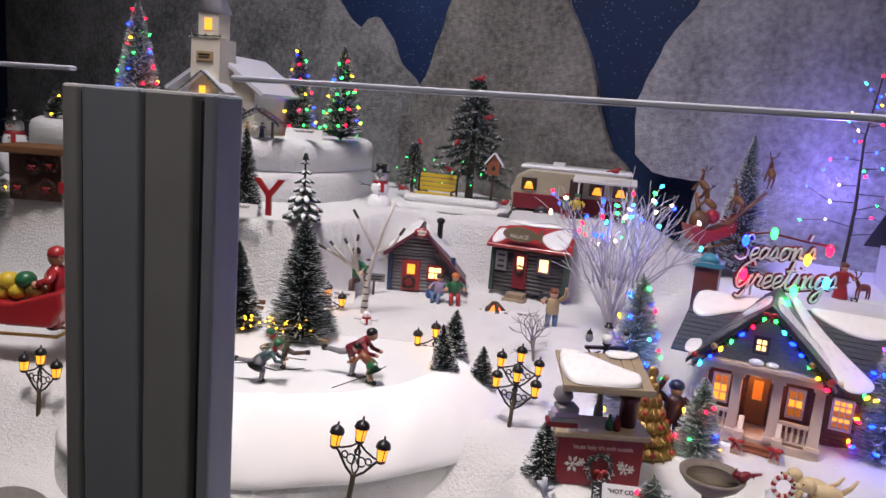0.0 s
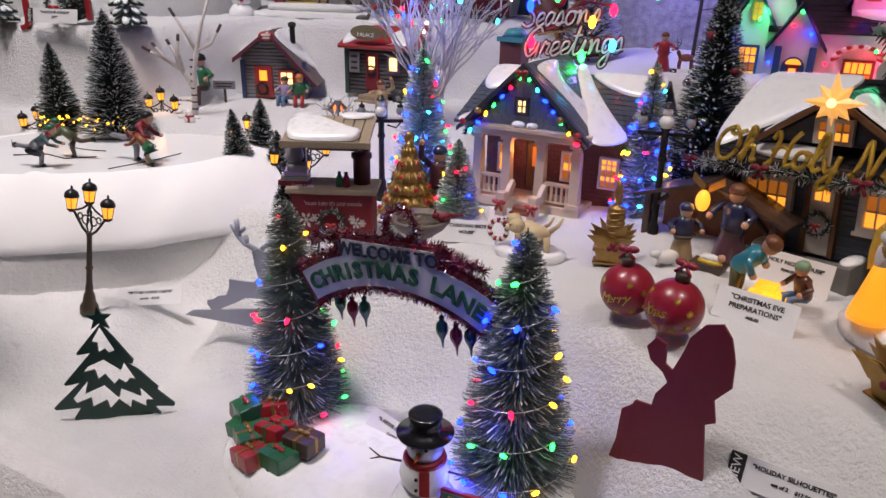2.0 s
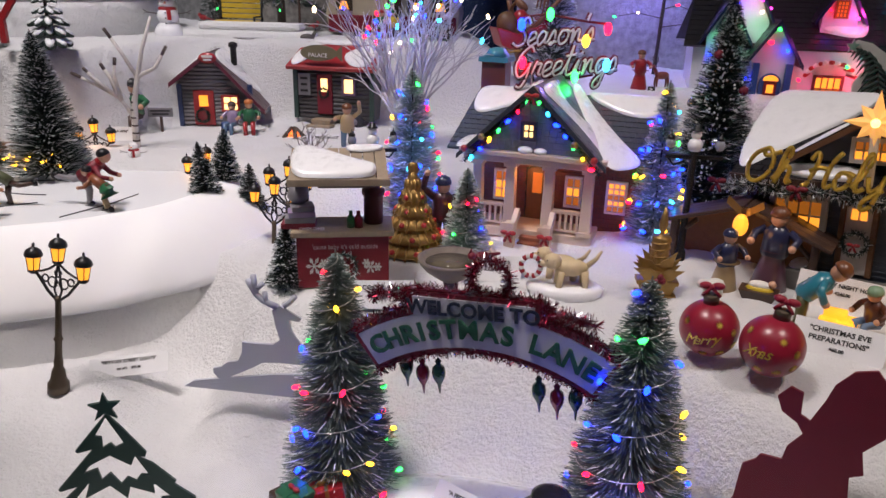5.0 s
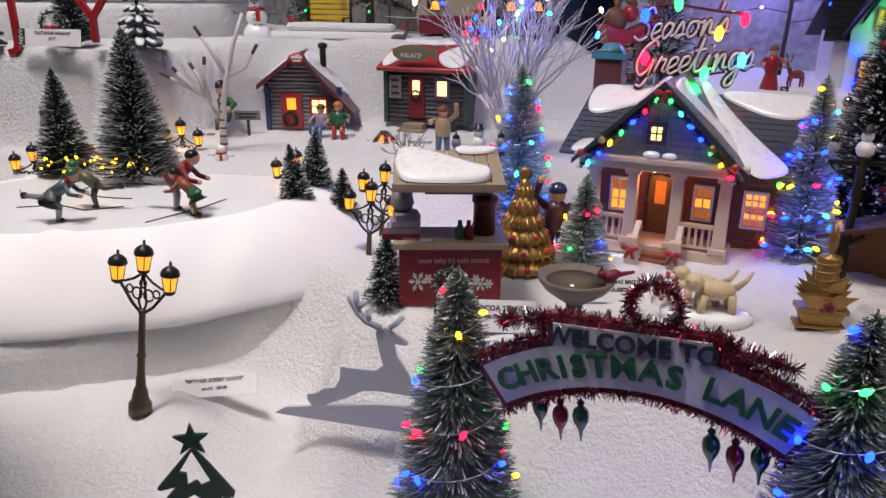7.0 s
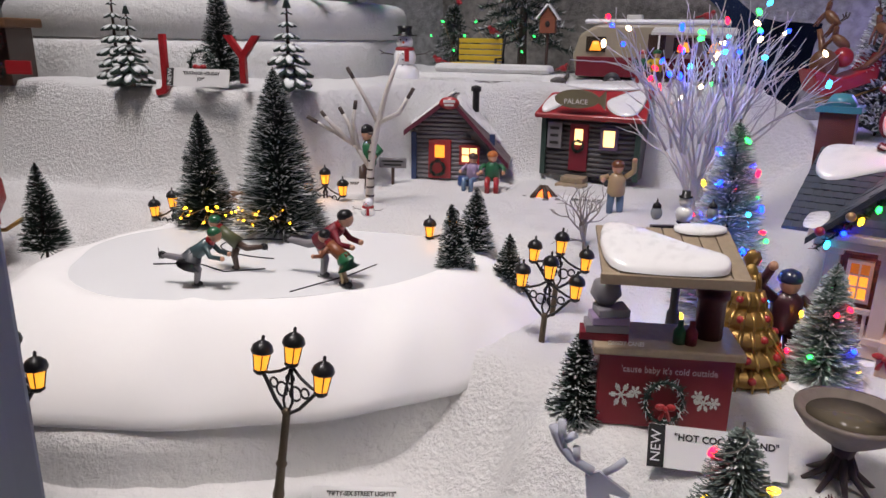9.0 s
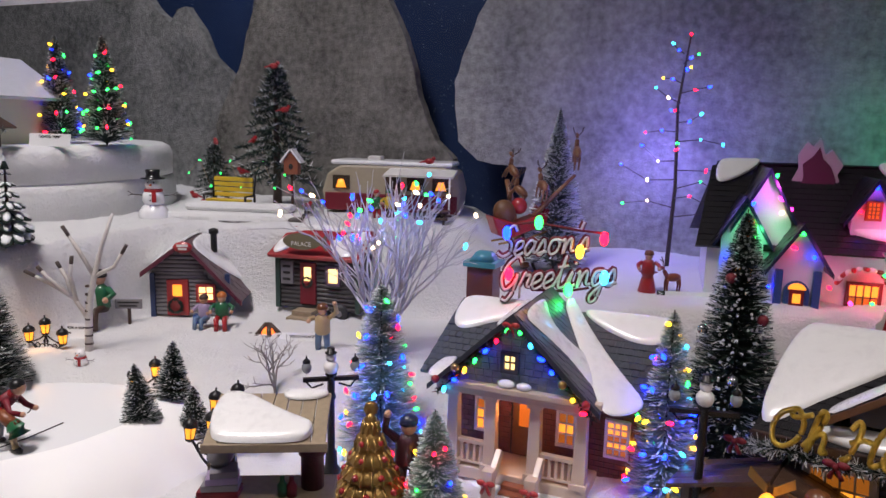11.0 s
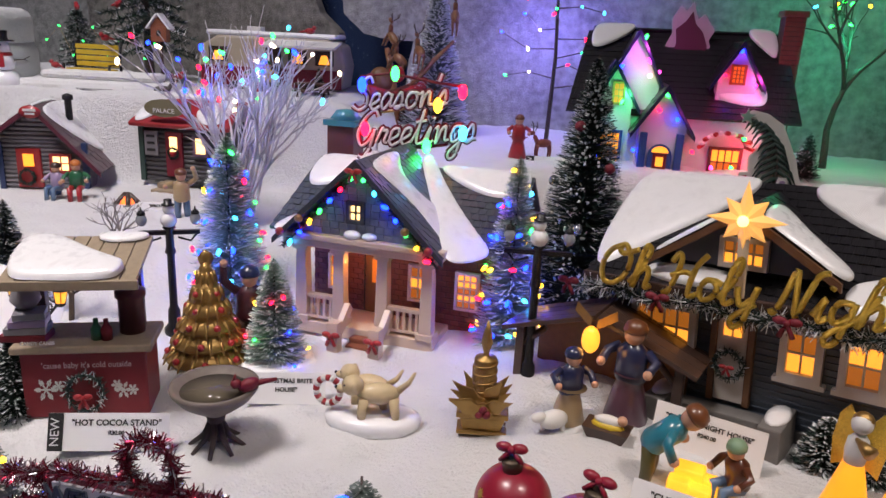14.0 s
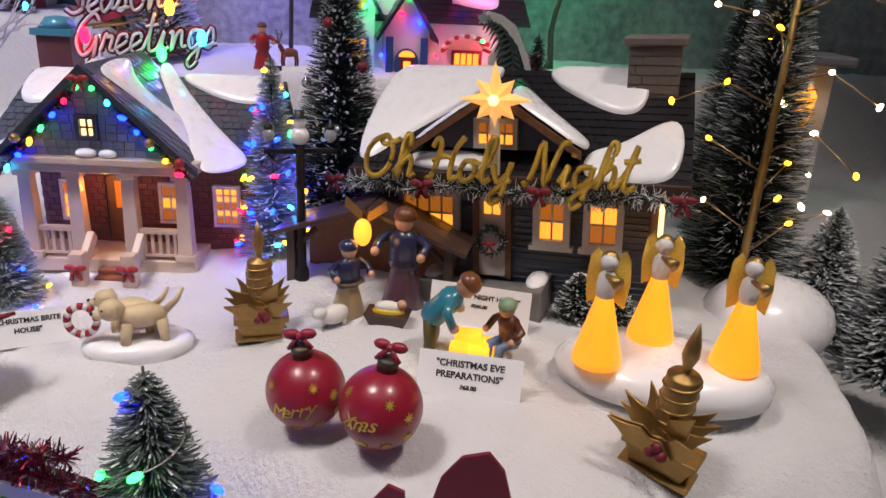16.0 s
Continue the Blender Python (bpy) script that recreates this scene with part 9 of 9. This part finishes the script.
def sparse_light_tree(x, y, z, h, label, seed, colours, m, n=16, spread=0.055, bulb_r=0.0018):
    t = thing("light_tree", pose(x, y, z), label, "tree", "light trees")
    q3 = random.Random(seed)
    top = [(0, 0, -0.004), (0.003, 0, h * 0.35), (-0.001, 0, h * 0.7), (0.008, 0, h)]
    part("trunk", Mesh().tube(top, 0.0028, m, 7, 0.0010), t)
    add_bulb(t, top[-1], "red", bulb_r, q3)
    for i in range(n):
        u = 0.22 + 0.74 * i / n
        a = i * 2.4 + q3.uniform(-0.4, 0.4)
        L = spread * (1.15 - u) * q3.uniform(0.7, 1.2)
        p0 = Vector((0.002, 0, h * u))
        p1 = p0 + Vector((L * 0.5 * math.cos(a), L * 0.4 * math.sin(a), 0.010 - 0.012 * q3.random()))
        p2 = p0 + Vector((L * math.cos(a), L * 0.8 * math.sin(a), 0.002 + q3.uniform(-0.01, 0.016)))
        part("branch", Mesh().tube([p0, p1, p2], 0.0008, m, 5, 0.0004), t, "thin wire branch")
        for p in (p1, p2):
            add_bulb(t, p, q3.choice(colours), bulb_r, q3)
    return t


sparse_light_tree(0.256, 0.985, gz(0.256, 0.985), 0.270, "thin dark wire tree with coloured lights before the backdrop", 51, ("green", "blue", "yellow", "red", "cyan", "white", "blue"), TWIGB, 18, 0.085)
glow_lamp("violet_light", 0.235, 1.02, 0.34, 0.8, (0.26, 0.20, 1.0), 0.02)
glow_lamp("sign_light", 0.112, 0.728, 0.226, 0.008, (0.02, 1.0, 0.3), 0.004)
glow_lamp("sign_light", 0.058, 0.730, 0.238, 0.005, (1.0, 0.05, 0.08), 0.004)
glow_lamp("twig_light", -0.060, 0.785, 0.26, 0.06, (0.35, 0.42, 1.0), 0.01)
glow_lamp("violet_light", 0.10, 0.90, 0.27, 0.10, (0.30, 0.25, 1.0), 0.02)
gtw = twig_tree("green_lit_tree", 0.520, 0.850, gz(0.52, 0.85), 0.20, TWIGB, "bare dark tree hung with green lights", 53, 3, 0.7, r=0.004, stems=1, bulbs=22, colours=("green", "green", "cyan", "yellow", "green"), kids=(3, 4), curl=0.18, bulb_r=0.0019)
glow_lamp("green_light", 0.530, 0.885, 0.34, 0.34, (0.02, 1.0, 0.40), 0.02)
glow_lamp("green_light", 0.535, 0.83, 0.25, 0.020, (0.02, 1.0, 0.40), 0.02)
for x, y, z, w, c in ((0.318, 0.805, 0.318, 0.010, (1.0, 0.1, 0.9)), (0.352, 0.776, 0.262, 0.008, (1.0, 0.10, 0.4)), (0.425, 0.792, 0.292, 0.008, (1.0, 0.05, 0.45)), (0.300, 0.800, 0.272, 0.007, (0.05, 1.0, 0.3)), (0.420, 0.765, 0.222, 0.010, (1.0, 0.03, 0.08)), (0.440, 0.762, 0.252, 0.006, (0.0, 0.9, 0.8))):
    glow_lamp("gable_light", x, y + 0.012, z + 0.002, w * 7.0, c, 0.004)
for x, y, z, w, c in ((-0.080, 0.335, 0.10, 0.014, (0.2, 0.3, 1.0)), (-0.045, 0.335, 0.045, 0.006, (0.1, 0.12, 1.0)), (0.066, 0.285, 0.13, 0.022, (0.05, 0.12, 1.0)), (0.060, 0.283, 0.05, 0.024, (0.05, 0.08, 1.0)), (-0.050, 0.660, 0.16, 0.034, (0.1, 0.35, 1.0)), (0.1765, 0.600, 0.16, 0.034, (0.05, 0.12, 1.0)), (-0.020, 0.640, 0.125, 0.008, (0.1, 0.2, 1.0))):
    glow_lamp("string_light", x, y, z, w, c, 0.006)
dg = thing("dog_house", pose(0.495, 0.750, gz(0.495, 0.75) - 0.002, 0, 0, -18), "small dark red kennel with snowy roof", "kennel")
part("wall", Mesh().prism([(-0.022, 0), (0.022, 0), (0.022, 0.024), (0, 0.042), (-0.022, 0.024)], 0.0, 0.04, DARKRED), dg)
part("doorway", Mesh().prism([(-0.009, 0.001), (0.009, 0.001)] + [(0.009 * math.cos(a * math.pi / 8), 0.015 + 0.009 * math.sin(a * math.pi / 8)) for a in range(9)], -0.001, 0.002, INK), dg, "dark arched doorway")
part("door_trim", Mesh().tube([(-0.010, -0.001, 0.0), (-0.010, -0.001, 0.015), (-0.006, -0.001, 0.023), (0, -0.001, 0.0255), (0.006, -0.001, 0.023), (0.010, -0.001, 0.015), (0.010, -0.001, 0.0)], 0.0017, GREYSIDE), dg)
for k in (-1, 1):
    part("roof", Mesh().slab([(k * 0.030, -0.006, 0.019), (k * 0.030, 0.045, 0.019), (0, 0.045, 0.046), (0, -0.006, 0.046)], 0.003 * k, DARKROOF), dg, "dark roof")
    garland(dg, [(k * 0.030, -0.007, 0.019), (0, -0.007, 0.047)], 0.003, 150, 70 + k, RED, FROST, "garland", 0.4, "red and white edging")
brush_tree(0.466, 0.785, gz(0.466, 0.785) - 0.002, 0.044, 0.014, "small dark bottle-brush tree beside the kennel", "dark", 1600, 0, 55, power=0.7)

# ---- far left, beyond the post ----
lsl = thing("gift_sleigh", pose(-0.690, 0.635, 0.118, 0, 0, 8), "red sleigh heaped with golden gifts", "sleigh")
part("body", Mesh().prism([(-0.045, 0.010), (-0.048, 0.040), (-0.036, 0.036), (-0.006, 0.034), (0.030, 0.046), (0.044, 0.050), (0.046, 0.030), (0.034, 0.010)], -0.018, 0.018, RED), lsl, "", 0.003)
for k in (-1, 1):
    part("runner", Mesh().tube([(-0.052, k * 0.016, 0.006), (-0.03, k * 0.016, 0.001), (0.04, k * 0.016, 0.001), (0.058, k * 0.016, 0.012)], 0.002, GOLD), lsl, "gold runner")
for x, z, c in ((-0.026, 0.042, YELLOW), (-0.008, 0.044, YELLOW), (0.010, 0.044, GOLD), (-0.018, 0.054, YELLOW), (0.0, 0.056, GREEN)):
    part("gift", Mesh().ball((x, 0, z), 0.011, c, (1, 1, 0.9), 10, 7), lsl, "golden gift sack")
figurine(-0.668, 0.655, 0.118, 0.092, -70, RED, RED, RED, "red-suited gift bringer figurine beside the sleigh")
rk = thing("grey_boulder", pose(-0.560, 0.440, 0.02), "dark grey rough boulder", "boulder", me=Mesh().ball((0, 0, 0.014), 0.028, STONE, (1.2, 1, 0.75), 14, 10))
gk = thing("gingerbread_stall", pose(-0.800, 0.800, 0.232, 0, 0, 10), "brown gingerbread stall hung with red wreaths", "stall")
part("wall", Mesh().box((0, 0.02, 0.03), (0.065, 0.045, 0.06), WOODDARK), gk, "", 0.001)
part("roof", Mesh().box((0, 0.015, 0.065), (0.085, 0.065, 0.010), WOODBROWN), gk, "brown roof", 0.002)
for x, z in ((-0.018, 0.018), (0.018, 0.018), (0.0, 0.045), (0.022, 0.048)):
    wreath(gk, x, -0.008, z, 0.009, int(100 + 900 * x), RED)
part("sign", Mesh().box((0.048, -0.012, 0.02), (0.028, 0.003, 0.014), RED), gk, "red sign", 0.0006)
for x, y, h, r, s in ((-0.870, 0.80, 0.125, 0.036, 61), (-0.90, 0.98, 0.14, 0.036, 62)):
    brush_tree(x, y, gz(x, y), h, r, "dark bottle-brush tree beyond the post", "dark", 2600, 10, s, colours=("yellow",), power=0.7)
snowman(-0.985, 1.00, gz(-0.98, 1.0), 0.10, 12, "white snowman beyond the post", True)

# ---- price cards ----
price_card(-0.0655, 0.4900, 0.086, [('"HOT COCOA STAND"', 0.0062), ("$30.00", 0.0042)], 0.066, 0.021, 3, -22, True)
price_card(0.024, 0.545, 0.088, [('"CHRISTMAS BRITE', 0.0052), ('HOUSE"', 0.0052)], 0.050, 0.020, 2, -22)
price_card(0.2300, 0.4045, 0.1000, [('"CHRISTMAS EVE', 0.0060), ('PREPARATIONS"', 0.0060), ("$68.00", 0.0040)], 0.052, 0.0215, -32, -24)
price_card(0.266, 0.472, 0.100, [('"OH HOLY NIGHT HOUSE"', 0.0052), ("$240.00", 0.0040)], 0.060, 0.026, -36, -14)
price_card(0.2275, 0.2865, 0.058, [('"HOLIDAY SILHOUETTES"', 0.0046), ("set of 3    $17.50", 0.0036)], 0.055, 0.0175, -26, -22, True)
price_card(0.002, 0.347, 0.012, [('"A FESTIVE CHRISTMAS', 0.0044), ('GATE"', 0.0044), ("$130.00", 0.0034)], 0.052, 0.020, -36, -38)
price_card(-0.2520, 0.4870, 0.026, [('"FIFTY-SIX STREET LIGHTS"', 0.0046), ("set of 2    $35.00", 0.0034)], 0.060, 0.0155, 6, -38, False, -6)
price_card(-0.356, 0.408, 0.004, [('"ANIMATED SKATING POND"', 0.0048), ("$149.00", 0.0036)], 0.062, 0.018, -12, -40)
price_card(-0.415, 0.850, 0.126, [('"ANGLING FOR A WIN"', 0.0055), ("$30.00", 0.004)], 0.056, 0.020, 0, -10)
price_card(-0.160, 0.868, 0.124, [('"PERCH PALACE"', 0.0050), ("$110.00", 0.004)], 0.050, 0.016, 4, -22)
price_card(-0.535, 0.790, 0.2395, [('"OUTDOOR HOLIDAY', 0.0055), ('JOY"', 0.0055)], 0.072, 0.017, -4, -12, True)
price_card(-0.290, 1.030, 0.224, [('"CAMPING CHRISTMAS"', 0.0055)], 0.068, 0.018, -4, -8)
price_card(-0.520, 1.010, 0.330, [('"LIGHTED TREES"', 0.0055)], 0.060, 0.016, -8, -10)
price_card(0.240, 0.832, 0.192, [("", 0.004)], 0.058, 0.018, -6, -12, True)
